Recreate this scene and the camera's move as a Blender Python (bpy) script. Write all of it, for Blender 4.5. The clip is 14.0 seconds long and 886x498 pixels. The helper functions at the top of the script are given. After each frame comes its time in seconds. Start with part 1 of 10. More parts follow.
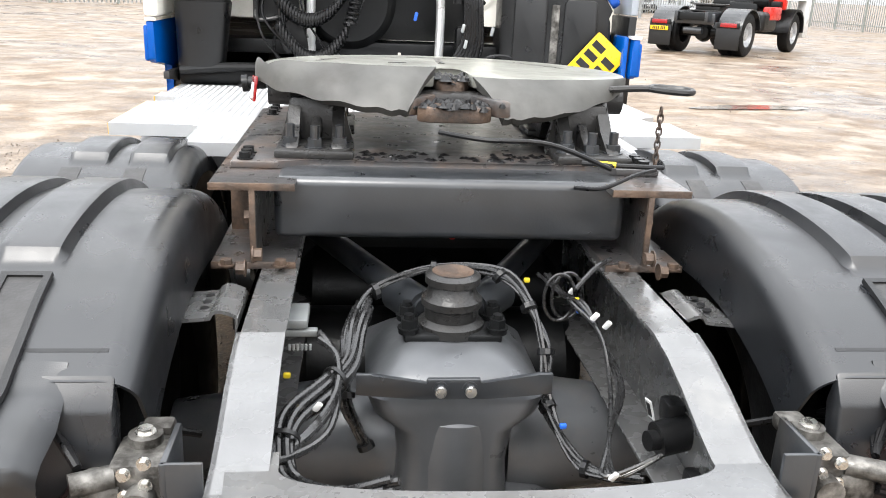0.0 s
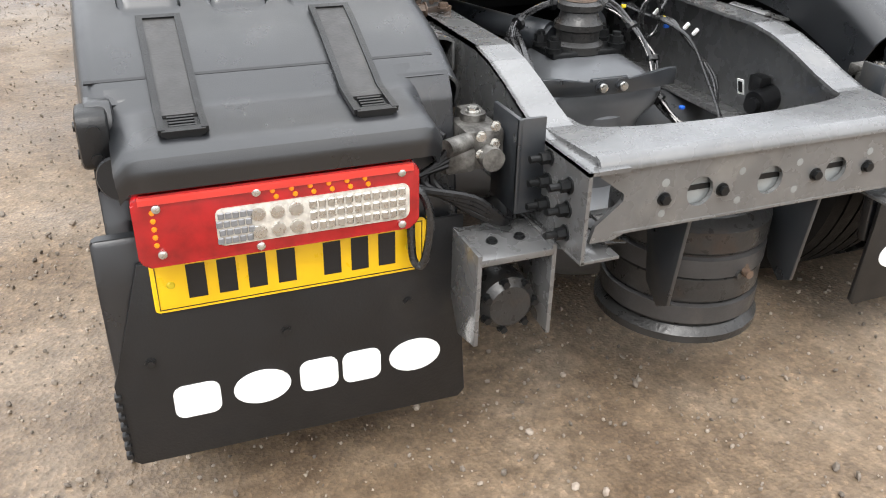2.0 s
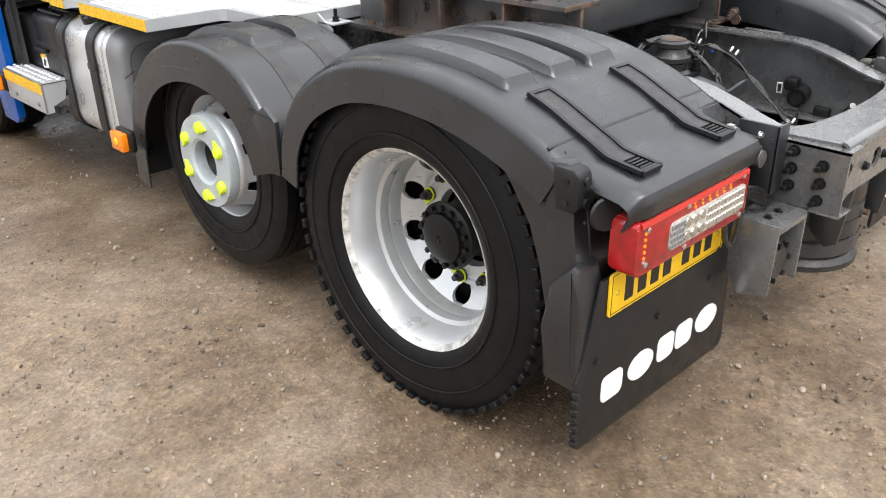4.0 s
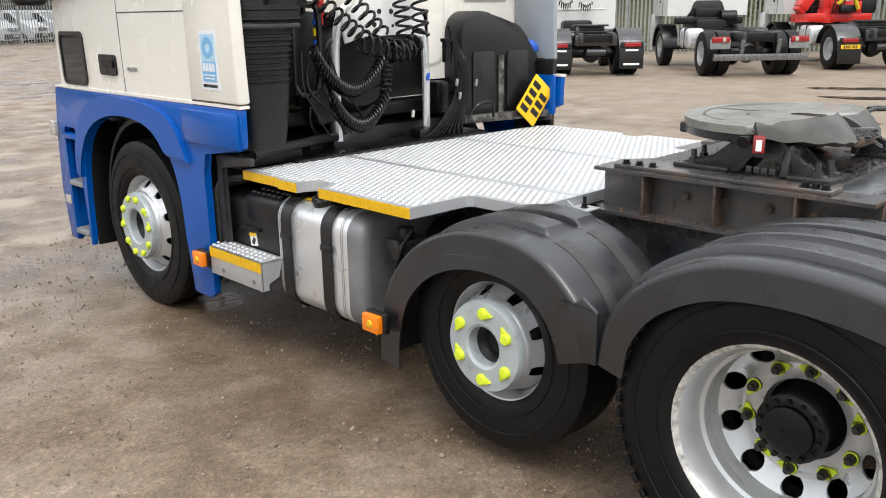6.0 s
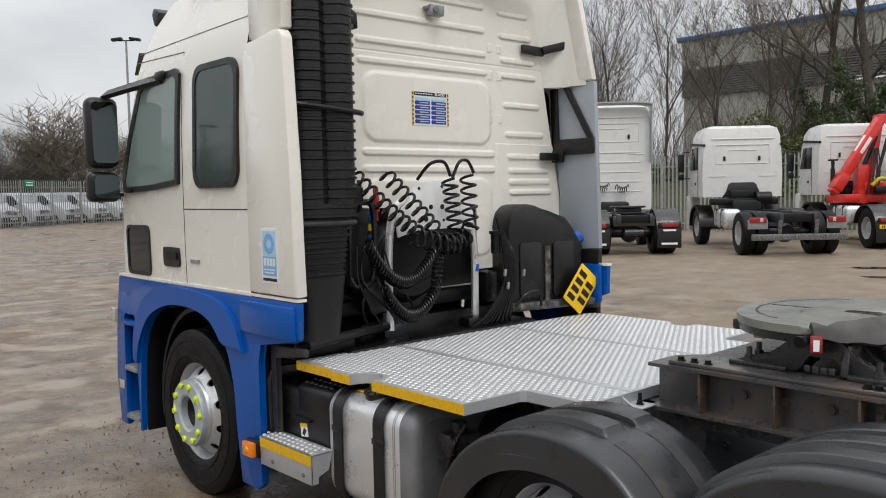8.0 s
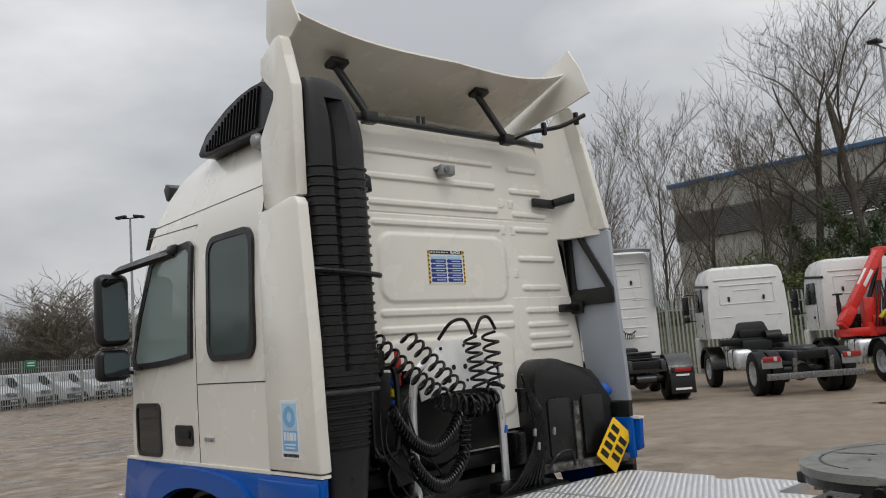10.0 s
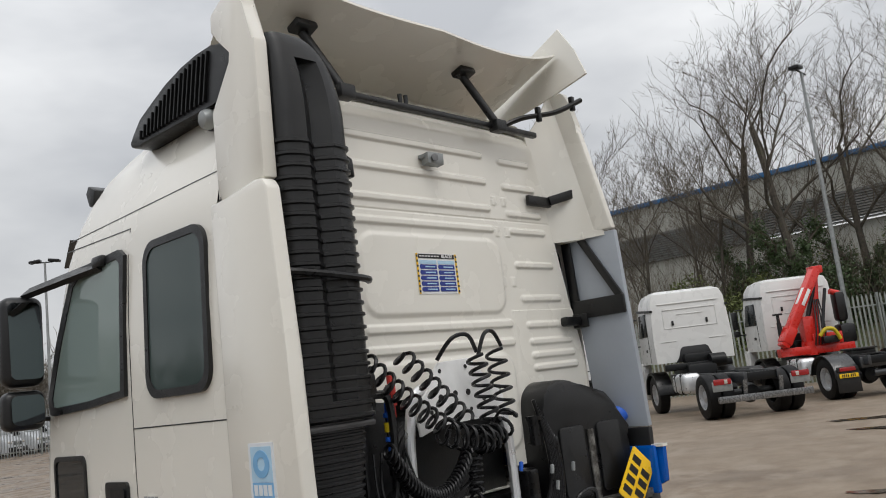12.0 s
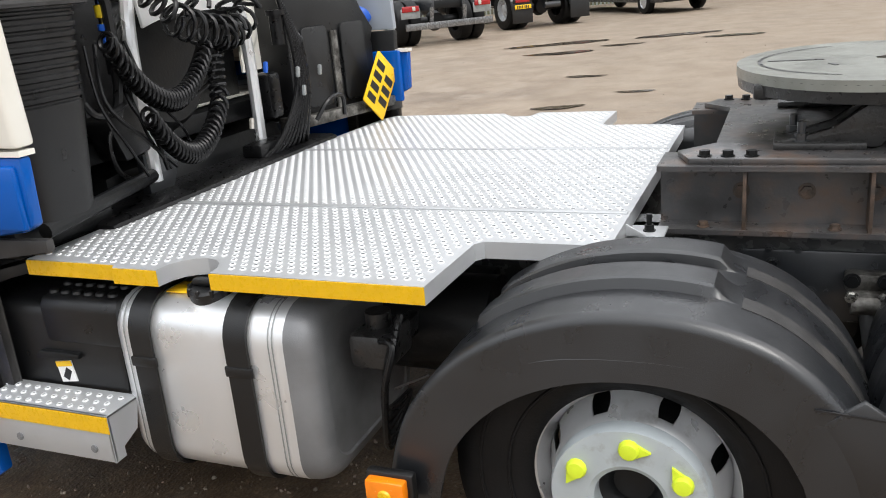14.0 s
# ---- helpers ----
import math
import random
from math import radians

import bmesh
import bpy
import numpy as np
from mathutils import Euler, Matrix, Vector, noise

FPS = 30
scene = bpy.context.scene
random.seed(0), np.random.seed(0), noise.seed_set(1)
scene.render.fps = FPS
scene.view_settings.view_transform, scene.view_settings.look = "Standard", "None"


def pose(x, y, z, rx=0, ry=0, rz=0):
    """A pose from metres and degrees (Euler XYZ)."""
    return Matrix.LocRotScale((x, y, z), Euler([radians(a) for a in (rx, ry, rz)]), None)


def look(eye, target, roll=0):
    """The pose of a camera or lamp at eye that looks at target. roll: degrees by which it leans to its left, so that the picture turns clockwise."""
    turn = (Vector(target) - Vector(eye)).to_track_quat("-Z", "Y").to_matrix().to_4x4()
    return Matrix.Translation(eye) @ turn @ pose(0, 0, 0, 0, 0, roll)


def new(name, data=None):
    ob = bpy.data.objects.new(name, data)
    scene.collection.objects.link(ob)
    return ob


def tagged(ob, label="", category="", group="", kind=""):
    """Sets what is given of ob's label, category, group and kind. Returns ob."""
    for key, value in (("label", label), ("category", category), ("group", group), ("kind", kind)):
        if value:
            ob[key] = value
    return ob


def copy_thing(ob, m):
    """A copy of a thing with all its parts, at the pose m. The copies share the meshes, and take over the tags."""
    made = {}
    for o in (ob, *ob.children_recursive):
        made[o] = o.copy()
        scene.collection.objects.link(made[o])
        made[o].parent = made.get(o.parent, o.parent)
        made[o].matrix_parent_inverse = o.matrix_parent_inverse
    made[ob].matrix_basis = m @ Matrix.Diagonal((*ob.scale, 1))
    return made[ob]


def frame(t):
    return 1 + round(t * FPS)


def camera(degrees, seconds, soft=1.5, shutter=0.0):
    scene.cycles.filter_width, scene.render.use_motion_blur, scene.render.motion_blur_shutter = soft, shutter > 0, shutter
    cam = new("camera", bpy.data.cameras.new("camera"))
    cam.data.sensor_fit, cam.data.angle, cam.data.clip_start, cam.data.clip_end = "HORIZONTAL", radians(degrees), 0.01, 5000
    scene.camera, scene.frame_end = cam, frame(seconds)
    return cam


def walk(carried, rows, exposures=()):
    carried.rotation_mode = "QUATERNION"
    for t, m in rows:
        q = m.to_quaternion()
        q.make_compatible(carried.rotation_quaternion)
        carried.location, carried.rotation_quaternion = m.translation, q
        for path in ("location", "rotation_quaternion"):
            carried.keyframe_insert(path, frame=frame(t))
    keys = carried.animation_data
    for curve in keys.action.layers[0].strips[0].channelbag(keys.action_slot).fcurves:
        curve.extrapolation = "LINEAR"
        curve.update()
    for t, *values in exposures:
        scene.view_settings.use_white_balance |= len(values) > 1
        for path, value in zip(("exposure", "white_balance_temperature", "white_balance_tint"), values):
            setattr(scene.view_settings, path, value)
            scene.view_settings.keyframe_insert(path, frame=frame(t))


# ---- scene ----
cam = camera(55.9, 14.0, 1.0)

PATH = [
    (0, (-0.221, -1.708, 1.495), (-0.01, 0.187, 0.891), 2.6),
    (0.5, (-0.295, -1.898, 1.471), (-0.058, -0.044, 0.759), 2.7),
    (1, (-0.494, -2.02, 1.408), (-0.133, -0.226, 0.601), 0.1),
    (1.5, (-0.783, -2.085, 1.386), (-0.241, -0.405, 0.444), 0.7),
    (2, (-1.18, -2.014, 1.373), (-0.529, -0.377, 0.425), 1.1),
    (2.2, (-1.348, -1.994, 1.363), (-0.646, -0.376, 0.42), 1.5),
    (4.3, (-2.771, -1.416, 1.547), (-1.474, -0.156, 0.691), -0.7),
    (4.5, (-2.846, -1.309, 1.54), (-1.535, -0.038, 0.725), -0.5),
    (5, (-3.002, -1.069, 1.589), (-1.663, 0.221, 0.851), -0.2),
    (5.5, (-3.189, -0.931, 1.636), (-1.845, 0.395, 0.976), -0.5),
    (6, (-3.348, -0.833, 1.689), (-1.998, 0.538, 1.144), -0.9),
    (6.5, (-3.382, -0.788, 1.722), (-2.042, 0.639, 1.311), -0.6),
    (7, (-3.407, -0.784, 1.75), (-2.071, 0.673, 1.446), -0.3),
    (7.5, (-3.409, -0.795, 1.766), (-2.071, 0.676, 1.551), -0.5),
    (8, (-3.413, -0.812, 1.784), (-2.075, 0.669, 1.649), -1.1),
    (8.5, (-3.413, -0.822, 1.799), (-2.076, 0.664, 1.747), -1.7),
    (9, (-3.425, -0.829, 1.811), (-2.085, 0.655, 1.841), -2.2),
    (9.2, (-3.432, -0.829, 1.816), (-2.094, 0.656, 1.879), -2.5),
    (11.3, (-3.261, -0.024, 1.786), (-1.887, 1.36, 2.23), -5.8),
    (11.5, (-3.233, 0.037, 1.785), (-1.834, 1.402, 2.209), -5.7),
    (12, (-3.055, 0.228, 1.766), (-1.593, 1.557, 2.075), -6.8),
    (12.5, (-2.95, 0.373, 1.733), (-1.404, 1.639, 1.822), -6.5),
    (12.8, (-2.935, 0.493, 1.702), (-1.312, 1.661, 1.666), -6.2),
    (13, (-2.931, 0.581, 1.691), (-1.258, 1.67, 1.569), -6.2),
    (13.5, (-2.895, 0.75, 1.638), (-1.158, 1.665, 1.256), -6.1),
    (14, (-2.795, 0.814, 1.611), (-1.048, 1.567, 0.994), -5.1),
]
walk(cam, [(t, look(eye, target, roll)) for t, eye, target, roll in PATH],
     exposures=[(0, 1.85), (1, 1.63), (2.2, 1.6), (4.3, 1.36), (5, 1.27), (6, 1.03), (7, 0.5), (8, 0.3), (9.2, 0.12), (11.3, -0.27), (12, 0.08), (13, 0.87), (14, 1.03)])

# ---- world, sky and sun ----
world = bpy.data.worlds.new("world")
scene.world = world
world.use_nodes = True
wn, wl = world.node_tree.nodes, world.node_tree.links
wn.clear()
w_out = wn.new("ShaderNodeOutputWorld")
w_bg = wn.new("ShaderNodeBackground")
w_sky = wn.new("ShaderNodeTexSky")
w_sky.sky_type = 'NISHITA'
w_sky.sun_disc = False
w_sky.sun_elevation = radians(42)
w_sky.sun_rotation = radians(150)
w_sky.dust_density = 4.0
w_co = wn.new("ShaderNodeTexCoord")
w_map = wn.new("ShaderNodeMapping")
w_map.inputs["Scale"].default_value = (1.0, 1.0, 2.6)
w_noise = wn.new("ShaderNodeTexNoise")
w_noise.inputs["Scale"].default_value = 2.2
w_noise.inputs["Detail"].default_value = 5.0
w_noise.inputs["Roughness"].default_value = 0.5
w_ramp = wn.new("ShaderNodeValToRGB")
w_ramp.color_ramp.elements[0].position = 0.36
w_ramp.color_ramp.elements[0].color = (4.6, 4.75, 5.0, 1)
w_ramp.color_ramp.elements[1].position = 0.66
w_ramp.color_ramp.elements[1].color = (7.6, 7.7, 7.8, 1)
w_mix = wn.new("ShaderNodeMix")
w_mix.data_type = 'RGBA'
w_mix.inputs["Factor"].default_value = 0.93
wl.new(w_co.outputs["Generated"], w_map.inputs["Vector"])
wl.new(w_map.outputs["Vector"], w_noise.inputs["Vector"])
wl.new(w_noise.outputs["Fac"], w_ramp.inputs["Fac"])
wl.new(w_sky.outputs["Color"], w_mix.inputs[6])
wl.new(w_ramp.outputs["Color"], w_mix.inputs[7])
# an overcast sky grows brighter towards the zenith
w_xyz = wn.new("ShaderNodeSeparateXYZ")
w_rise = wn.new("ShaderNodeMapRange")
w_rise.inputs["To Min"].default_value = 0.78
w_rise.inputs["To Max"].default_value = 1.85
w_grad = wn.new("ShaderNodeVectorMath")
w_grad.operation = 'SCALE'
wl.new(w_co.outputs["Generated"], w_xyz.inputs[0])
wl.new(w_xyz.outputs["Z"], w_rise.inputs["Value"])
wl.new(w_mix.outputs[2], w_grad.inputs[0])
wl.new(w_rise.outputs["Result"], w_grad.inputs["Scale"])
wl.new(w_grad.outputs["Vector"], w_bg.inputs["Color"])
w_bg.inputs["Strength"].default_value = 0.10
wl.new(w_bg.outputs["Background"], w_out.inputs["Surface"])

sun_data = bpy.data.lights.new("sun", 'SUN')
sun_data.energy = 1.0
sun_data.angle = radians(30)
sun_data.color = (1.0, 0.97, 0.93)
sun = new("sun", sun_data)
sun.matrix_world = look((0, 0, 60), (20, 36, 0))


# ---- materials ----
def mat(name, col, rough=0.5, metal=0.0, var=0.15, scale=8.0, bump=0.0, bscale=120.0, dirt=None, dirt_amt=0.0, dscale=3.0,
        coat=0.0, rvar=0.1):
    m = bpy.data.materials.new(name)
    m.use_nodes = True
    n, l = m.node_tree.nodes, m.node_tree.links
    b = n["Principled BSDF"]
    b.inputs["Metallic"].default_value = metal
    b.inputs["Coat Weight"].default_value = coat
    b.inputs["Coat Roughness"].default_value = 0.08
    co = n.new("ShaderNodeTexCoord")
    nz = n.new("ShaderNodeTexNoise")
    nz.inputs["Scale"].default_value = scale
    nz.inputs["Detail"].default_value = 6.0
    l.new(co.outputs["Object"], nz.inputs["Vector"])
    mr = n.new("ShaderNodeMapRange")
    mr.inputs["From Min"].default_value = 0.3
    mr.inputs["From Max"].default_value = 0.7
    mr.inputs["To Min"].default_value = 1 - var
    mr.inputs["To Max"].default_value = 1 + var
    l.new(nz.outputs["Fac"], mr.inputs["Value"])
    mul = n.new("ShaderNodeVectorMath")
    mul.operation = 'SCALE'
    mul.inputs[0].default_value = col
    l.new(mr.outputs["Result"], mul.inputs["Scale"])
    last = mul.outputs["Vector"]
    if dirt is not None:
        nd = n.new("ShaderNodeTexNoise")
        nd.inputs["Scale"].default_value = dscale
        nd.inputs["Detail"].default_value = 9.0
        nd.inputs["Roughness"].default_value = 0.65
        l.new(co.outputs["Object"], nd.inputs["Vector"])
        dr = n.new("ShaderNodeMapRange")
        dr.inputs["From Min"].default_value = 0.62 - 0.35 * dirt_amt
        dr.inputs["From Max"].default_value = 0.82 - 0.3 * dirt_amt
        l.new(nd.outputs["Fac"], dr.inputs["Value"])
        mx = n.new("ShaderNodeMix")
        mx.data_type = 'RGBA'
        l.new(dr.outputs["Result"], mx.inputs["Factor"])
        l.new(last, mx.inputs[6])
        mx.inputs[7].default_value = (*dirt, 1)
        last = mx.outputs[2]
    l.new(last, b.inputs["Base Color"])
    rr = n.new("ShaderNodeMapRange")
    rr.inputs["From Min"].default_value = 0.3
    rr.inputs["From Max"].default_value = 0.7
    rr.inputs["To Min"].default_value = max(0.02, rough - rvar)
    rr.inputs["To Max"].default_value = min(1.0, rough + rvar)
    n2 = n.new("ShaderNodeTexNoise")
    n2.inputs["Scale"].default_value = scale * 2.7
    n2.inputs["Detail"].default_value = 4.0
    l.new(co.outputs["Object"], n2.inputs["Vector"])
    l.new(n2.outputs["Fac"], rr.inputs["Value"])
    l.new(rr.outputs["Result"], b.inputs["Roughness"])
    if bump:
        nb = n.new("ShaderNodeTexNoise")
        nb.inputs["Scale"].default_value = bscale
        nb.inputs["Detail"].default_value = 3.0
        l.new(co.outputs["Object"], nb.inputs["Vector"])
        bp = n.new("ShaderNodeBump")
        bp.inputs["Strength"].default_value = min(1.0, bump)
        bp.inputs["Distance"].default_value = 0.004
        l.new(nb.outputs["Fac"], bp.inputs["Height"])
        l.new(bp.outputs["Normal"], b.inputs["Normal"])
    return m


DUST = (0.23, 0.19, 0.145)
RUST = (0.10, 0.045, 0.02)
M = {
    "plastic": mat("black_plastic", (0.005, 0.0052, 0.0058), 0.36, 0, 0.2, 5, 0.22, 420, (0.012, 0.0117, 0.0114), 0.2, 2.5),
    "guard": mat("mudguard_plastic", (0.011, 0.012, 0.014), 0.33, 0, 0.2, 4, 0.10, 480, (0.017, 0.0175, 0.0185), 0.3, 2.2, 0.1),
    "rubber": mat("tyre_rubber", (0.0048, 0.0050, 0.0056), 0.5, 0, 0.25, 9, 0.2, 160, (0.010, 0.0095, 0.009), 0.2, 5),
    "flap": mat("flap_rubber", (0.0075, 0.0075, 0.008), 0.42, 0, 0.2, 6, 0.12, 200, (0.024, 0.021, 0.018), 0.15, 3),
    "hose": mat("hose_black", (0.005, 0.005, 0.0055), 0.33, 0, 0.2, 20),
    "chassis": mat("chassis_paint", (0.15, 0.151, 0.152), 0.27, 0.45, 0.16, 9, 0.05, 200, (0.21, 0.205, 0.197), 0.18, 5, 0.6, 0.1),
    "chassis_dark": mat("chassis_dark", (0.020, 0.0225, 0.026), 0.36, 0.1, 0.3, 6, 0.05, 160, (0.06, 0.053, 0.046), 0.15, 5, 0.2),
    "subframe": mat("subframe_steel", (0.062, 0.060, 0.061), 0.34, 0.2, 0.35, 9, 0.2, 90, (0.105, 0.066, 0.045), 0.4, 9, 0.2),
    "rusty": mat("rusty_steel", (0.11, 0.072, 0.05), 0.55, 0.2, 0.45, 22, 0.5, 140, (0.04, 0.036, 0.034), 0.55, 12),
    "cast": mat("cast_iron", (0.028, 0.0275, 0.027), 0.33, 0.2, 0.3, 14, 0.3, 130, (0.05, 0.032, 0.022), 0.1, 9),
    "grease": mat("greased_steel", (0.25, 0.255, 0.23), 0.4, 0.35, 0.18, 6, 0.05, 60, (0.19, 0.187, 0.165), 0.25, 4, 0.35, 0.1),
    "axle": mat("axle_paint", (0.088, 0.092, 0.098), 0.36, 0.3, 0.3, 5, 0.06, 60, (0.12, 0.11, 0.10), 0.2, 4),
    "alloy": mat("dirty_alloy", (0.20, 0.193, 0.18), 0.5, 0.55, 0.5, 30, 0.6, 70, (0.035, 0.032, 0.028), 0.7, 18),
    "rim": mat("silver_rim", (0.56, 0.57, 0.58), 0.36, 0.6, 0.1, 6, 0, 100, (0.22, 0.2, 0.17), 0.12, 7),
    "rim_edge": mat("worn_rim_edge", (0.62, 0.61, 0.58), 0.5, 0.4, 0.25, 40, 0.4, 60, (0.06, 0.055, 0.05), 0.38, 22),
    "hubgrey": mat("hub_grey", (0.40, 0.44, 0.46), 0.42, 0.15, 0.1, 8, 0, 100, (0.2, 0.17, 0.14), 0.1, 9),
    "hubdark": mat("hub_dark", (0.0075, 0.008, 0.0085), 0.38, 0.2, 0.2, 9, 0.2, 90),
    "alu": mat("checker_alu", (0.47, 0.48, 0.492), 0.42, 0.45, 0.05, 5, 0.05, 60, (0.50, 0.495, 0.485), 0.1, 3),
    "tank": mat("tank_alu", (0.80, 0.81, 0.82), 0.34, 0.7, 0.03, 3, 0.03, 500, (0.6, 0.59, 0.57), 0.06, 4),
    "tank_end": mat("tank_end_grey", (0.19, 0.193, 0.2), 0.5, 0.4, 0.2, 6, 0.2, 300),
    "white": mat("cab_white", (0.78, 0.757, 0.69), 0.26, 0, 0.015, 1.5, 0, 100, None, 0, 2, 0.6, 0.04),
    "white2": mat("truck_white", (0.66, 0.66, 0.645), 0.3, 0, 0.025, 1.2, 0, 100, None, 0, 2, 0.3),
    "blue": mat("cab_blue", (0.0, 0.078, 0.37), 0.2, 0, 0.03, 2, 0, 100, None, 0, 3, 0.12, 0.04),
    "greypaint": mat("fairing_grey", (0.33, 0.36, 0.40), 0.4, 0, 0.06, 4, 0.05, 100),
    "yellow": mat("plate_yellow", (0.85, 0.52, 0.01), 0.35, 0, 0.05, 12, 0, 100, (0.5, 0.33, 0.05), 0.05, 9),
    "tape": mat("yellow_tape", (0.72, 0.42, 0.005), 0.3, 0, 0.05, 30),
    "neon": mat("nut_yellow", (0.62, 0.75, 0.03), 0.5, 0, 0.1, 20),
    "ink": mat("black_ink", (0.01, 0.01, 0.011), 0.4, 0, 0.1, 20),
    "whiteink": mat("white_lettering", (0.78, 0.78, 0.77), 0.45, 0, 0.06, 12),
    "red": mat("red_lens", (0.30, 0.005, 0.007), 0.14, 0, 0.25, 30, 0.1, 300, None, 0, 3, 0.6, 0.04),
    "redpaint": mat("crane_red", (0.60, 0.02, 0.012), 0.32, 0, 0.06, 5, 0, 100, None, 0, 3, 0.3),
    "clear": mat("clear_lens", (0.52, 0.49, 0.44), 0.14, 0.2, 0.25, 90, 0.3, 260, None, 0, 3, 0.7, 0.04),
    "orange": mat("orange_lens", (0.85, 0.22, 0.005), 0.2, 0, 0.1, 20, 0, 100, None, 0, 3, 0.5),
    "chrome": mat("bright_zinc", (0.62, 0.61, 0.58), 0.28, 0.95, 0.1, 30),
    "strapgrey": mat("strap_grey", (0.034, 0.033, 0.033), 0.45, 0, 0.25, 18, 0.2, 200, (0.06, 0.053, 0.047), 0.2, 6),
    "bluecap": mat("blue_cap", (0.015, 0.10, 0.50), 0.4, 0, 0.1, 10),
    "redcap": mat("red_cap", (0.55, 0.04, 0.03), 0.4, 0, 0.1, 10),
    "yellowcap": mat("yellow_cap", (0.55, 0.42, 0.015), 0.4, 0, 0.1, 10),
    "button": mat("raised_alu", (0.80, 0.81, 0.82), 0.45, 0.35, 0.03, 20),
    "ramp": mat("greased_ramp", (0.072, 0.071, 0.066), 0.58, 0.0, 0.3, 7, 0.12, 60, (0.045, 0.042, 0.038), 0.4, 6),
    "cable": mat("cable_sheath", (0.014, 0.014, 0.0145), 0.25, 0, 0.3, 30, 0, 100, None, 0, 3, 0.5),
    "sticker": mat("sticker_paper", (0.72, 0.75, 0.78), 0.4, 0, 0.03, 20),
    "stickpale": mat("sticker_pale", (0.42, 0.62, 0.78), 0.4, 0, 0.06, 20),
    "stickblue": mat("sticker_blue", (0.19, 0.42, 0.68), 0.4, 0, 0.06, 20),
    "darkblue": mat("notice_blue", (0.02, 0.04, 0.25), 0.4, 0, 0.06, 20),
    "galv": mat("galvanised", (0.30, 0.315, 0.315), 0.45, 0.5, 0.2, 9, 0.15, 60),
    "fencegreen": mat("fence_grey", (0.27, 0.29, 0.27), 0.6, 0.2, 0.2, 3, 0.1, 60),
    "vandark": mat("van_grey", (0.07, 0.068, 0.068), 0.2, 0.6, 0.05, 2, 0, 100, None, 0, 3, 0.8),
    "vanwhite": mat("van_white", (0.42, 0.44, 0.46), 0.35, 0, 0.05, 3),
    "bark": mat("bark", (0.07, 0.06, 0.048), 0.9, 0, 0.35, 9, 0.6, 30, (0.09, 0.09, 0.05), 0.25, 4),
    "twig": mat("twigs", (0.115, 0.098, 0.075), 0.9, 0, 0.3, 9),
    "ivy": mat("ivy_leaf", (0.045, 0.075, 0.024), 0.5, 0, 0.5, 9),
    "shrub": mat("shrub_leaf", (0.105, 0.128, 0.036), 0.6, 0, 0.5, 5),
    "scrubtwig": mat("scrub_twigs", (0.14, 0.118, 0.085), 0.9, 0, 0.35, 5),
    "farwood": mat("far_wood", (0.06, 0.055, 0.04), 0.9, 0, 0.4, 3),
    "clad": mat("cladding_cream", (0.36, 0.36, 0.325), 0.6, 0.1, 0.08, 1.2, 0, 100, (0.3, 0.29, 0.25), 0.2, 0.6),
    "louvre": mat("louvre_dark", (0.17, 0.17, 0.165), 0.6, 0.2, 0.15, 2),
    "bluetrim": mat("blue_trim", (0.03, 0.13, 0.30), 0.5, 0, 0.1, 2),
    "green": mat("green_sign", (0.01, 0.19, 0.09), 0.5, 0, 0.1, 5),
}


def glass_mat(name, col, rough=0.03, alpha_dark=0.0):
    m = bpy.data.materials.new(name)
    m.use_nodes = True
    b = m.node_tree.nodes["Principled BSDF"]
    b.inputs["Base Color"].default_value = (*col, 1)
    b.inputs["Roughness"].default_value = rough
    b.inputs["IOR"].default_value = 1.5
    b.inputs["Transmission Weight"].default_value = alpha_dark
    return m


M["glass"] = glass_mat("cab_glass", (0.30, 0.36, 0.34), 0.02, 0.85)
M["tint"] = glass_mat("tinted_glass", (0.016, 0.019, 0.020), 0.03)
# opaque pale green base holds the door glass's sky reflection and through-light
M["doorglass"] = glass_mat("skylit_green_glass", (0.19, 0.245, 0.23), 0.03)
M["sleeperglass"] = glass_mat("sleeper_glass", (0.045, 0.066, 0.063), 0.03)
# pale base painted for the sky reflected in the van screens
M["screen"] = glass_mat("skylit_van_screen", (0.26, 0.275, 0.28), 0.05)
M["mirror"] = mat("mirror_glass", (0.24, 0.26, 0.27), 0.03, 1.0, 0.01, 3, rvar=0.01)


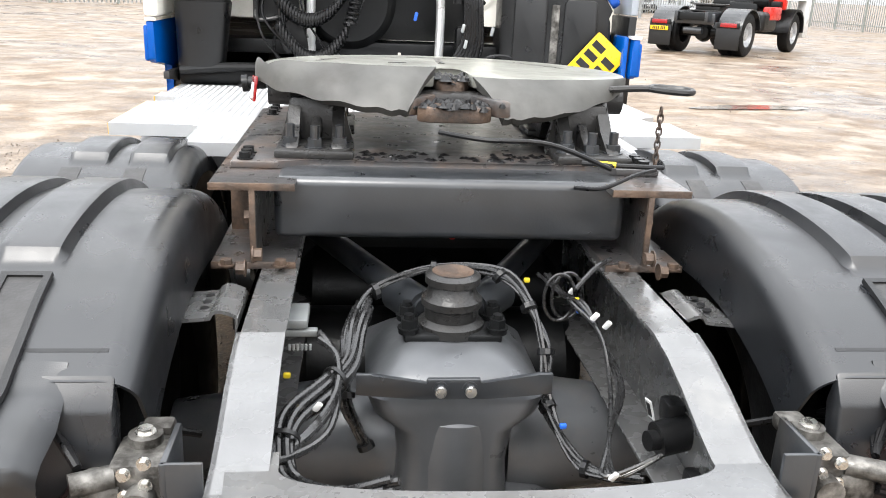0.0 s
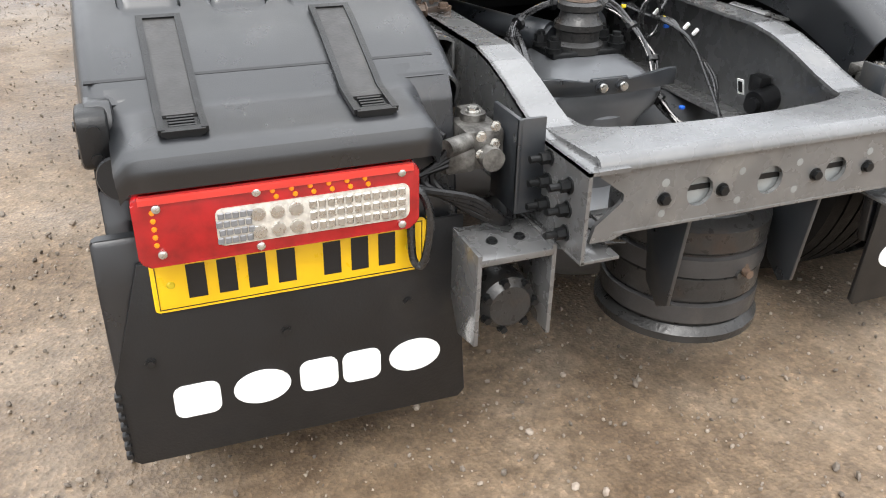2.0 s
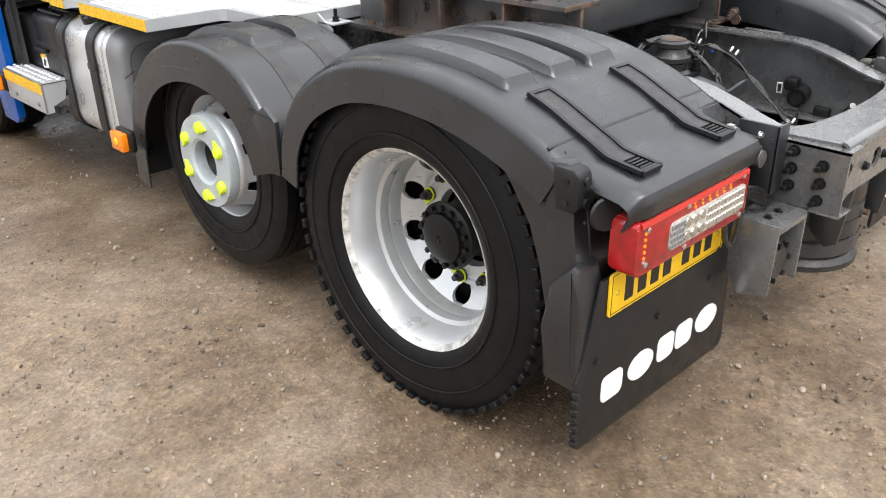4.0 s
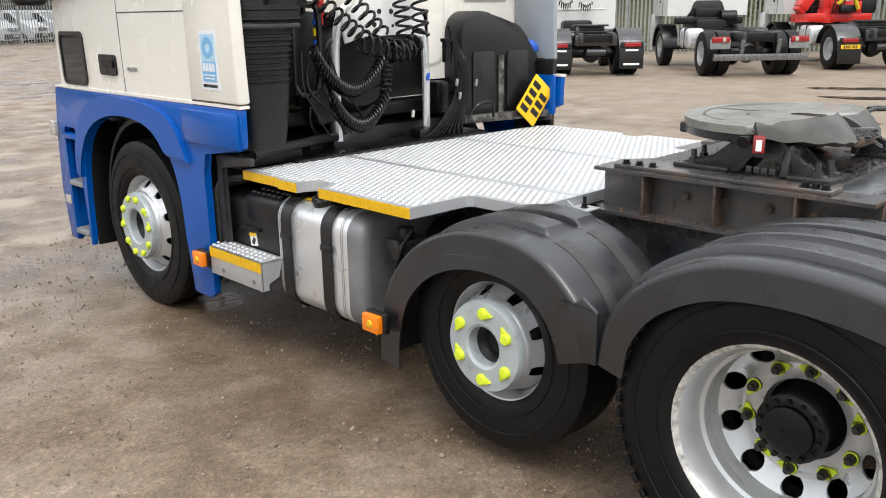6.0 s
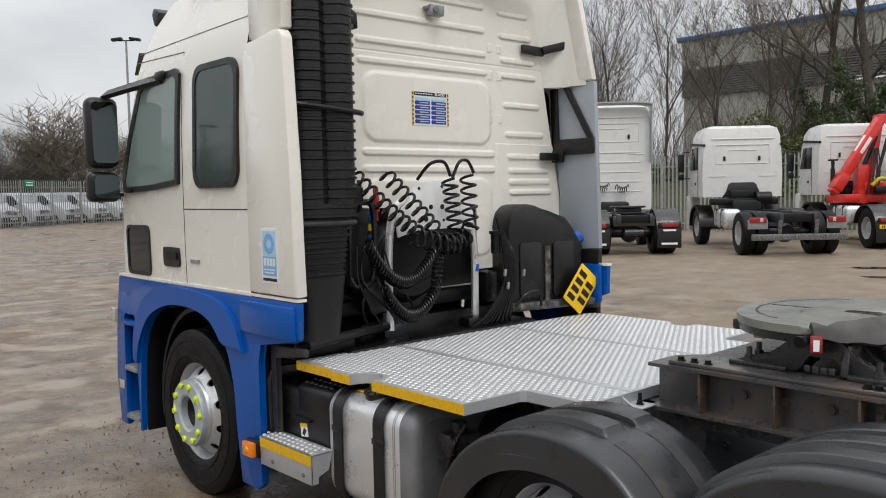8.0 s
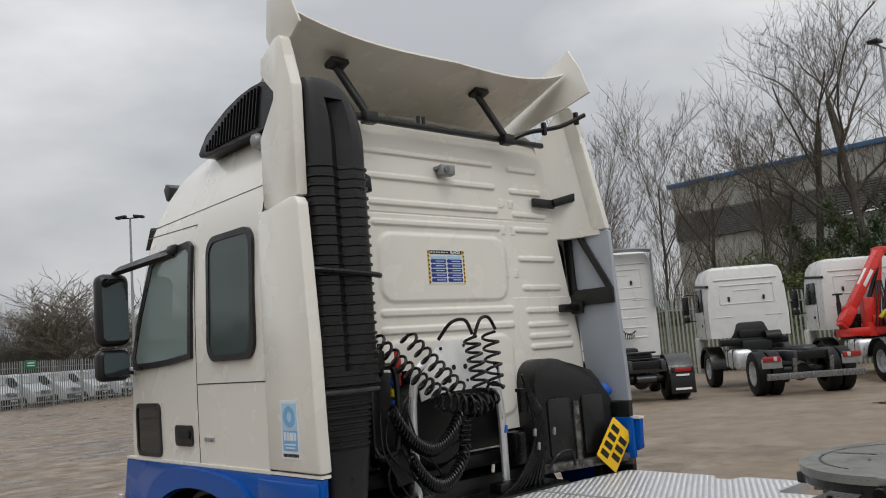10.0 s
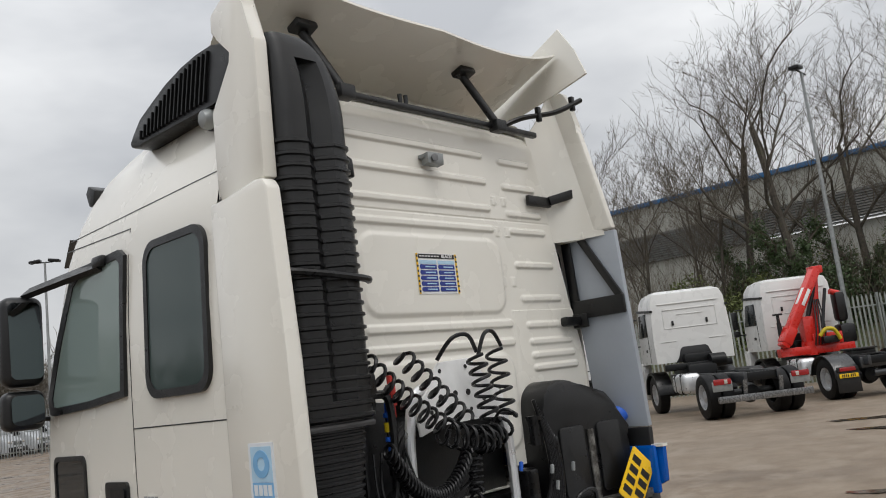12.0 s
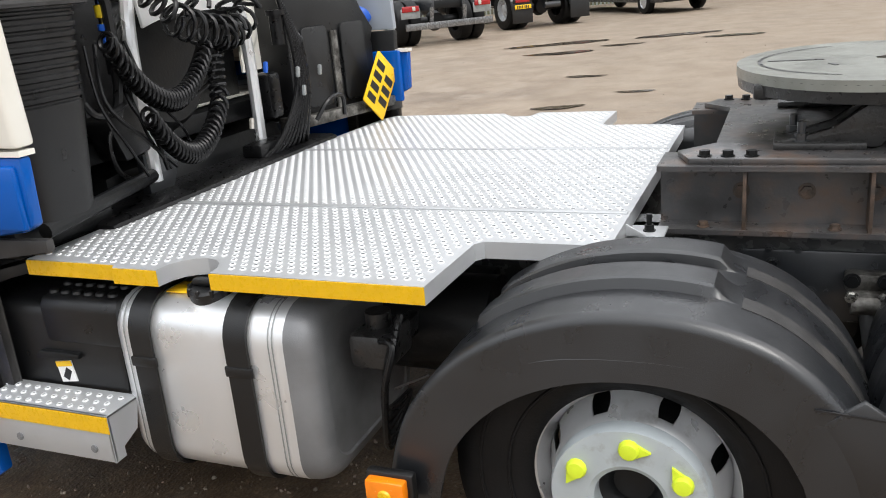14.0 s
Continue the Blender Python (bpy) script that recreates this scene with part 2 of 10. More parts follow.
def ground_material():
    m = bpy.data.materials.new("wet_gravel")
    m.use_nodes = True
    n, l = m.node_tree.nodes, m.node_tree.links
    b = n["Principled BSDF"]
    co = n.new("ShaderNodeTexCoord")

    def noise_at(s, d=6.0, r=0.6):
        q = n.new("ShaderNodeTexNoise")
        q.inputs["Scale"].default_value = s
        q.inputs["Detail"].default_value = d
        q.inputs["Roughness"].default_value = r
        l.new(co.outputs["Object"], q.inputs["Vector"])
        return q

    def ramp(src, stops):
        q = n.new("ShaderNodeValToRGB")
        e = q.color_ramp.elements
        while len(e) < len(stops):
            e.new(0.5)
        for k, (p, c) in enumerate(stops):
            e[k].position, e[k].color = p, (*c, 1)
        l.new(src, q.inputs["Fac"])
        return q

    def mixed(fac, a, c, mode='MIX'):
        q = n.new("ShaderNodeMix")
        q.data_type, q.blend_type = 'RGBA', mode
        if isinstance(fac, float):
            q.inputs["Factor"].default_value = fac
        else:
            l.new(fac, q.inputs["Factor"])
        l.new(a, q.inputs[6])
        l.new(c, q.inputs[7])
        return q.outputs[2]

    big = noise_at(0.33, 6)
    mid = noise_at(1.6, 8, 0.62)
    small = noise_at(9, 6, 0.65)
    fine = noise_at(70, 4, 0.7)
    coarse = noise_at(26, 5, 0.7)
    grit = n.new("ShaderNodeTexVoronoi")
    grit.inputs["Scale"].default_value = 85
    l.new(co.outputs["Object"], grit.inputs["Vector"])
    # soft wheel marks running through the yard
    mp = n.new("ShaderNodeMapping")
    mp.inputs["Rotation"].default_value = (0, 0, radians(24))
    mp.inputs["Scale"].default_value = (0.75, 1.15, 1)
    l.new(co.outputs["Object"], mp.inputs["Vector"])
    drag = n.new("ShaderNodeTexNoise")
    drag.inputs["Scale"].default_value = 1.6
    drag.inputs["Detail"].default_value = 7.0
    l.new(mp.outputs["Vector"], drag.inputs["Vector"])
    base = ramp(mid.outputs["Fac"], [(0.3, (0.118, 0.080, 0.050)), (0.5, (0.188, 0.138, 0.092)), (0.7, (0.260, 0.204, 0.150))])
    soft = ramp(small.outputs["Fac"], [(0.3, (0.60, 0.58, 0.56)), (0.52, (1.0, 1.0, 1.0)), (0.72, (1.3, 1.29, 1.27))])
    c0 = mixed(0.6, base.outputs["Color"], soft.outputs["Color"], 'MULTIPLY')
    grains = ramp(fine.outputs["Fac"], [(0.3, (0.66, 0.64, 0.62)), (0.55, (1.0, 1.0, 1.0)), (0.75, (1.32, 1.3, 1.27))])
    c1 = mixed(0.85, c0, grains.outputs["Color"], 'MULTIPLY')
    lumps = ramp(coarse.outputs["Fac"], [(0.34, (0.66, 0.645, 0.63)), (0.5, (1.0, 1.0, 1.0)), (0.66, (1.34, 1.32, 1.3))])
    c1 = mixed(0.75, c1, lumps.outputs["Color"], 'MULTIPLY')
    stones = ramp(grit.outputs["Color"], [(0.0, (0.66, 0.66, 0.66)), (0.75, (1.0, 1.0, 1.0)), (0.97, (1.5, 1.46, 1.4))])
    c2 = mixed(0.75, c1, stones.outputs["Color"], 'MULTIPLY')
    marks = ramp(drag.outputs["Fac"], [(0.36, (0.72, 0.69, 0.66)), (0.5, (1.0, 1.0, 1.0)), (0.66, (1.14, 1.13, 1.12))])
    c2 = mixed(0.3, c2, marks.outputs["Color"], 'MULTIPLY')
    wet = ramp(big.outputs["Fac"], [(0.36, (0.52, 0.47, 0.43)), (0.52, (1.0, 1.0, 1.0)), (0.66, (1.15, 1.14, 1.13))])
    c3 = mixed(0.85, c2, wet.outputs["Color"], 'MULTIPLY')
    # pale soft-edged patches painted in for sky sheen on the wet ground
    wet_sheen = n.new("ShaderNodeMath")
    wet_sheen.operation = 'MULTIPLY'
    s1 = ramp(drag.outputs["Fac"], [(0.46, (0, 0, 0)), (0.58, (1, 1, 1))])
    s2 = ramp(mid.outputs["Fac"], [(0.44, (0, 0, 0)), (0.56, (1, 1, 1))])
    l.new(s1.outputs["Color"], wet_sheen.inputs[0])
    l.new(s2.outputs["Color"], wet_sheen.inputs[1])
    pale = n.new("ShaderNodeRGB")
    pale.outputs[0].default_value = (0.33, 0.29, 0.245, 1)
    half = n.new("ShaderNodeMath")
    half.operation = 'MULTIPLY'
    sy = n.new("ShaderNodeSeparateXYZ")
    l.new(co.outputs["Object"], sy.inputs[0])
    # the painted sheen grows stronger towards +y
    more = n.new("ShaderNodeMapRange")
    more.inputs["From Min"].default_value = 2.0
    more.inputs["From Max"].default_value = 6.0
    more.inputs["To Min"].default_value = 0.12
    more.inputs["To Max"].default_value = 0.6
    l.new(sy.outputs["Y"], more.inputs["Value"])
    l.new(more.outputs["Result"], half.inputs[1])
    l.new(wet_sheen.outputs["Value"], half.inputs[0])
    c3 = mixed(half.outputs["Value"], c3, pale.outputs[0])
    sx = n.new("ShaderNodeSeparateXYZ")
    l.new(co.outputs["Object"], sx.inputs[0])
    slant = n.new("ShaderNodeMath")
    slant.operation = 'MULTIPLY_ADD'
    slant.inputs[1].default_value = -0.6
    l.new(sx.outputs["Y"], slant.inputs[0])
    l.new(sx.outputs["X"], slant.inputs[2])
    wob = n.new("ShaderNodeMath")
    wob.operation = 'MULTIPLY_ADD'
    wob.inputs[1].default_value = 7.0
    l.new(big.outputs["Fac"], wob.inputs[0])
    l.new(slant.outputs["Value"], wob.inputs[2])
    dry = n.new("ShaderNodeMapRange")
    dry.inputs["From Min"].default_value = 4.5
    dry.inputs["From Max"].default_value = 9.5
    dry.inputs["To Max"].default_value = 0.8
    l.new(wob.outputs["Value"], dry.inputs["Value"])
    sand = ramp(mid.outputs["Fac"], [(0.3, (0.193, 0.148, 0.105)), (0.7, (0.259, 0.210, 0.158))])
    c3 = mixed(dry.outputs["Result"], c3, sand.outputs["Color"])
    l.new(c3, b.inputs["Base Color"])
    rr = n.new("ShaderNodeMapRange")
    rr.inputs["From Min"].default_value = 0.38
    rr.inputs["From Max"].default_value = 0.56
    rr.inputs["To Min"].default_value = 0.18
    rr.inputs["To Max"].default_value = 0.68
    av = n.new("ShaderNodeMath")
    av.operation = 'MULTIPLY_ADD'
    av.inputs[1].default_value = 0.5
    l.new(big.outputs["Fac"], av.inputs[0])
    hf = n.new("ShaderNodeMath")
    hf.operation = 'MULTIPLY'
    hf.inputs[1].default_value = 0.5
    l.new(drag.outputs["Fac"], hf.inputs[0])
    l.new(hf.outputs["Value"], av.inputs[2])
    l.new(av.outputs["Value"], rr.inputs["Value"])
    matt = n.new("ShaderNodeMix")
    matt.inputs[3].default_value = 0.7
    l.new(dry.outputs["Result"], matt.inputs[0])
    l.new(rr.outputs["Result"], matt.inputs[2])
    l.new(matt.outputs[0], b.inputs["Roughness"])
    bp = n.new("ShaderNodeBump")
    bp.inputs["Strength"].default_value = 0.4
    bp.inputs["Distance"].default_value = 0.005
    ad = n.new("ShaderNodeMath")
    ad.operation = 'ADD'
    l.new(fine.outputs["Fac"], ad.inputs[0])
    ad2 = n.new("ShaderNodeMath")
    ad2.operation = 'MULTIPLY_ADD'
    ad2.inputs[1].default_value = 0.9
    l.new(small.outputs["Fac"], ad2.inputs[0])
    l.new(grit.outputs["Distance"], ad2.inputs[2])
    l.new(ad2.outputs["Value"], ad.inputs[1])
    l.new(ad.outputs["Value"], bp.inputs["Height"])
    l.new(bp.outputs["Normal"], b.inputs["Normal"])
    return m


M["ground"] = ground_material()
M["guard"].node_tree.nodes["Principled BSDF"].inputs["Coat Roughness"].default_value = 0.3
for k, v in (("rubber", 0.22), ("hubdark", 0.35), ("hose", 0.35), ("guard", 0.75), ("blue", 0.3), ("chassis_dark", 0.9), ("subframe", 0.9)):
    M[k].node_tree.nodes["Principled BSDF"].inputs["Specular IOR Level"].default_value = v
M["water"] = glass_mat("puddle_water", (0.085, 0.066, 0.048), 0.12)
M["paving"] = mat("pale_wet_grit", (0.27, 0.235, 0.19), 0.4, 0, 0.25, 3, 0.5, 90, (0.15, 0.12, 0.09), 0.3, 1.2)


# ---- mesh helpers ----
def B():
    return bmesh.new()


def finish(bm, name, material, smooth=35):
    bmesh.ops.recalc_face_normals(bm, faces=bm.faces)
    me = bpy.data.meshes.new(name)
    bm.to_mesh(me)
    bm.free()
    me.materials.append(M[material] if isinstance(material, str) else material)
    if smooth:
        for p in me.polygons:
            p.use_smooth = True
        me.set_sharp_from_angle(angle=radians(smooth))
    return me


def thing(name, at=(0, 0, 0), label="", category="", group="", kind="", rz=0):
    ob = new(name)
    ob.matrix_world = pose(*at, 0, 0, rz)
    return tagged(ob, label, category, group, kind)


def part(name, bm, material, parent, label="", smooth=35):
    if name in SPLIT:
        return split_parts(name, bm, material, parent, label, SPLIT[name])
    ob = new(name, finish(bm, name, material, smooth))
    ob.parent = parent
    if label:
        ob["label"] = label
    return ob


# names whose loose pieces become parts of their own; pieces nearer than the gap belong together
SPLIT = {"bolt": 0.024, "rail_bolt": 0.024, "plug": 0.001, "bracket_hole": 0.001, "bolt_head": 0.001, "cable_clip": 0.001, "hose": 0.001, "grease_line": 0.001,
         "side_flange": 0.001, "hose_mast": 0.001, "fairing_bolt": 0.001, "notice_edge": 0.001, "notice_block": 0.001, "badge": 0.001, "crane_ram": 0.5, "rear_panel": 0.001, "lens_cell": 0.001, "reflector_cell": 0.001, "flap_marking": 0.001, "axle_gear": 0.6, "engine_bay": 0.001, "stack_clamp": 0.05}


def split_parts(name, bm, material, parent, label, gap):
    bm.verts.ensure_lookup_table()
    seen, groups = set(), []
    for v in bm.verts:
        if v in seen:
            continue
        todo, isle = [v], []
        seen.add(v)
        while todo:
            q = todo.pop()
            isle.append(q)
            for e in q.link_edges:
                w = e.other_vert(q)
                if w not in seen:
                    seen.add(w)
                    todo.append(w)
        c = sum((q.co for q in isle), Vector()) / len(isle)
        for g in groups:
            if (g[0] - c).length < gap:
                g[1].extend(isle)
                break
        else:
            groups.append((c, isle))
    ob = None
    for _, isle in groups:
        one = bmesh.new()
        mp = {q: one.verts.new(q.co) for q in isle}
        for f in {f for q in isle for f in q.link_faces}:
            one.faces.new([mp[q] for q in f.verts])
        ob = new(name, finish(one, name, material))
        ob.parent = parent
        if label:
            ob["label"] = label
    bm.free()
    return ob


def solo(name, bm, material, label="", category="", group="", kind="", smooth=35):
    ob = new(name, finish(bm, name, material, smooth))
    return tagged(ob, label, category, group, kind)


def box(bm, c, s, bev=0.004, R=None, seg=2):
    v = bmesh.ops.create_cube(bm, size=1.0)["verts"]
    m = Matrix.Translation(c) @ (R.to_4x4() if R else Matrix()) @ Matrix.Diagonal((*s, 1))
    bmesh.ops.transform(bm, matrix=m, verts=v)
    if bev:
        e = list({e for q in v for e in q.link_edges})
        bmesh.ops.bevel(bm, geom=e, offset=min(bev, 0.45 * min(s)), segments=seg, affect='EDGES', profile=0.5)
    return bm


def rot(rx=0, ry=0, rz=0):
    return Euler((radians(rx), radians(ry), radians(rz))).to_matrix()


def basis(d):
    d = Vector(d).normalized()
    a = d.cross(Vector((0, 0, 1)) if abs(d.z) < 0.95 else Vector((1, 0, 0))).normalized()
    return a, d.cross(a), d


def cyl(bm, p0, p1, r, r2=None, n=16, caps=True):
    p0, p1 = Vector(p0), Vector(p1)
    a, b, d = basis(p1 - p0)
    r2 = r if r2 is None else r2
    rings = []
    for p, q in ((p0, r), (p1, r2)):
        rings.append([bm.verts.new(p + q * (math.cos(2 * math.pi * k / n) * a + math.sin(2 * math.pi * k / n) * b)) for k in range(n)])
    for k in range(n):
        bm.faces.new((rings[0][k], rings[0][(k + 1) % n], rings[1][(k + 1) % n], rings[1][k]))
    if caps:
        bm.faces.new(rings[0])
        bm.faces.new(rings[1])
    return bm


def lathe(bm, prof, at=(0, 0, 0), axis=(1, 0, 0), n=48, close=False):
    """prof: (radius, distance along the axis) pairs."""
    a, b, d = basis(axis)
    at = Vector(at)
    rings = []
    for r, h in prof:
        if r < 1e-5:
            rings.append([bm.verts.new(at + d * h)])
        else:
            rings.append([bm.verts.new(at + d * h + r * (math.cos(2 * math.pi * k / n) * a + math.sin(2 * math.pi * k / n) * b)) for k in range(n)])
    pairs = list(zip(rings, rings[1:]))
    if close:
        pairs.append((rings[-1], rings[0]))
    for p, q in pairs:
        for k in range(n):
            w = [p[k % len(p)], p[(k + 1) % n % len(p)], q[(k + 1) % n % len(q)], q[k % len(q)]]
            u = []
            for x in w:
                if x not in u:
                    u.append(x)
            if len(u) > 2:
                bm.faces.new(u)
    return bm


def smooth_path(pts, sub=6):
    p = [Vector(q) for q in pts]
    if len(p) < 3:
        return p
    out = []
    for i in range(len(p) - 1):
        a, b, c, d = p[max(0, i - 1)], p[i], p[i + 1], p[min(len(p) - 1, i + 2)]
        for k in range(sub):
            t = k / sub
            out.append(0.5 * ((2 * b) + (c - a) * t + (2 * a - 5 * b + 4 * c - d) * t * t + (3 * b - a - 3 * c + d) * t ** 3))
    out.append(p[-1])
    return out


def tube(bm, pts, r, n=8, sub=6, raw=False):
    p = [Vector(q) for q in pts] if raw else smooth_path(pts, sub)
    rings, a = [], None
    for i, q in enumerate(p):
        d = (p[min(i + 1, len(p) - 1)] - p[max(i - 1, 0)]).normalized()
        if a is None:
            a = basis(d)[0]
        a = (a - d * a.dot(d)).normalized()
        b = d.cross(a)
        rings.append([bm.verts.new(q + r * (math.cos(2 * math.pi * k / n) * a + math.sin(2 * math.pi * k / n) * b)) for k in range(n)])
    for u, w in zip(rings, rings[1:]):
        for k in range(n):
            bm.faces.new((u[k], u[(k + 1) % n], w[(k + 1) % n], w[k]))
    bm.faces.new(rings[0])
    bm.faces.new(rings[-1])
    return bm


def prism(bm, poly, axis, d0, d1, bev=0.0):
    """poly: 2D points in the plane across the axis (x: y,z; y: x,z; z: x,y)."""
    def at(u, v, d):
        return {"x": (d, u, v), "y": (u, d, v), "z": (u, v, d)}[axis]
    lo = [bm.verts.new(at(u, v, d0)) for u, v in poly]
    hi = [bm.verts.new(at(u, v, d1)) for u, v in poly]
    n = len(poly)
    f = [bm.faces.new(lo), bm.faces.new(hi)]
    for k in range(n):
        f.append(bm.faces.new((lo[k], lo[(k + 1) % n], hi[(k + 1) % n], hi[k])))
    if bev:
        e = list({e for q in f for e in q.edges})
        bmesh.ops.bevel(bm, geom=e, offset=bev, segments=2, affect='EDGES', profile=0.5)
    return bm


def rounded(u0, v0, u1, v1, r, n=5):
    out = []
    for cu, cv, a0 in ((u1 - r, v1 - r, 0), (u0 + r, v1 - r, 90), (u0 + r, v0 + r, 180), (u1 - r, v0 + r, 270)):
        for k in range(n + 1):
            a = radians(a0 + 90 * k / n)
            out.append((cu + r * math.cos(a), cv + r * math.sin(a)))
    return out


def sheet(bm, f, nu, nv, thick):
    """A solid sheet over f(u, v) -> place, u and v from 0 to 1, made thick along its normals."""
    g = [[Vector(f(i / nu, j / nv)) for j in range(nv + 1)] for i in range(nu + 1)]
    top = [[bm.verts.new(p) for p in row] for row in g]
    low = []
    for i in range(nu + 1):
        row = []
        for j in range(nv + 1):
            du = g[min(i + 1, nu)][j] - g[max(i - 1, 0)][j]
            dv = g[i][min(j + 1, nv)] - g[i][max(j - 1, 0)]
            k = du.cross(dv)
            k = k.normalized() if k.length > 1e-9 else Vector((0, 0, 1))
            row.append(bm.verts.new(g[i][j] - k * thick))
        low.append(row)
    for i in range(nu):
        for j in range(nv):
            bm.faces.new((top[i][j], top[i + 1][j], top[i + 1][j + 1], top[i][j + 1]))
            bm.faces.new((low[i][j], low[i][j + 1], low[i + 1][j + 1], low[i + 1][j]))
    for i in range(nu):
        for j in (0, nv):
            bm.faces.new((top[i][j], top[i + 1][j], low[i + 1][j], low[i][j]))
    for j in range(nv):
        for i in (0, nu):
            bm.faces.new((top[i][j], top[i][j + 1], low[i][j + 1], low[i][j]))
    return bm


def bolt(bm, at, d, r=0.014, h=0.012, washer=True, stud=0.0):
    at, d = Vector(at), Vector(d).normalized()
    if washer:
        cyl(bm, at, at + d * 0.003, r * 1.35, n=12)
    cyl(bm, at + d * 0.002, at + d * h, r, n=6)
    if stud:
        cyl(bm, at + d * h, at + d * (h + stud), r * 0.6, n=10)
    return bm


def holed(bm, u0, v0, u1, v1, hole_r, axis, d0, d1, n=24, hu=None, hv=None):
    """A rectangular plate with one round hole through it."""
    cu, cv = (u0 + u1) / 2 if hu is None else hu, (v0 + v1) / 2 if hv is None else hv
    per = n // 4
    edge = [(u0 + (u1 - u0) * k / per, v0) for k in range(per)] + [(u1, v0 + (v1 - v0) * k / per) for k in range(per)]
    edge += [(u1 - (u1 - u0) * k / per, v1) for k in range(per)] + [(u0, v1 - (v1 - v0) * k / per) for k in range(per)]
    a0 = math.atan2(v0 - cv, u0 - cu)
    ring = [(cu + hole_r * math.cos(a0 + 2 * math.pi * k / n), cv + hole_r * math.sin(a0 + 2 * math.pi * k / n)) for k in range(n)]

    def at(p, d):
        return {"x": (d, p[0], p[1]), "y": (p[0], d, p[1]), "z": (p[0], p[1], d)}[axis]
    E0, E1 = [bm.verts.new(at(p, d0)) for p in edge], [bm.verts.new(at(p, d1)) for p in edge]
    R0, R1 = [bm.verts.new(at(p, d0)) for p in ring], [bm.verts.new(at(p, d1)) for p in ring]
    for k in range(n):
        j = (k + 1) % n
        bm.faces.new((E0[k], E0[j], R0[j], R0[k]))
        bm.faces.new((E1[k], E1[j], R1[j], R1[k]))
        bm.faces.new((R0[k], R0[j], R1[j], R1[k]))
        bm.faces.new((E0[k], E0[j], E1[j], E1[k]))
    return bm


def lettering(text, size, m, name, parent, label="", extrude=0.001, squash=1.0, bold=0.0, align='CENTER'):
    cu = bpy.data.curves.new(name, 'FONT')
    cu.body, cu.size, cu.extrude, cu.offset = text, size, extrude, bold
    cu.align_x, cu.align_y, cu.resolution_u = align, 'CENTER', 3
    tmp = bpy.data.objects.new(name + "_tmp", cu)
    scene.collection.objects.link(tmp)
    me = bpy.data.meshes.new_from_object(tmp.evaluated_get(bpy.context.evaluated_depsgraph_get()))
    bpy.data.objects.remove(tmp)
    me.transform(m @ Matrix.Diagonal((squash, 1, 1, 1)))
    return me


def word(text, size, m, material, name, parent, label="", squash=1.0, bold=0.0, extrude=0.001):
    me = lettering(text, size, m, name, parent, label, extrude, squash, bold)
    me.materials.clear()
    me.materials.append(M[material])
    ob = new(name, me)
    ob.parent = parent
    if label:
        ob["label"] = label
    return ob


def mirrored(ob, name=None):
    """The same thing on the other side of the truck: a copy with its own, mirrored meshes."""
    made = {}
    for o in (ob, *ob.children_recursive):
        q = o.copy()
        scene.collection.objects.link(q)
        if o.data:
            q.data = o.data.copy()
            q.data.transform(Matrix.Diagonal((-1, 1, 1, 1)))
            q.data.flip_normals()
        made[o] = q
        q.parent = made.get(o.parent, o.parent)
    t = ob.matrix_world.translation
    made[ob].matrix_basis = pose(-t.x, t.y, t.z)
    return made[ob]


def shifted(ob, f):
    """Moves every point of a part and of its own pieces by f(point)."""
    for o in (ob, *ob.children_recursive):
        if o.data:
            for v in o.data.vertices:
                v.co += Vector(f(v.co))
    return ob


# ---- ground ----
def ground():
    bm = B()

    def grid(x0, y0, x1, y1, nx, ny, amp):
        vs = [[None] * (ny + 1) for _ in range(nx + 1)]
        for i in range(nx + 1):
            for j in range(ny + 1):
                x, y = x0 + (x1 - x0) * i / nx, y0 + (y1 - y0) * j / ny
                edge = min(1, 4 * min(i, nx - i) / nx, 4 * min(j, ny - j) / ny)
                z = amp * edge * (noise.noise((x * 0.9, y * 0.9, 0)) + 0.6 * noise.noise((x * 3.1, y * 3.1, 4)) + 0.4 * noise.noise((x * 9, y * 9, 7))) - 0.004
                vs[i][j] = bm.verts.new((x, y, z))
        for i in range(nx):
            for j in range(ny):
                bm.faces.new((vs[i][j], vs[i + 1][j], vs[i + 1][j + 1], vs[i][j + 1]))
    xs, ys = [-900, -14, 34, 900], [-900, -9, 30, 900]
    for i in range(3):
        for j in range(3):
            if i == 1 and j == 1:
                grid(xs[1], ys[1], xs[2], ys[2], 240, 195, 0.009)
            else:
                grid(xs[i], ys[j], xs[i + 1], ys[j + 1], 2, 2, 0)
    return solo("ground", bm, "ground", "wet brown compacted gravel yard with puddles", "ground", kind="structure", smooth=60)


ground()


def puddle(x, y, a, b, turn, seed, material="water", label="shallow muddy puddle in the gravel yard", z=0.009):
    rnd = random.Random(seed)
    ph = [rnd.uniform(0, 6.28) for _ in range(6)]
    bm = B()
    c, s = math.cos(radians(turn)), math.sin(radians(turn))
    vs = []
    for k in range(110):
        t = 2 * math.pi * k / 110
        q = 1 + 0.16 * math.sin(2 * t + ph[0]) + 0.12 * math.sin(3 * t + ph[1]) + 0.07 * math.sin(5 * t + ph[2]) + 0.05 * math.sin(9 * t + ph[3]) + 0.04 * math.sin(14 * t + ph[4])
        u, v = a * q * math.cos(t), b * q * math.sin(t)
        vs.append(bm.verts.new((x + c * u - s * v, y + s * u + c * v, z)))
    f = bm.faces.new(vs)
    bmesh.ops.triangulate(bm, faces=[f])
    return solo("puddle", bm, material, label, "puddle", "puddles in the yard", "structure", 0)


# ---- the truck ----
T = thing("tractor_truck", (0, 0, 0), "white and blue three-axle tractor truck with aluminium deck", "truck")


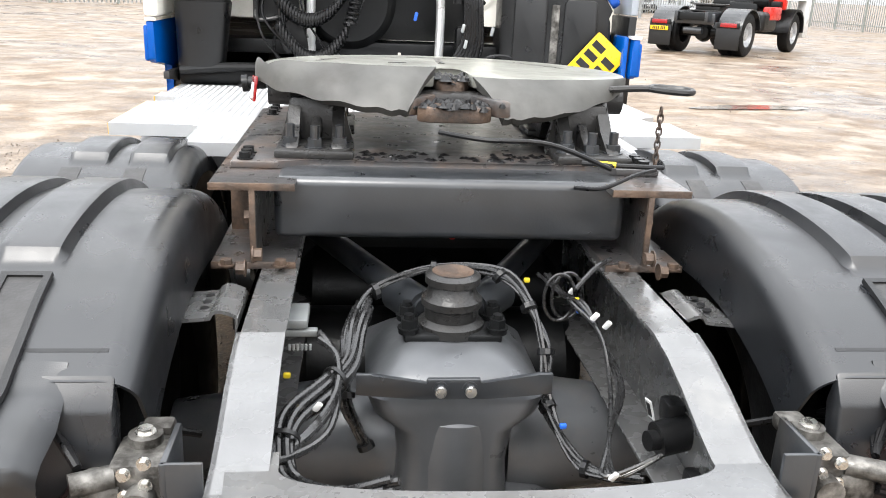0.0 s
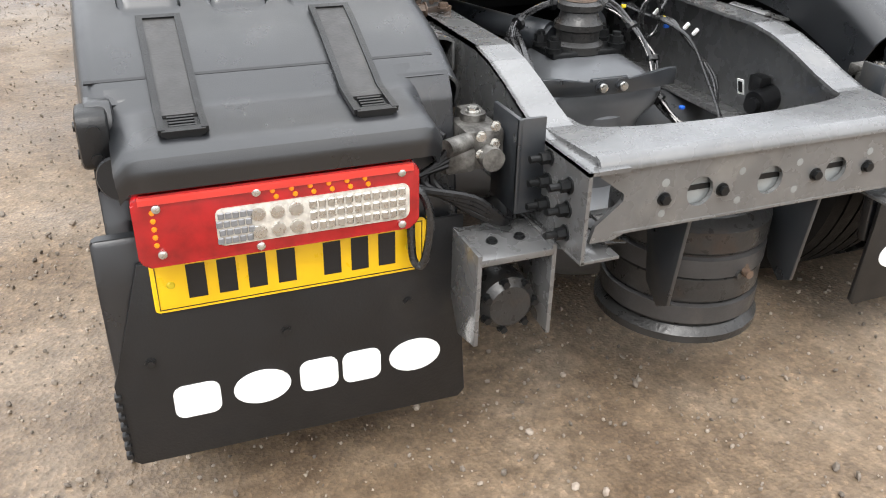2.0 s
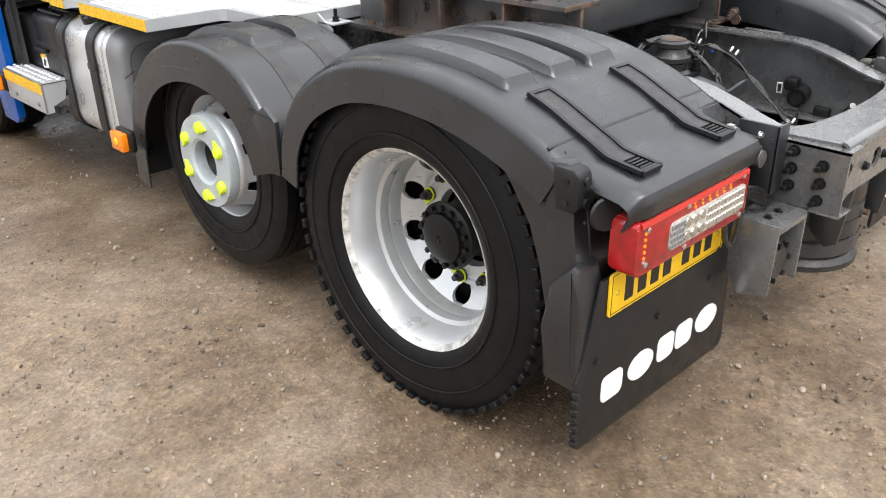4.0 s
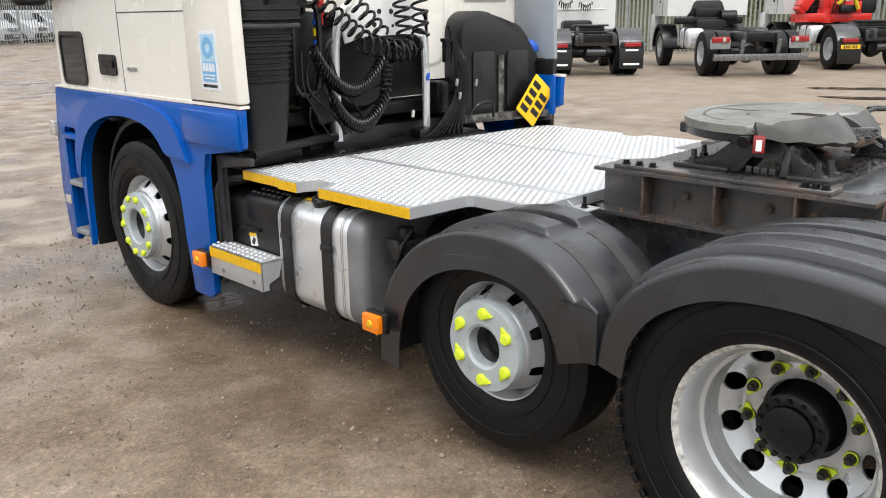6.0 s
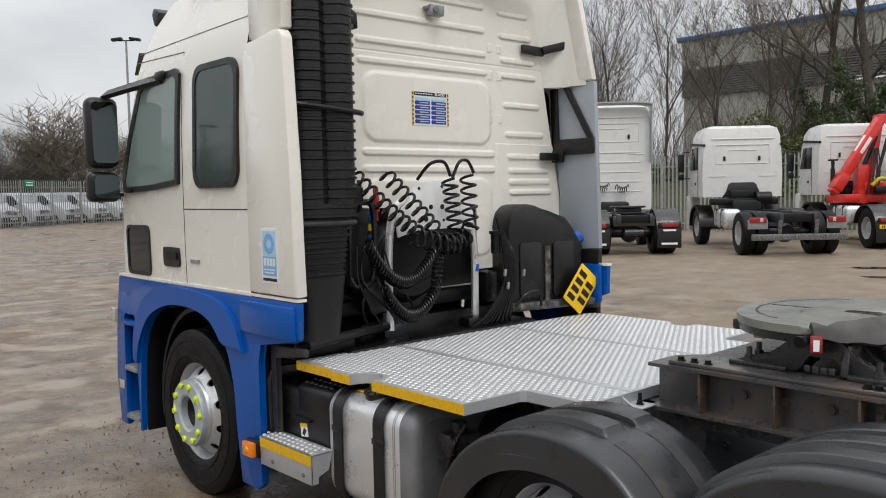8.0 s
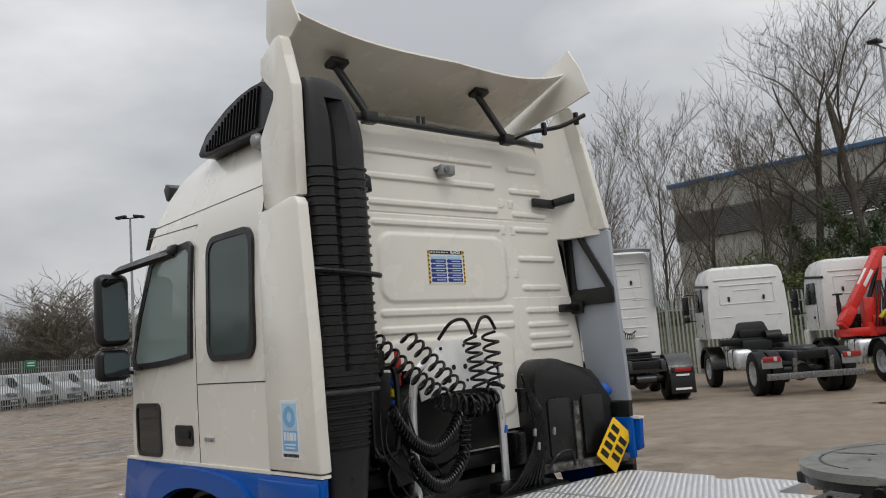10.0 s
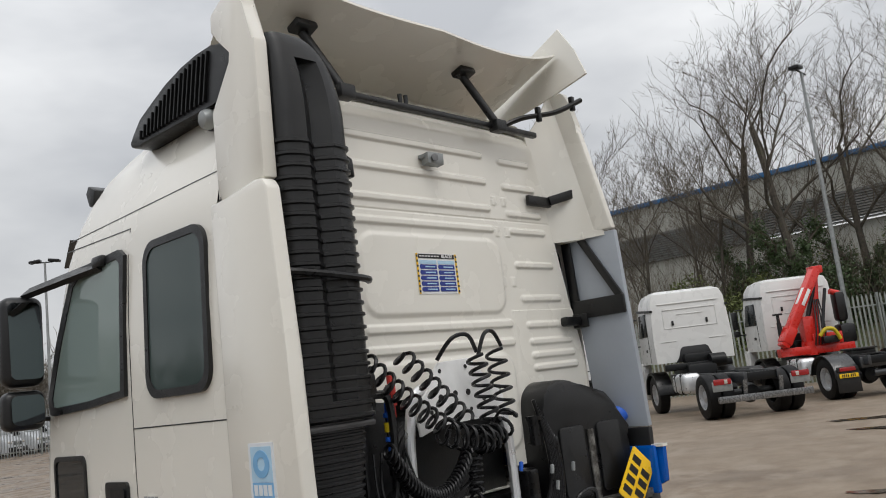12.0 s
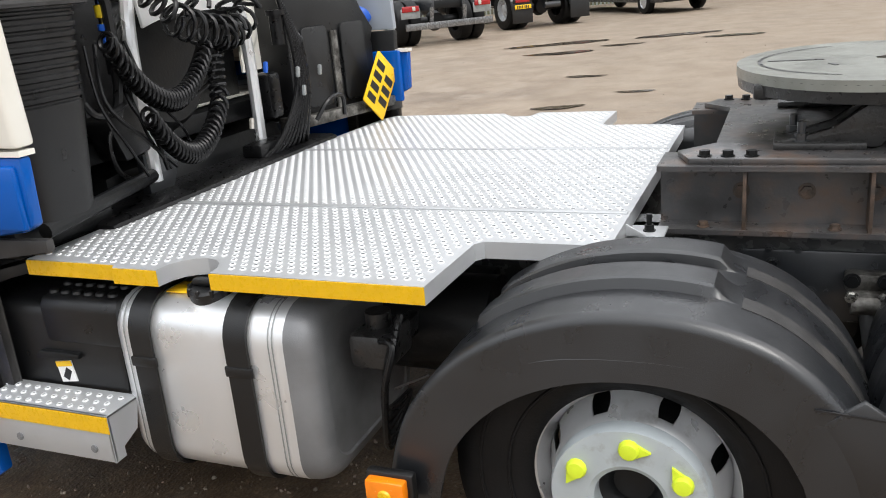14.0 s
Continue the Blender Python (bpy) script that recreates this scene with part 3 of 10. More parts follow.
def tyre_mesh(R, W, rim, sgn, x0, y, z, lugs=0, n=72):
    """A tyre whose outer face lies at x0; sgn is the outward side."""
    bm = B()
    w = W
    prof = [(rim - 0.005, 0.10 * w), (rim + 0.012, 0.045 * w), (rim + 0.03, 0.02 * w), (rim + 0.07, 0.0), (R - 0.085, 0.0), (R - 0.05, 0.015 * w), (R - 0.022, 0.04 * w), (R - 0.005, 0.075 * w)]
    for k in range(4):
        g = 0.22 + 0.187 * k
        prof += [(R, (g - 0.016) * w), (R - 0.012, (g - 0.012) * w), (R - 0.012, (g + 0.012) * w), (R, (g + 0.016) * w)]
    prof += [(r, w - h) for r, h in reversed(prof[:8])]
    lathe(bm, prof, (x0, y, z), (-sgn, 0, 0), n)
    for k in range(lugs):
        a = 2 * math.pi * k / lugs
        for h in (0.045, 0.955):
            c = Vector((x0 - sgn * h * w, y + (R - 0.009) * math.cos(a), z + (R - 0.009) * math.sin(a)))
            box(bm, c, (0.09 * w, 0.032, 0.017), 0.003, rot(math.degrees(a) - 90, 0, 0), 1)
    # raised rings moulded in the sidewall
    for r in (rim + 0.045, R - 0.075):
        lathe(bm, [(r, 0.0), (r + 0.002, -0.0025), (r + 0.006, -0.0025), (r + 0.008, 0.0)], (x0, y, z), (-sgn, 0, 0), n)
    return bm


def disc_with_holes(bm, x, y, z, r0, r1, holes, hr, sgn, th=0.008, squash=1.35, dx=0.0, phase=0.0):
    """A ring-shaped wheel disc with round hand holes cut through it; dx: how far its inner edge stands out."""
    step = 2 * math.pi / holes
    rm = (r0 + r1) / 2
    for h in range(holes):
        a0 = h * step + phase
        loop = []
        m = 5
        for k in range(m):
            loop.append((r0, a0 + step * k / m))
        for k in range(m):
            loop.append((r0 + (r1 - r0) * k / m, a0 + step))
        for k in range(m):
            loop.append((r1, a0 + step - step * k / m))
        for k in range(m):
            loop.append((r1 - (r1 - r0) * k / m, a0))
        n = len(loop)
        ac = a0 + step / 2
        ring = []
        for r, a in loop:
            u, v = (r - rm), (a - ac) * rm
            t = math.atan2(v, u)
            ring.append((rm + hr * math.cos(t), ac + hr * squash * math.sin(t) / rm))

        def at(ra, off):
            r, a = ra
            lift = dx * (r1 - r) / (r1 - r0)
            return (x + sgn * (lift - off), y + r * math.cos(a), z + r * math.sin(a))
        for off in (0, th):
            E, Q = [bm.verts.new(at(p, off)) for p in loop], [bm.verts.new(at(p, off)) for p in ring]
            for k in range(n):
                bm.faces.new((E[k], E[(k + 1) % n], Q[(k + 1) % n], Q[k]))
            if off == 0:
                keep = Q
            else:
                for k in range(n):
                    bm.faces.new((keep[k], keep[(k + 1) % n], Q[(k + 1) % n], Q[k]))
    bmesh.ops.remove_doubles(bm, verts=bm.verts, dist=0.0004)


def tail(bm, x, y, z, r, a, sgn, size=0.022, toward=1):
    """A flat yellow pointer: a ring round the nut with a narrowing tail."""
    c = Vector((x, y + r * math.cos(a), z + r * math.sin(a)))
    lathe(bm, [(size * 0.95, 0), (size * 1.25, 0.002), (size * 1.25, 0.006), (size * 0.95, 0.006)], c, (sgn, 0, 0), 14)
    t = Vector((0, -math.sin(a), math.cos(a))) * toward
    n = Vector((0, math.cos(a), math.sin(a)))
    lo = [c + n * size * 1.1 + t * size * 0.5, c - n * size * 1.1 + t * size * 0.5, c - n * size * 0.2 + t * size * 2.3, c + n * size * 0.2 + t * size * 2.3]
    A, Bq = [bm.verts.new(p) for p in lo], [bm.verts.new(p + Vector((sgn * 0.006, 0, 0))) for p in lo]
    bm.faces.new(A)
    bm.faces.new(Bq)
    for k in range(4):
        bm.faces.new((A[k], A[(k + 1) % 4], Bq[(k + 1) % 4], Bq[k]))


def pointer(bm, x, y, z, r, a, sgn, size=0.024, toward=1):
    """A yellow wheel-nut cap with its pointer tail."""
    c = Vector((x, y + r * math.cos(a), z + r * math.sin(a)))
    lathe(bm, [(size, 0), (size, 0.010), (size * 0.8, 0.017), (0, 0.019)], c, (sgn, 0, 0), 12)
    t = Vector((0, -math.sin(a), math.cos(a))) * toward
    tip = c + t * size * 2.0
    n = Vector((0, math.cos(a), math.sin(a)))
    lo = [c + n * size * 0.85 + t * size * 0.3, c - n * size * 0.85 + t * size * 0.3, tip]
    A, Bq = [bm.verts.new(p) for p in lo], [bm.verts.new(p + Vector((sgn * 0.01, 0, 0))) for p in lo]
    bm.faces.new(A)
    bm.faces.new(Bq)
    for k in range(3):
        bm.faces.new((A[k], A[(k + 1) % 3], Bq[(k + 1) % 3], Bq[k]))


def drive_wheel(sgn, y=0.038, z=0.488):
    x0 = sgn * 1.235
    D = 0.26
    bm = B()
    R = 0.30
    lathe(bm, [(R - 0.012, 0.035), (R - 0.02, 0.05), (R - 0.026, 0.075), (R - 0.032, 0.10), (R - 0.034, 0.125), (R - 0.046, 0.132), (R - 0.05, 0.16), (R - 0.047, 0.166), (R - 0.05, 0.175), (R - 0.05, 0.215)],
          (x0, y, z), (-sgn, 0, 0), 80)
    disc_with_holes(bm, x0 - sgn * 0.215, y, z, 0.192, R - 0.049, 10, 0.031, sgn, 0.012, 1.1, -0.045)
    lathe(bm, [(0.192, D), (0.18, D + 0.003), (0.17, D - 0.002), (0.15, D - 0.002), (0.128, D + 0.004), (0.12, D + 0.03)], (x0, y, z), (-sgn, 0, 0), 60)
    wheel = part("wheel", bm, "rim", T, "silver dished steel wheel with worn paint")
    bm = B()
    lathe(bm, [(R - 0.012, 0.036), (R - 0.004, 0.024), (R + 0.006, 0.02), (R + 0.01, 0.028), (R + 0.004, 0.045)], (x0, y, z), (-sgn, 0, 0), 72)
    part("rim_flange", bm, "rim_edge", wheel, "chipped white rim edge")
    part("tyre", tyre_mesh(0.497, 0.30, R, sgn, x0, y, z, 56), "rubber", wheel)
    part("tyre", tyre_mesh(0.497, 0.30, R, sgn, x0 - sgn * 0.34, y, z, 0), "rubber", wheel)
    bm = B()
    lathe(bm, [(0.124, 0.32), (0.10, 0.29), (0.09, 0.25), (0.088, 0.19), (0.106, 0.185), (0.106, 0.172), (0.098, 0.166), (0.078, 0.163), (0.075, 0.148), (0.06, 0.143), (0.012, 0.143), (0.009, 0.148), (0.0, 0.149)], (x0, y, z), (-sgn, 0, 0), 44)
    hub = part("hub", bm, "hubdark", wheel, "black drive hub ringed with bolts")
    for k in range(14):
        a = 2 * math.pi * k / 14 + 0.15
        bm = B()
        bolt(bm, (x0 - sgn * 0.168, y + 0.091 * math.cos(a), z + 0.091 * math.sin(a)), (sgn, 0, 0), 0.0095, 0.016, False)
        part("hub_bolt", bm, "hubdark", wheel)
    for k in range(10):
        a = 2 * math.pi * k / 10 + 0.42
        bm = B()
        c = (x0 - sgn * (D - 0.002), y + 0.1675 * math.cos(a), z + 0.1675 * math.sin(a))
        bolt(bm, c, (sgn, 0, 0), 0.0165, 0.026, True, 0.014)
        part("wheel_nut", bm, "cast", wheel)
        bm = B()
        tail(bm, x0 - sgn * (D - 0.006), y, z, 0.1675, a, sgn, 0.0175, 1 if k % 2 else -1)
        part("nut_indicator", bm, "neon", wheel, "bright yellow nut pointer")


def steer_wheel(sgn, y, z, R, rim, W, x_out, nuts, pcd, flange):
    """A single wheel with its disc standing outwards and yellow nut caps."""
    x0 = sgn * x_out
    bm = B()
    lathe(bm, [(rim - 0.004, 0.03), (rim + 0.008, 0.018), (rim + 0.008, 0.026), (rim - 0.008, 0.034), (rim - 0.022, 0.06), (rim - 0.03, 0.10), (rim - 0.034, 0.13)], (x0, y, z), (-sgn, 0, 0), 64)
    disc_with_holes(bm, x0 - sgn * 0.085, y, z, flange + 0.006, rim - 0.028, 10 if nuts == 10 else 8, 0.021 if nuts == 10 else 0.019, sgn, 0.01, 1.2, 0.075)
    lathe(bm, [(flange + 0.007, 0.012), (flange + 0.004, -0.002), (flange - 0.004, -0.012)], (x0, y, z), (-sgn, 0, 0), 64)
    wheel = part("wheel", bm, "rim", T, "silver steel wheel with yellow nut caps")
    part("tyre", tyre_mesh(R, W, rim, sgn, x0, y, z, 0), "rubber", wheel)
    bm = B()
    inner = flange - 0.10
    lathe(bm, [(flange - 0.002, 0.02), (flange, -0.03), (flange - 0.006, -0.046), (inner + 0.012, -0.05), (inner, -0.042), (inner - 0.004, 0.03)], (x0, y, z), (-sgn, 0, 0), 56)
    part("hub_ring", bm, "hubgrey", wheel, "pale grey hub flange ring")
    bm = B()
    lathe(bm, [(inner - 0.002, 0.0), (inner - 0.02, 0.012), (inner - 0.03, 0.03), (0.0, 0.032)], (x0, y, z), (-sgn, 0, 0), 40)
    part("hub_cap", bm, "hubdark", wheel, "black recessed hub cap")
    bm = B()
    lathe(bm, [(flange - 0.03, 0.05), (rim - 0.04, 0.12), (rim - 0.04, 0.2), (0, 0.2)], (x0, y, z), (-sgn, 0, 0), 40)
    part("brake_drum", bm, "hubdark", wheel)
    for k in range(nuts):
        bm = B()
        a = 2 * math.pi * k / nuts + 0.55
        pointer(bm, x0 + sgn * 0.046, y, z, pcd, a, sgn, 0.019 if nuts == 10 else 0.023, 1 if k % 2 else -1)
        part("nut_cap", bm, "neon", wheel, "bright yellow wheel nut cap")
    return wheel


for side in (-1, 1):
    drive_wheel(side)
    steer_wheel(side, 1.10, 0.505, 0.425, 0.235, 0.26, 1.20, 6, 0.130, 0.176)
    steer_wheel(side, 3.88, 0.495, 0.50, 0.297, 0.30, 1.215, 10, 0.1675, 0.20)


# ---- mudguards ----
def along(prof):
    """A smooth line through the profile, as a function of 0 to 1."""
    pts = smooth_path([(0, y, z) for y, z in prof], 8)
    acc = [0.0]
    for a, b in zip(pts, pts[1:]):
        acc.append(acc[-1] + (b - a).length)

    def f(u):
        s = u * acc[-1]
        for k in range(len(acc) - 1):
            if s <= acc[k + 1] + 1e-9:
                t = (s - acc[k]) / max(1e-9, acc[k + 1] - acc[k])
                p = pts[k].lerp(pts[k + 1], t)
                d = (pts[k + 1] - pts[k]).normalized()
                return p, Vector((0, d.z, -d.y))
        return pts[-1], Vector((0, 0, 1))
    return f, acc[-1]


def step01(x, a, w):
    return max(0.0, min(1.0, (x - a) / w + 0.5))


def guard_sheet(prof, cy, cz, x_in, x_out, strips, s0, s1, skirt, nu=72, nv=110, lift=0.023, inner=0.13, ro=0.03):
    """An arched mudguard: pressed pads raised between s0 and s1, rolled edges and a skirt on either side."""
    line, length = along(prof)
    w = abs(x_out - x_in)
    sg = -1 if x_out < x_in else 1
    total = inner + w + skirt
    ri = 0.05

    def f(u, v):
        p, nrm = line(u)
        if nrm.dot(Vector((0, p.y - cy, p.z - cz))) < 0:
            nrm = -nrm
        d = v * total - inner
        drop = 0.0
        if d > w + 0.6 * ro:
            x, drop = w + 0.12 * (d - w - 0.6 * ro), ro + (d - w - 0.6 * ro)
        elif d > w - ro:
            a = (d - (w - ro)) / (1.6 * ro) * math.pi / 2
            x, drop = w - ro + ro * math.sin(a), ro * (1 - math.cos(a))
        elif d > ri:
            x = d
        elif d > -0.6 * ri:
            a = (ri - d) / (1.6 * ri) * math.pi / 2
            x, drop = ri - ri * math.sin(a), ri * (1 - math.cos(a))
        else:
            x, drop = 0.05 * (d + 0.6 * ri), ri + (-d - 0.6 * ri)
        h = 0.0
        for a, b in strips:
            k = step01(d, a, 0.005) * (1 - step01(d, b, 0.005))
            k *= step01(u, s0, 0.022) * (1 - step01(u, s1, 0.022))
            h = max(h, k * k * (3 - 2 * k))
        return Vector((x_in + sg * x, p.y, p.z)) + nrm * (h * lift - drop)
    bm = B()
    sheet(bm, f, nu, nv, 0.006)
    return bm, line


def band(bm, line, u0, u1, x0, x1, lift, cy, cz, th=0.006, n=14):
    def f(u, v):
        p, nrm = line(u0 + (u1 - u0) * u)
        if nrm.dot(Vector((0, p.y - cy, p.z - cz))) < 0:
            nrm = -nrm
        return Vector((x0 + (x1 - x0) * v, p.y, p.z)) + nrm * lift
    return sheet(bm, f, n, 2, th)


DRIVE = [(0.605, 0.59), (0.575, 0.735), (0.47, 0.885), (0.28, 0.995), (0.06, 1.034), (-0.18, 1.02), (-0.38, 0.965), (-0.52, 0.895)]
PUSH = [(1.685, 0.29), (1.67, 0.48), (1.60, 0.67), (1.45, 0.825), (1.25, 0.915), (1.03, 0.935), (0.84, 0.89), (0.71, 0.79), (0.64, 0.68), (0.61, 0.59)]


def drive_guard():
    bm, line = guard_sheet(DRIVE, 0, 0.4, -0.555, -1.250, [(0.175, 0.275), (0.335, 0.435), (0.505, 0.605)], -0.2, 0.80, 0.10, 96, 170)
    g = part("mudguard", bm, "guard", T, "black textured plastic mudguard arch with pressed ribs")
    # the two hold-down straps in their raised rims, with buckles
    rear, _ = along([(-0.315, 0.992), (-0.38, 0.968), (-0.45, 0.935), (-0.515, 0.905), (-0.54, 0.892), (-0.565, 0.886), (-0.655, 0.874)])
    for xc in (-1.10, -0.768):
        bm = B()
        band(bm, rear, 0.03, 0.80, xc - 0.029, xc + 0.029, 0.010, 0, 0.4, 0.006, 24)
        part("strap", bm, "strapgrey", g, "grey-brown mudguard strap")
        for e in (-1, 1):
            bm = B()
            band(bm, rear, 0.0, 0.97, xc + e * 0.035 - 0.006, xc + e * 0.035 + 0.006, 0.014, 0, 0.4, 0.010, 24)
            part("strap_rim", bm, "plastic", g)
        bm = B()
        band(bm, rear, 0.0, 0.03, xc - 0.035, xc + 0.035, 0.014, 0, 0.4, 0.010, 3)
        part("strap_rim", bm, "plastic", g)
        bm = B()
        band(bm, rear, 0.82, 0.985, xc - 0.030, xc + 0.030, 0.006, 0, 0.4, 0.006, 4)
        band(bm, rear, 0.94, 0.985, xc - 0.036, xc + 0.036, 0.013, 0, 0.4, 0.010, 3)
        for k in range(4):
            band(bm, rear, 0.83 + 0.03 * k, 0.845 + 0.03 * k, xc - 0.022, xc + 0.022, 0.013, 0, 0.4, 0.008, 2)
        part("buckle", bm, "plastic", g)
    # rear quarter with the lamp shelf
    bm = B()

    def shelf(u, v):
        x = -0.655 - 0.56 * v
        tab = [(-0.49, 0.915), (-0.54, 0.886), (-0.595, 0.876), (-0.665, 0.866), (-0.69, 0.856), (-0.697, 0.838), (-0.69, 0.806)]
        k = u * (len(tab) - 1)
        i = min(int(k), len(tab) - 2)
        t = k - i
        y, z = tab[i][0] + (tab[i + 1][0] - tab[i][0]) * t, tab[i][1] + (tab[i + 1][1] - tab[i][1]) * t
        e = min(v, 1 - v)
        if e < 0.06:
            z -= (0.06 - e) ** 2 * 9 * min(1, u * 3)
            y += (0.06 - e) * 0.6 * u
        return (x, y, z)
    sheet(bm, shelf, 24, 30, 0.006)
    part("lamp_shelf", bm, "guard", g, "black plastic shelf over the tail lamp")
    bm = B()
    band(bm, rear, 0.455, 0.475, -1.246, -0.60, 0.0035, 0, 0.4, 0.004, 2)
    part("shell_seam", bm, "ink", g)
    bm = B()
    # lower rear quarter: a skin under the seam, a raised pad below, and the back panel
    skin = [(-0.285, 0.905), (-0.40, 0.902), (-0.53, 0.912), (-0.555, 0.88), (-0.548, 0.76), (-0.575, 0.70), (-0.598, 0.60), (-0.61, 0.37), (-0.595, 0.352), (-0.50, 0.352), (-0.495, 0.50), (-0.475, 0.64), (-0.44, 0.74), (-0.385, 0.82)]
    prism(bm, skin, "x", -1.252, -1.205, 0.010)
    prism(bm, [(-0.505, 0.36), (-0.50, 0.50), (-0.515, 0.615), (-0.578, 0.685), (-0.592, 0.68), (-0.606, 0.60), (-0.616, 0.38), (-0.60, 0.356)], "x", -1.282, -1.19, 0.014)
    prism(bm, [(-0.515, 0.91), (-0.545, 0.86), (-0.58, 0.62), (-0.60, 0.36), (-0.57, 0.36), (-0.55, 0.62), (-0.50, 0.85)], "x", -1.20, -0.58, 0.006)
    part("rear_panel", bm, "guard", g)
    bm = B()
    prism(bm, [(-0.50, 0.905), (-0.56, 0.905), (-0.575, 0.89), (-0.575, 0.815), (-0.56, 0.80), (-0.51, 0.80)], "x", -1.268, -1.215, 0.010)
    for zc in (0.875, 0.825):
        cyl(bm, (-1.24, -0.574, zc), (-1.24, -0.582, zc), 0.011, n=12)
        cyl(bm, (-1.266, -0.54, zc), (-1.272, -0.54, zc), 0.009, n=12)
    part("lamp_bracket", bm, "plastic", g)
    bm = B()
    lathe(bm, [(0.0, 0.006), (0.036, 0.006), (0.04, 0.0)], (-1.212, -0.61, 0.80), (-0.4, -1, 0.1), 24)
    part("blanking_disc", bm, "plastic", g)
    return g


def rear_flap(g):
    bm = B()
    poly = [(-1.306, 0.37), (-1.30, 0.185), (-1.285, 0.172), (-0.60, 0.162), (-0.585, 0.18), (-0.60, 0.40), (-0.60, 0.62), (-1.23, 0.62), (-1.295, 0.40)]
    prism(bm, poly, "y", -0.628, -0.618, 0.002)
    for k in range(7):
        box(bm, (-1.303, -0.624, 0.20 + 0.024 * k), (0.014, 0.02, 0.014), 0.004)
    for x, z in ((-1.235, 0.41), (-0.975, 0.425), (-0.72, 0.44), (-0.70, 0.52)):
        bolt(bm, (x, -0.628, z), (0, -1, 0), 0.008, 0.008)
    f = part("mudflap", bm, "flap", g, "black rubber mudflap")
    bm = B()
    # five plain white shapes in a row
    def oval(c, z, a, b):
        return [(c + a * math.cos(2 * math.pi * k / 24), z + b * math.sin(2 * math.pi * k / 24)) for k in range(24)]
    for poly in (rounded(-1.205, 0.266, -1.115, 0.342, 0.02, 4), oval(-1.032, 0.303, 0.058, 0.040), rounded(-0.955, 0.266, -0.875, 0.342, 0.02, 4),
                 rounded(-0.865, 0.266, -0.782, 0.342, 0.02, 4), oval(-0.705, 0.303, 0.058, 0.040)):
        prism(bm, poly, "y", -0.6305, -0.628)
    part("flap_marking", bm, "whiteink", f, "row of white marking shapes")


def tail_lamp(g):
    bm = B()
    prism(bm, rounded(-1.222, 0.648, -0.722, 0.782, 0.018), "y", -0.70, -0.63, 0.006)
    lamp = part("tail_lamp", bm, "red", g, "long red tail lamp with clear reversing section")
    bm = B()
    prism(bm, rounded(-1.09, 0.672, -0.742, 0.742, 0.012), "y", -0.7035, -0.70, 0.001)
    part("clear_lens", bm, "clear", lamp, "clear faceted lens strip")
    bm = B()
    prism(bm, [(-0.632, 0.7825), (-0.69, 0.7825), (-0.7045, 0.776), (-0.7045, 0.766), (-0.7005, 0.766), (-0.7005, 0.7785), (-0.632, 0.7785)], "x", -1.21, -0.734)
    part("lamp_cap", bm, "redcap", lamp, "dark red lamp top edge")
    bm = B()
    for r in range(3):
        for c in range(11):
            box(bm, (-0.757 - 0.0165 * c, -0.7045, 0.686 + 0.021 * r), (0.013, 0.006, 0.016), 0.002, None, 1)
    for r in range(2):
        for c in range(3):
            lathe(bm, [(0.0135, 0), (0.012, 0.005), (0, 0.007)], (-0.952 - 0.033 * c, -0.703, 0.69 + 0.034 * r), (0, -1, 0), 14)
    part("lens_cell", bm, "chrome", lamp)
    bm = B()
    for r in range(4):
        for c in range(5):
            box(bm, (-1.035 - 0.0125 * c + 0.004 * (r % 2), -0.7045, 0.682 + 0.0155 * r), (0.011, 0.004, 0.0125), 0.002, None, 1)
    part("reflector_cell", bm, "tank_end", lamp)
    for x, z in ((-1.183, 0.757), (-1.183, 0.672), (-1.018, 0.764), (-1.018, 0.660), (-0.756, 0.764), (-0.756, 0.660)):
        bm = B()
        lathe(bm, [(0.0075, 0), (0.0075, 0.004), (0.004, 0.006), (0, 0.006)], (x, -0.70, z), (0, -1, 0), 14)
        part("screw", bm, "chrome", lamp)
    for k in range(6):
        bm = B()
        for j in range(2):
            lathe(bm, [(0.005, 0), (0.004, 0.003), (0, 0.004)], (-0.825 - 0.033 * k + 0.006 * j, -0.70, 0.762 - 0.012 * j), (0, -1, 0), 8)
        part("led", bm, "orange", lamp)
    for k in range(5):
        bm = B()
        lathe(bm, [(0.005, 0), (0.004, 0.003), (0, 0.004)], (-1.19, -0.70, 0.69 + 0.015 * k), (0, -1, 0), 8)
        part("led", bm, "orange", lamp)


def lamp_cable(g):
    bm = B()
    tube(bm, [(-0.735, -0.655, 0.705), (-0.705, -0.665, 0.70), (-0.69, -0.675, 0.65), (-0.695, -0.675, 0.585), (-0.705, -0.67, 0.545), (-0.72, -0.66, 0.56), (-0.72, -0.645, 0.64)], 0.0085, 8)
    part("lamp_cable", bm, "cable", g, "black lamp cable hanging in a loop")


def plate_bars(parent, x0, x1, z0, z1, y, groups, m=None):
    """Dark bars standing for the characters of a number plate."""
    n = sum(groups) + 0.6 * (len(groups) - 1)
    w = (x1 - x0) / n
    x = x0
    for g in groups:
        for _ in range(g):
            bm = B()
            box(bm, (x + 0.42 * w, y, (z0 + z1) / 2), (0.62 * w, 0.002, z1 - z0), 0)
            if m:
                bmesh.ops.transform(bm, matrix=m, verts=bm.verts)
            part("plate_bar", bm, "ink", parent)
            x += w
        x += 0.6 * w


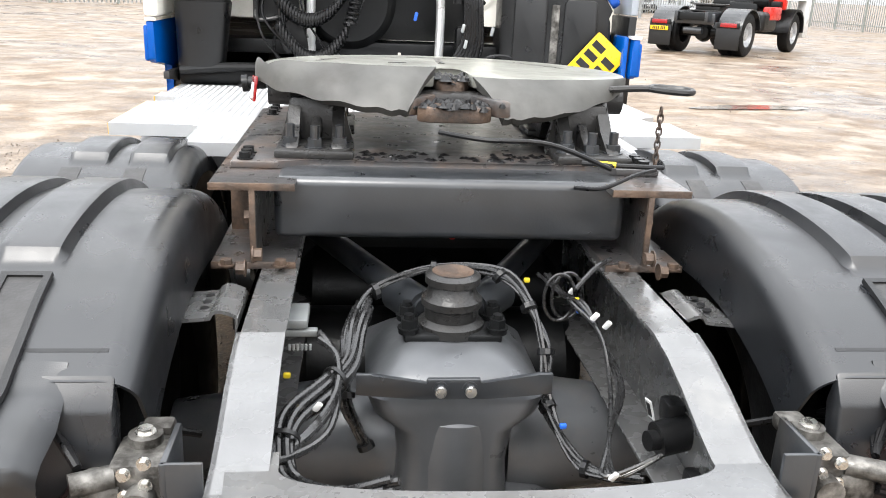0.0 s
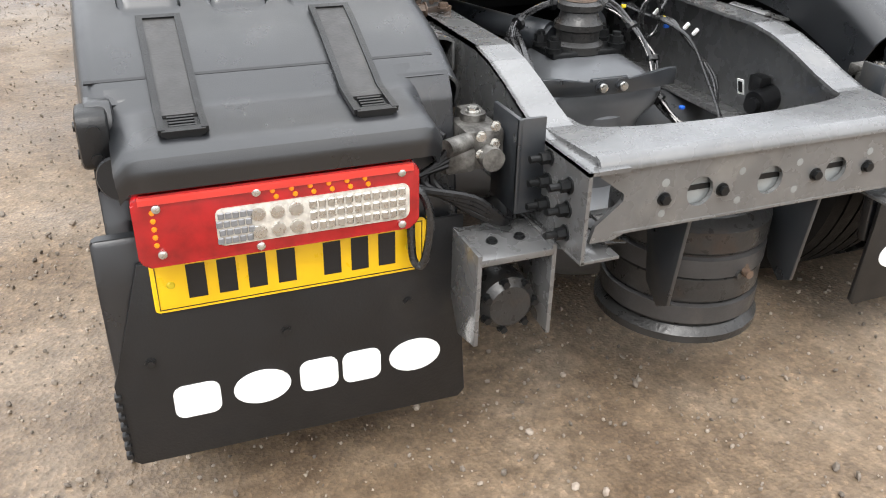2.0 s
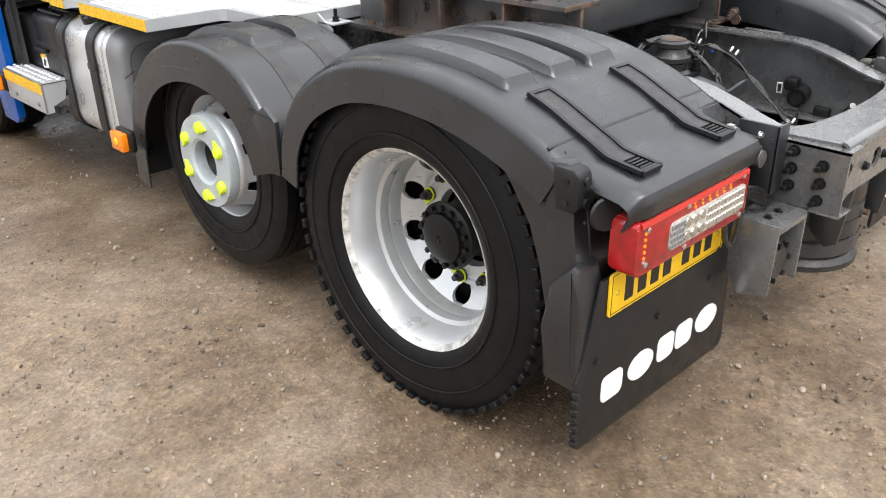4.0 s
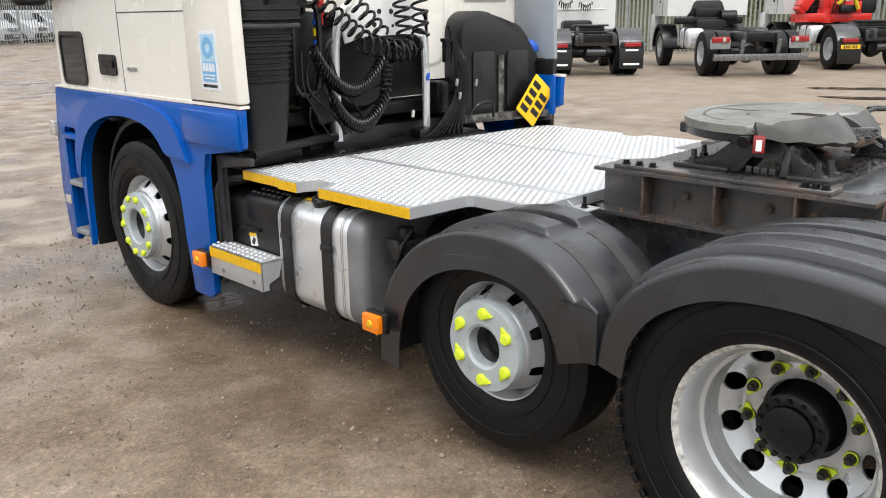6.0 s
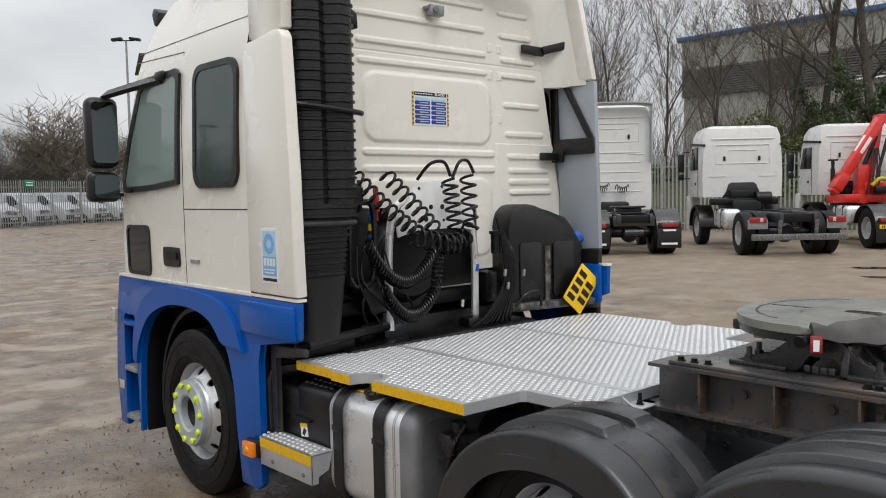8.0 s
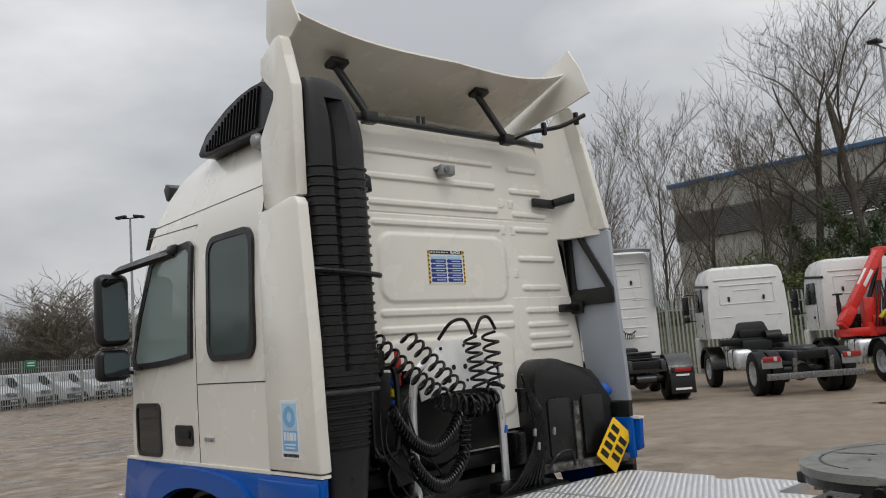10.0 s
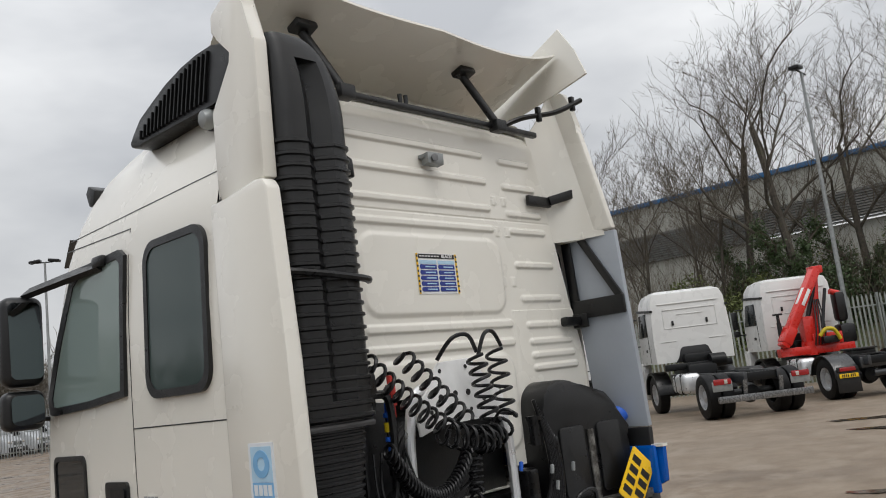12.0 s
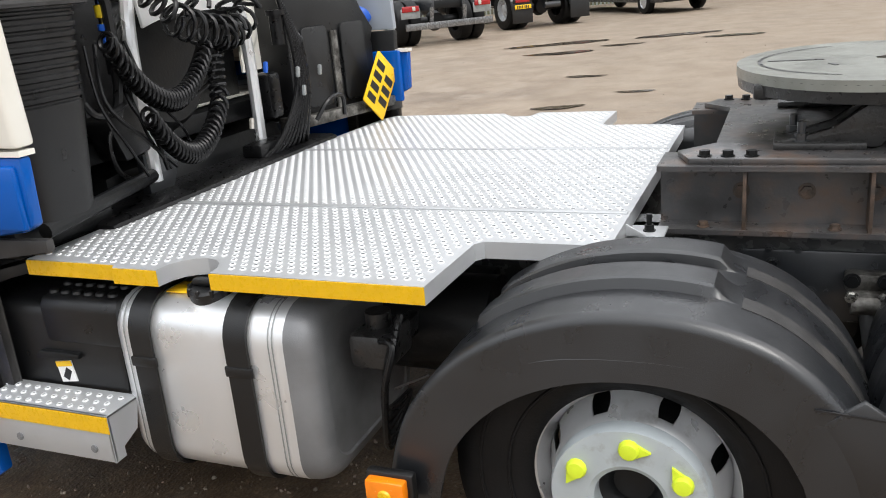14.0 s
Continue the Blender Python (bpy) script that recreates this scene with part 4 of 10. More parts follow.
GL = drive_guard()
GR = mirrored(GL)
rear_flap(GL)
tail_lamp(GL)
lamp_cable(GL)
for o in GL.children:
    if o.name.split(".")[0] in ("mudflap", "tail_lamp", "lamp_cable"):
        shifted(o, lambda q: (0.019, 0.01, 0.015))
for o in list(GL.children):
    if o.name.split(".")[0] in ("mudflap", "tail_lamp", "lamp_cable"):
        q = mirrored(o)
        q.parent = GR
bm = B()
prism(bm, rounded(-1.191, 0.533, -0.665, 0.646, 0.008), "y", -0.625, -0.620, 0.001)
PL = part("number_plate", bm, "yellow", GL, "yellow rear number plate with dark bars")
bm = B()
for x0, x1, z0, z1 in ((-1.183, -0.673, 0.538, 0.5395), (-1.183, -0.673, 0.6395, 0.641), (-1.183, -1.1815, 0.538, 0.641), (-0.6745, -0.673, 0.538, 0.641)):
    box(bm, ((x0 + x1) / 2, -0.6255, (z0 + z1) / 2), (x1 - x0, 0.001, z1 - z0), 0)
part("plate_border", bm, "ink", PL)
plate_bars(PL, -1.135, -0.715, 0.556, 0.626, -0.6255, (4, 3))
for x in (-1.158, -0.70):
    bm = B()
    lathe(bm, [(0.008, 0), (0.006, 0.003), (0, 0.004)], (x, -0.625, 0.588), (0, -1, 0), 12)
    part("plate_screw", bm, "yellowcap", PL)


def push_guard():
    bm, line = guard_sheet(PUSH, 1.1, 0.45, -0.735, -1.245, [(0.07, 0.18), (0.25, 0.36)], 0.36, 0.70, 0.13, 84, 150, 0.024, 0.06, 0.018)
    g = part("mudguard", bm, "guard", T, "black plastic mudguard arch over the small lift axle")
    for xc in (-1.08, -0.89):
        bm = B()
        band(bm, line, 0.73, 0.98, xc - 0.03, xc + 0.03, 0.008, 1.1, 0.45)
        part("strap", bm, "strapgrey", g, "grey mudguard strap")
    bm = B()
    # side flange at the rear foot of the arch
    prism(bm, [(0.60, 0.58), (0.60, 0.76), (0.66, 0.80), (0.74, 0.74), (0.72, 0.58)], "x", -1.254, -1.236, 0.004)
    part("side_flange", bm, "guard", g)
    bm = B()
    tube(bm, [(-1.249, 1.39, 0.79), (-1.253, 1.26, 0.83), (-1.254, 1.11, 0.845), (-1.253, 0.96, 0.84), (-1.249, 0.82, 0.81)], 0.006, 6)
    part("side_crease", bm, "guard", g)
    bm = B()
    box(bm, (-1.2535, 1.585, 0.742), (0.004, 0.10, 0.004), 0, rot(-26, 0, 0))
    part("shell_seam", bm, "ink", g)
    bm = B()
    box(bm, (-1.2560, 0.68, 0.772), (0.004, 0.13, 0.004), 0, rot(4, 0, 0))
    part("shell_seam", bm, "ink", g)
    return g


PG = push_guard()
mirrored(PG)


# ---- frame rails and rear crossmember ----
def rails():
    for s in (-1, 1):
        bm = B()
        top = [(5.2, 0.885), (-0.30, 0.885), (-0.38, 0.872), (-0.46, 0.848), (-0.54, 0.818), (-0.60, 0.80), (-0.66, 0.791), (-0.83, 0.79)]
        low = [(-0.83, 0.60), (-0.55, 0.61), (-0.35, 0.62), (5.2, 0.62)]
        xo, xi = s * 0.43, s * 0.422
        prism(bm, top + low, "x", min(xo, xi), max(xo, xi))
        for k in range(len(top) - 1):
            (y0, z0), (y1, z1) = top[k], top[k + 1]
            a = [bm.verts.new(p) for p in ((s * 0.43, y0, z0), (s * 0.343, y0, z0), (s * 0.343, y1, z1), (s * 0.43, y1, z1))]
            b = [bm.verts.new((v.co.x, v.co.y, v.co.z - 0.008)) for v in a]
            bm.faces.new(a)
            bm.faces.new(b)
            for i in range(4):
                bm.faces.new((a[i], a[(i + 1) % 4], b[(i + 1) % 4], b[i]))
        box(bm, (s * 0.387, 2.3, 0.616), (0.087, 5.8, 0.008), 0.002)
        box(bm, (s * 0.387, -0.71, 0.604), (0.087, 0.24, 0.008), 0.002)
        r = part("frame_rail", bm, "chassis", T, "grey painted steel chassis rail", 25)
        bm = B()
        rnd = random.Random(5)
        for k in range(34):
            for z in (0.70, 0.76, 0.82):
                if rnd.random() < 0.7:
                    bolt(bm, (s * 0.43, 0.7 + 0.075 * k, z + rnd.uniform(-0.01, 0.01)), (s, 0, 0), 0.010, 0.012, True, 0.006)
        part("rail_bolt", bm, "chassis_dark", r)


rails()


def rear_crossmember():
    bm = B()
    arc = []
    for k in range(25):
        a = math.pi * k / 24
        arc.append((0.34 * math.cos(a), -0.60 - 0.085 * math.sin(a) ** 0.6 if 0 < k < 24 else -0.57))
    poly = arc + [(-0.42, -0.57), (-0.40, -0.80), (0.40, -0.80), (0.42, -0.57)]
    prism(bm, poly, "z", 0.776, 0.786)

    def fold(u, v):
        a = 0.5 * math.pi * v
        return (-0.405 + 0.81 * u, -0.800 - 0.019 * math.sin(a), 0.767 + 0.019 * math.cos(a))
    sheet(bm, fold, 4, 8, 0.008)
    c = part("crossmember", bm, "chassis", T, "grey pressed steel rear crossmember with round holes", 25)
    bm = B()
    y0, y1 = -0.819, -0.809
    z0, z1 = 0.632, 0.768
    cells = [(-0.225, -0.115, 0.031), (-0.06, 0.06, 0.031), (0.115, 0.225, 0.028)]
    last = -0.33
    for a, b, r in cells:
        box(bm, ((last + a) / 2, (y0 + y1) / 2, (z0 + z1) / 2), (a - last, y1 - y0, z1 - z0), 0)
        holed(bm, a, z0, b, z1, r, "y", y0, y1, 24, None, 0.695)
        last = b
    box(bm, ((last + 0.33) / 2, (y0 + y1) / 2, (z0 + z1) / 2), (0.33 - last, y1 - y0, z1 - z0), 0)
    for s in (-1, 1):
        prism(bm, [(s * 0.33, 0.632), (s * 0.33, 0.768), (s * 0.405, 0.768), (s * 0.40, 0.755), (s * 0.345, 0.715), (s * 0.345, 0.70), (s * 0.40, 0.655), (s * 0.41, 0.62), (s * 0.36, 0.62)], "y", y0, y1)
    box(bm, (0, -0.77, 0.634), (0.72, 0.1, 0.008), 0.002)
    bmesh.ops.remove_doubles(bm, verts=bm.verts, dist=0.0005)
    part("face_plate", bm, "chassis", c, "", 25)
    bm = B()
    for x in (-0.254, -0.118, 0.116, 0.254):
        bolt(bm, (x, y0, 0.692), (0, -1, 0), 0.0105, 0.012)
    part("bolt", bm, "hubdark", c)
    bm = B()
    for x, z, r in ((-0.254, 0.725, 0.009), (-0.254, 0.66, 0.008), (0.254, 0.725, 0.008), (-0.075, 0.725, 0.008), (-0.075, 0.662, 0.008), (0.068, 0.725, 0.008), (0.068, 0.665, 0.008)):
        cyl(bm, (x, y0 - 0.0005, z), (x, y0 + 0.003, z), r, n=14)
    part("plug", bm, "galv", c, "small grey plug")
    # added pale plate stands in for the lit flange inside the holes
    bm = B()
    box(bm, (0, -0.802, 0.695), (0.50, 0.004, 0.08), 0)
    part("inner_plate", bm, "galv", c, "pale plate added for the brightness inside the round holes")
    bm = B()
    box(bm, (0, -0.8055, 0.699), (0.50, 0.002, 0.011), 0)
    part("inner_bar", bm, "hubdark", c)
    return c


shifted(rear_crossmember(), lambda q: (0.008, 0.01, 0.012))


# ---- subframe and coupling ----
def subframe():
    for s in (-1, 1):
        bm = B()
        xc = s * 0.44
        prism(bm, [(xc + u * 0.09, v) for u, v in ((-1, 0.885), (1, 0.885), (1, 0.899), (0.08, 0.899), (0.08, 1.061), (1, 1.061), (1, 1.075), (-1, 1.075), (-1, 1.061), (-0.08, 1.061), (-0.08, 0.899), (-1, 0.899))], "y", 0.055, 1.14)
        beam = part("subframe_beam", bm, "subframe", T, "black steel subframe beam with rust at the edges")
        for y in (0.31, 0.61, 0.914):
            bm = B()
            box(bm, (xc + s * 0.044, y, 0.98), (0.074, 0.01, 0.163), 0.001)
            part("stiffener", bm, "rusty", beam, "rusty welded stiffener")
        bm = B()
        # rusty sawn rear end
        box(bm, (xc, 0.051, 1.068), (0.182, 0.006, 0.016), 0.001)
        box(bm, (xc, 0.051, 0.892), (0.182, 0.006, 0.016), 0.001)
        box(bm, (xc, 0.051, 0.98), (0.013, 0.006, 0.165), 0.001)
        part("sawn_end", bm, "rusty", beam, "rusty sawn beam end")
        bm = B()
        for k in range(4):
            y = 0.03 + 0.33 * k
            for dx in (-0.055, 0.06):
                bolt(bm, (xc + dx, y, 0.899), (0, 0, 1), 0.013, 0.014)
        for z in (0.94,):
            bolt(bm, (xc - s * 0.007, -0.02, z), (-s, 0, 0), 0.014, 0.02)
            bolt(bm, (xc + s * 0.007, -0.02, z - 0.03), (s, 0, 0), 0.014, 0.02)
        for k in range(6):
            bolt(bm, (xc + s * 0.008, 0.10 + 0.165 * k, 0.99), (s, 0, 0), 0.017, 0.014)
        part("bolt", bm, "rusty", beam)
        bm = B()
        # folded bracket behind the beam on top of the rail
        sheet(bm, lambda u, v: (s * (0.445 + 0.012 * math.sin(math.pi * min(1, v * 2.2)) + 0.105 * v), -0.055 - 0.15 * u, 0.872 + 0.012 * math.sin(math.pi * min(1, v * 2.5)) - 0.01 * v), 4, 14, 0.007)
        box(bm, (s * 0.443, -0.13, 0.84), (0.008, 0.15, 0.07), 0.003)
        part("rail_bracket", bm, "chassis", beam, "grey folded bracket with three holes")
        bm = B()
        for k in range(3):
            cyl(bm, (s * (0.51), -0.085 - 0.035 * k, 0.872), (s * 0.51, -0.085 - 0.035 * k, 0.8745), 0.009, n=14)
        part("bracket_hole", bm, "ink", beam)
    # hollow crossbeam between the two beams
    bm = B()
    box(bm, (0, 0.205, 1.008), (0.80, 0.20, 0.14), 0.020, None, 4)
    part("crossbeam", bm, "chassis_dark", T, "dark grey hollow steel crossbeam")
    # mounting plate
    bm = B()
    poly = [(-0.505, 0.20), (-0.40, 0.20), (-0.33, 0.235), (0.33, 0.235), (0.40, 0.20), (0.505, 0.20), (0.505, 1.06), (0.40, 1.10), (0.30, 1.0), (-0.30, 1.0), (-0.40, 1.10), (-0.505, 1.06)]
    prism(bm, poly, "z", 1.0755, 1.0915, 0.003)
    mp = part("mounting_plate", bm, "subframe", T, "black oily steel mounting plate")
    bm = B()
    for s in (-1, 1):
        for y in (0.23, 0.265, 0.30, 0.90, 0.96, 1.02):
            bolt(bm, (s * 0.475, y, 1.0915), (0, 0, 1), 0.014, 0.016)
    part("bolt", bm, "hubdark", mp)


subframe()


def fifth_wheel():
    zt = 1.278
    cy = 0.575
    # the flat plate: round front, throat open to the rear
    prof = []
    for k in range(49):
        a = radians(-9 + 198 * k / 48)
        prof.append((0.492 * math.cos(a), cy + 0.395 * math.sin(a)))
    left = [(-0.44, 0.46), (-0.33, 0.41), (-0.21, 0.385), (-0.135, 0.38), (-0.05, 0.40), (-0.046, 0.46), (-0.042, 0.56), (-0.02, 0.585)]
    bm = B()
    prism(bm, prof + left + [(-x, y) for x, y in reversed(left)], "z", zt - 0.03, zt, 0.006)
    fw = part("coupling_plate", bm, "grease", T, "greasy steel fifth wheel coupling plate")
    # shallow grease grooves and the worn middle slot
    bm = B()
    for k in range(26):
        a0, a1 = radians(20 + 140 * k / 26), radians(20 + 140 * (k + 1) / 26)
        for q0, q1 in ((0.34, 0.352),):
            bm.faces.new([bm.verts.new((q * 1.1 * math.cos(a), cy + q * 0.95 * math.sin(a), zt + 0.0008)) for q, a in ((q0, a0), (q1, a0), (q1, a1), (q0, a1))])
    part("grease_groove", bm, "cast", fw)
    bm = B()
    box(bm, (0.0, 0.80, zt + 0.0008), (0.02, 0.16, 0.0012), 0)
    part("grease_groove", bm, "cast", fw)
    bm = B()
    box(bm, (-0.13, 0.70, zt + 0.0008), (0.05, 0.012, 0.0012), 0, rot(0, 0, 20))
    part("grease_groove", bm, "cast", fw)
    # sloping ramps behind the plate, one a side, darker than the plate
    edge = [(0.488, 0.512), (0.44, 0.46), (0.33, 0.41), (0.21, 0.385), (0.135, 0.38), (0.05, 0.40)]
    lip = [(0.487, 0.50, 1.24), (0.41, 0.415, 1.222), (0.31, 0.335, 1.205), (0.21, 0.30, 1.195), (0.15, 0.29, 1.19), (0.12, 0.295, 1.19)]
    for s in (-1, 1):
        bm = B()

        def ramp(u, v):
            k = u * (len(edge) - 1)
            i = min(int(k), len(edge) - 2)
            t = k - i
            ea, eb, la, lb = edge[i], edge[i + 1], lip[i], lip[i + 1]
            x = (ea[0] + (eb[0] - ea[0]) * t) * (1 - v) + (la[0] + (lb[0] - la[0]) * t) * v
            y = (ea[1] + (eb[1] - ea[1]) * t) * (1 - v) + (la[1] + (lb[1] - la[1]) * t) * v
            z = (zt - 0.001) * (1 - v) + (la[2] + (lb[2] - la[2]) * t) * v + 0.010 * math.sin(math.pi * v) + 0.0025 * v * math.sin(31 * u)
            return (s * x, y, z)
        sheet(bm, ramp, 26, 12, 0.028)
        part("ramp", bm, "ramp", fw, "sloping greasy entry ramp")
        # ragged throat cheek between ramp and jaw
        bm = B()
        prism(bm, [(s * 0.135, 0.292), (s * 0.06, 0.40), (s * 0.046, 0.56), (s * 0.03, 0.56), (s * 0.03, 0.42), (s * 0.05, 0.37), (s * 0.10, 0.30)], "z", 1.19, zt - 0.045, 0.006)
        part("throat_cheek", bm, "subframe", fw, "worn rusty throat cheek")
    # deep rolled rim round the plate
    bm = B()
    for (xa, ya), (xb, yb) in zip(prof, prof[1:]):
        up = [(xa, ya, zt - 0.012), (xb, yb, zt - 0.012), (xb * 0.985, cy + (yb - cy) * 0.985, zt - 0.062), (xa * 0.985, cy + (ya - cy) * 0.985, zt - 0.062)]
        lo = [(q[0] * 0.96, cy + (q[1] - cy) * 0.96, q[2]) for q in up]
        bm.faces.new([bm.verts.new(q) for q in up])
        bm.faces.new([bm.verts.new(q) for q in (up[3], up[2], lo[2], lo[3])])
    bmesh.ops.remove_doubles(bm, verts=bm.verts, dist=0.0005)
    part("plate_rim", bm, "cast", fw, "black cast plate edge")
    bm = B()
    box(bm, (0, 0.53, zt - 0.06), (0.90, 0.06, 0.06), 0.012)
    for x in (-0.28, 0.28):
        box(bm, (x, 0.66, zt - 0.05), (0.04, 0.5, 0.045), 0.01)
    box(bm, (0, 0.50, zt - 0.065), (0.34, 0.24, 0.05), 0.015)
    part("plate_web", bm, "cast", fw)
    rg = random.Random(14)
    bm = B()
    prism(bm, [(-0.045, 0.56), (0.045, 0.56), (0.05, 0.46), (0.03, 0.415), (-0.03, 0.415), (-0.05, 0.46)], "z", zt - 0.075, zt - 0.014, 0.008)
    prism(bm, [(-0.10, 0.29), (-0.035, 0.43), (0.035, 0.43), (0.09, 0.30), (0.06, 0.275), (-0.07, 0.27)], "z", zt - 0.10, zt - 0.062, 0.008)
    part("lock_jaw", bm, "rusty", fw, "rusty worn locking jaw")
    bm = B()
    for k in range(170):
        x, y = max(-0.13, min(0.13, rg.gauss(0, 0.06))), rg.uniform(0.27, 0.53)
        z = zt - 0.062 if y < 0.42 else zt - 0.014
        lathe(bm, [(rg.uniform(0.007, 0.022), 0), (0.006, rg.uniform(0.004, 0.012)), (0, 0.012)], (x, y, z + rg.uniform(-0.01, 0.002)), (0, 0, 1), 8)
    for k in range(60):
        x, y = rg.uniform(-0.28, 0.28), rg.uniform(0.24, 0.34)
        lathe(bm, [(rg.uniform(0.006, 0.02), 0), (0.005, 0.004), (0, 0.006)], (x, y, 1.091), (0, 0, 1), 8)
    gr = part("old_grease", bm, "hose", fw, "black clotted grease")
    gr["kind"] = "stuff"
    # side pedestals: splayed feet, an arched window under the pivot
    for s in (-1, 1):
        bm = B()
        for xa, xb in ((0.275, 0.305), (0.385, 0.415)):
            prism(bm, [(0.26, 1.094), (0.40, 1.094), (0.43, 1.125), (0.445, 1.165), (0.545, 1.165), (0.56, 1.125), (0.59, 1.094), (0.84, 1.094), (0.83, 1.112), (0.70, 1.14), (0.605, 1.225), (0.42, 1.225), (0.36, 1.15), (0.27, 1.115)], "x", min(s * xa, s * xb), max(s * xa, s * xb), 0.006)
        for y0, y1 in ((0.24, 0.40), (0.62, 0.85)):
            box(bm, (s * 0.345, (y0 + y1) / 2, 1.101), (0.19, y1 - y0, 0.02), 0.006)
        box(bm, (s * 0.345, 0.505, 1.205), (0.13, 0.13, 0.04), 0.012)
        prism(bm, [(s * 0.25, 1.10), (s * 0.265, 1.15), (s * 0.28, 1.215), (s * 0.41, 1.215), (s * 0.425, 1.15), (s * 0.44, 1.10)], "y", 0.395, 0.425, 0.008)
        prism(bm, [(0.27, 1.10), (0.40, 1.10), (0.40, 1.17)], "x", s * 0.345 - 0.012, s * 0.345 + 0.012, 0.004)
        cyl(bm, (s * 0.27, 0.505, 1.215), (s * 0.475, 0.505, 1.215), 0.036, n=20)
        p = part("pedestal", bm, "cast", fw, "black cast iron pedestal")
        for k in range(4):
            bm = B()
            box(bm, (s * 0.4165, 0.458 + 0.03 * k, 1.112), (0.004, 0.022, 0.024), 0.001)
            part("cast_mark", bm, "chassis_dark", p)
        for dx, y in ((-0.06, 0.30), (0.0, 0.285), (0.06, 0.30), (-0.06, 0.78), (0.06, 0.80)):
            bm = B()
            bolt(bm, (s * 0.345 + dx, y, 1.111), (0, 0, 1), 0.019, 0.022, True, 0.030)
            part("bolt", bm, "chassis_dark", p)
    bm = B()
    cyl(bm, (-0.485, 0.52, 1.232), (-0.53, 0.52, 1.23), 0.016, n=12)
    cyl(bm, (-0.53, 0.52, 1.23), (-0.545, 0.52, 1.228), 0.022, n=12)
    part("grease_nipple", bm, "hubdark", fw)
    bm = B()
    box(bm, (-0.51, 0.475, 1.222), (0.006, 0.040, 0.062), 0.001, rot(0, 8, 20))
    tag = part("tag", bm, "red", fw, "red and white safety tag")
    bm = B()
    box(bm, (-0.5145, 0.473, 1.218), (0.002, 0.020, 0.040), 0, rot(0, 8, 20))
    part("tag_label", bm, "whiteink", tag)
    # release handle with its looped grip, and the chain
    bm = B()
    tube(bm, [(0.40, 0.44, 1.250), (0.48, 0.44, 1.256), (0.53, 0.44, 1.258), (0.56, 0.475, 1.258), (0.63, 0.46, 1.256), (0.65, 0.43, 1.254), (0.62, 0.40, 1.254), (0.57, 0.41, 1.256), (0.53, 0.44, 1.258)], 0.009, 8)
    part("release_handle", bm, "cast", fw, "black looped release handle")
    for k in range(9):
        bm = B()
        z = 1.218 - 0.0165 * k
        tb = [(0.520 + (0.007 * math.cos(a) if k % 2 else 0), 0.30 + (0 if k % 2 else 0.007 * math.cos(a)), z + 0.012 * math.sin(a)) for a in [2 * math.pi * i / 12 for i in range(13)]]
        tube(bm, tb, 0.0025, 6, raw=True)
        part("chain_link", bm, "rusty", fw)
    # grease lines
    bm = B()
    tube(bm, [(0.36, 0.16, 1.10), (0.20, 0.13, 1.16), (0.05, 0.14, 1.165), (-0.05, 0.2, 1.17)], 0.006, 8)
    tube(bm, [(0.47, 0.16, 1.10), (0.40, 0.10, 1.10), (0.31, 0.05, 1.08), (0.26, 0.10, 1.068)], 0.005, 8)
    tube(bm, [(0.30, 0.2, 1.105), (0.36, 0.17, 1.107), (0.44, 0.17, 1.105), (0.5, 0.19, 1.10)], 0.006, 8)
    part("grease_line", bm, "hose", fw)
    bm = B()
    cyl(bm, (0.325, 0.187, 1.107), (0.375, 0.168, 1.108), 0.0075, n=10)
    part("line_sleeve", bm, "yellowcap", fw, "yellow sleeve on a thin line")
    # the coupling sits a little to the right of the frame's middle
    shifted(fw, lambda q: (0.02 - 0.02 * q.x, 0, 0))


fifth_wheel()


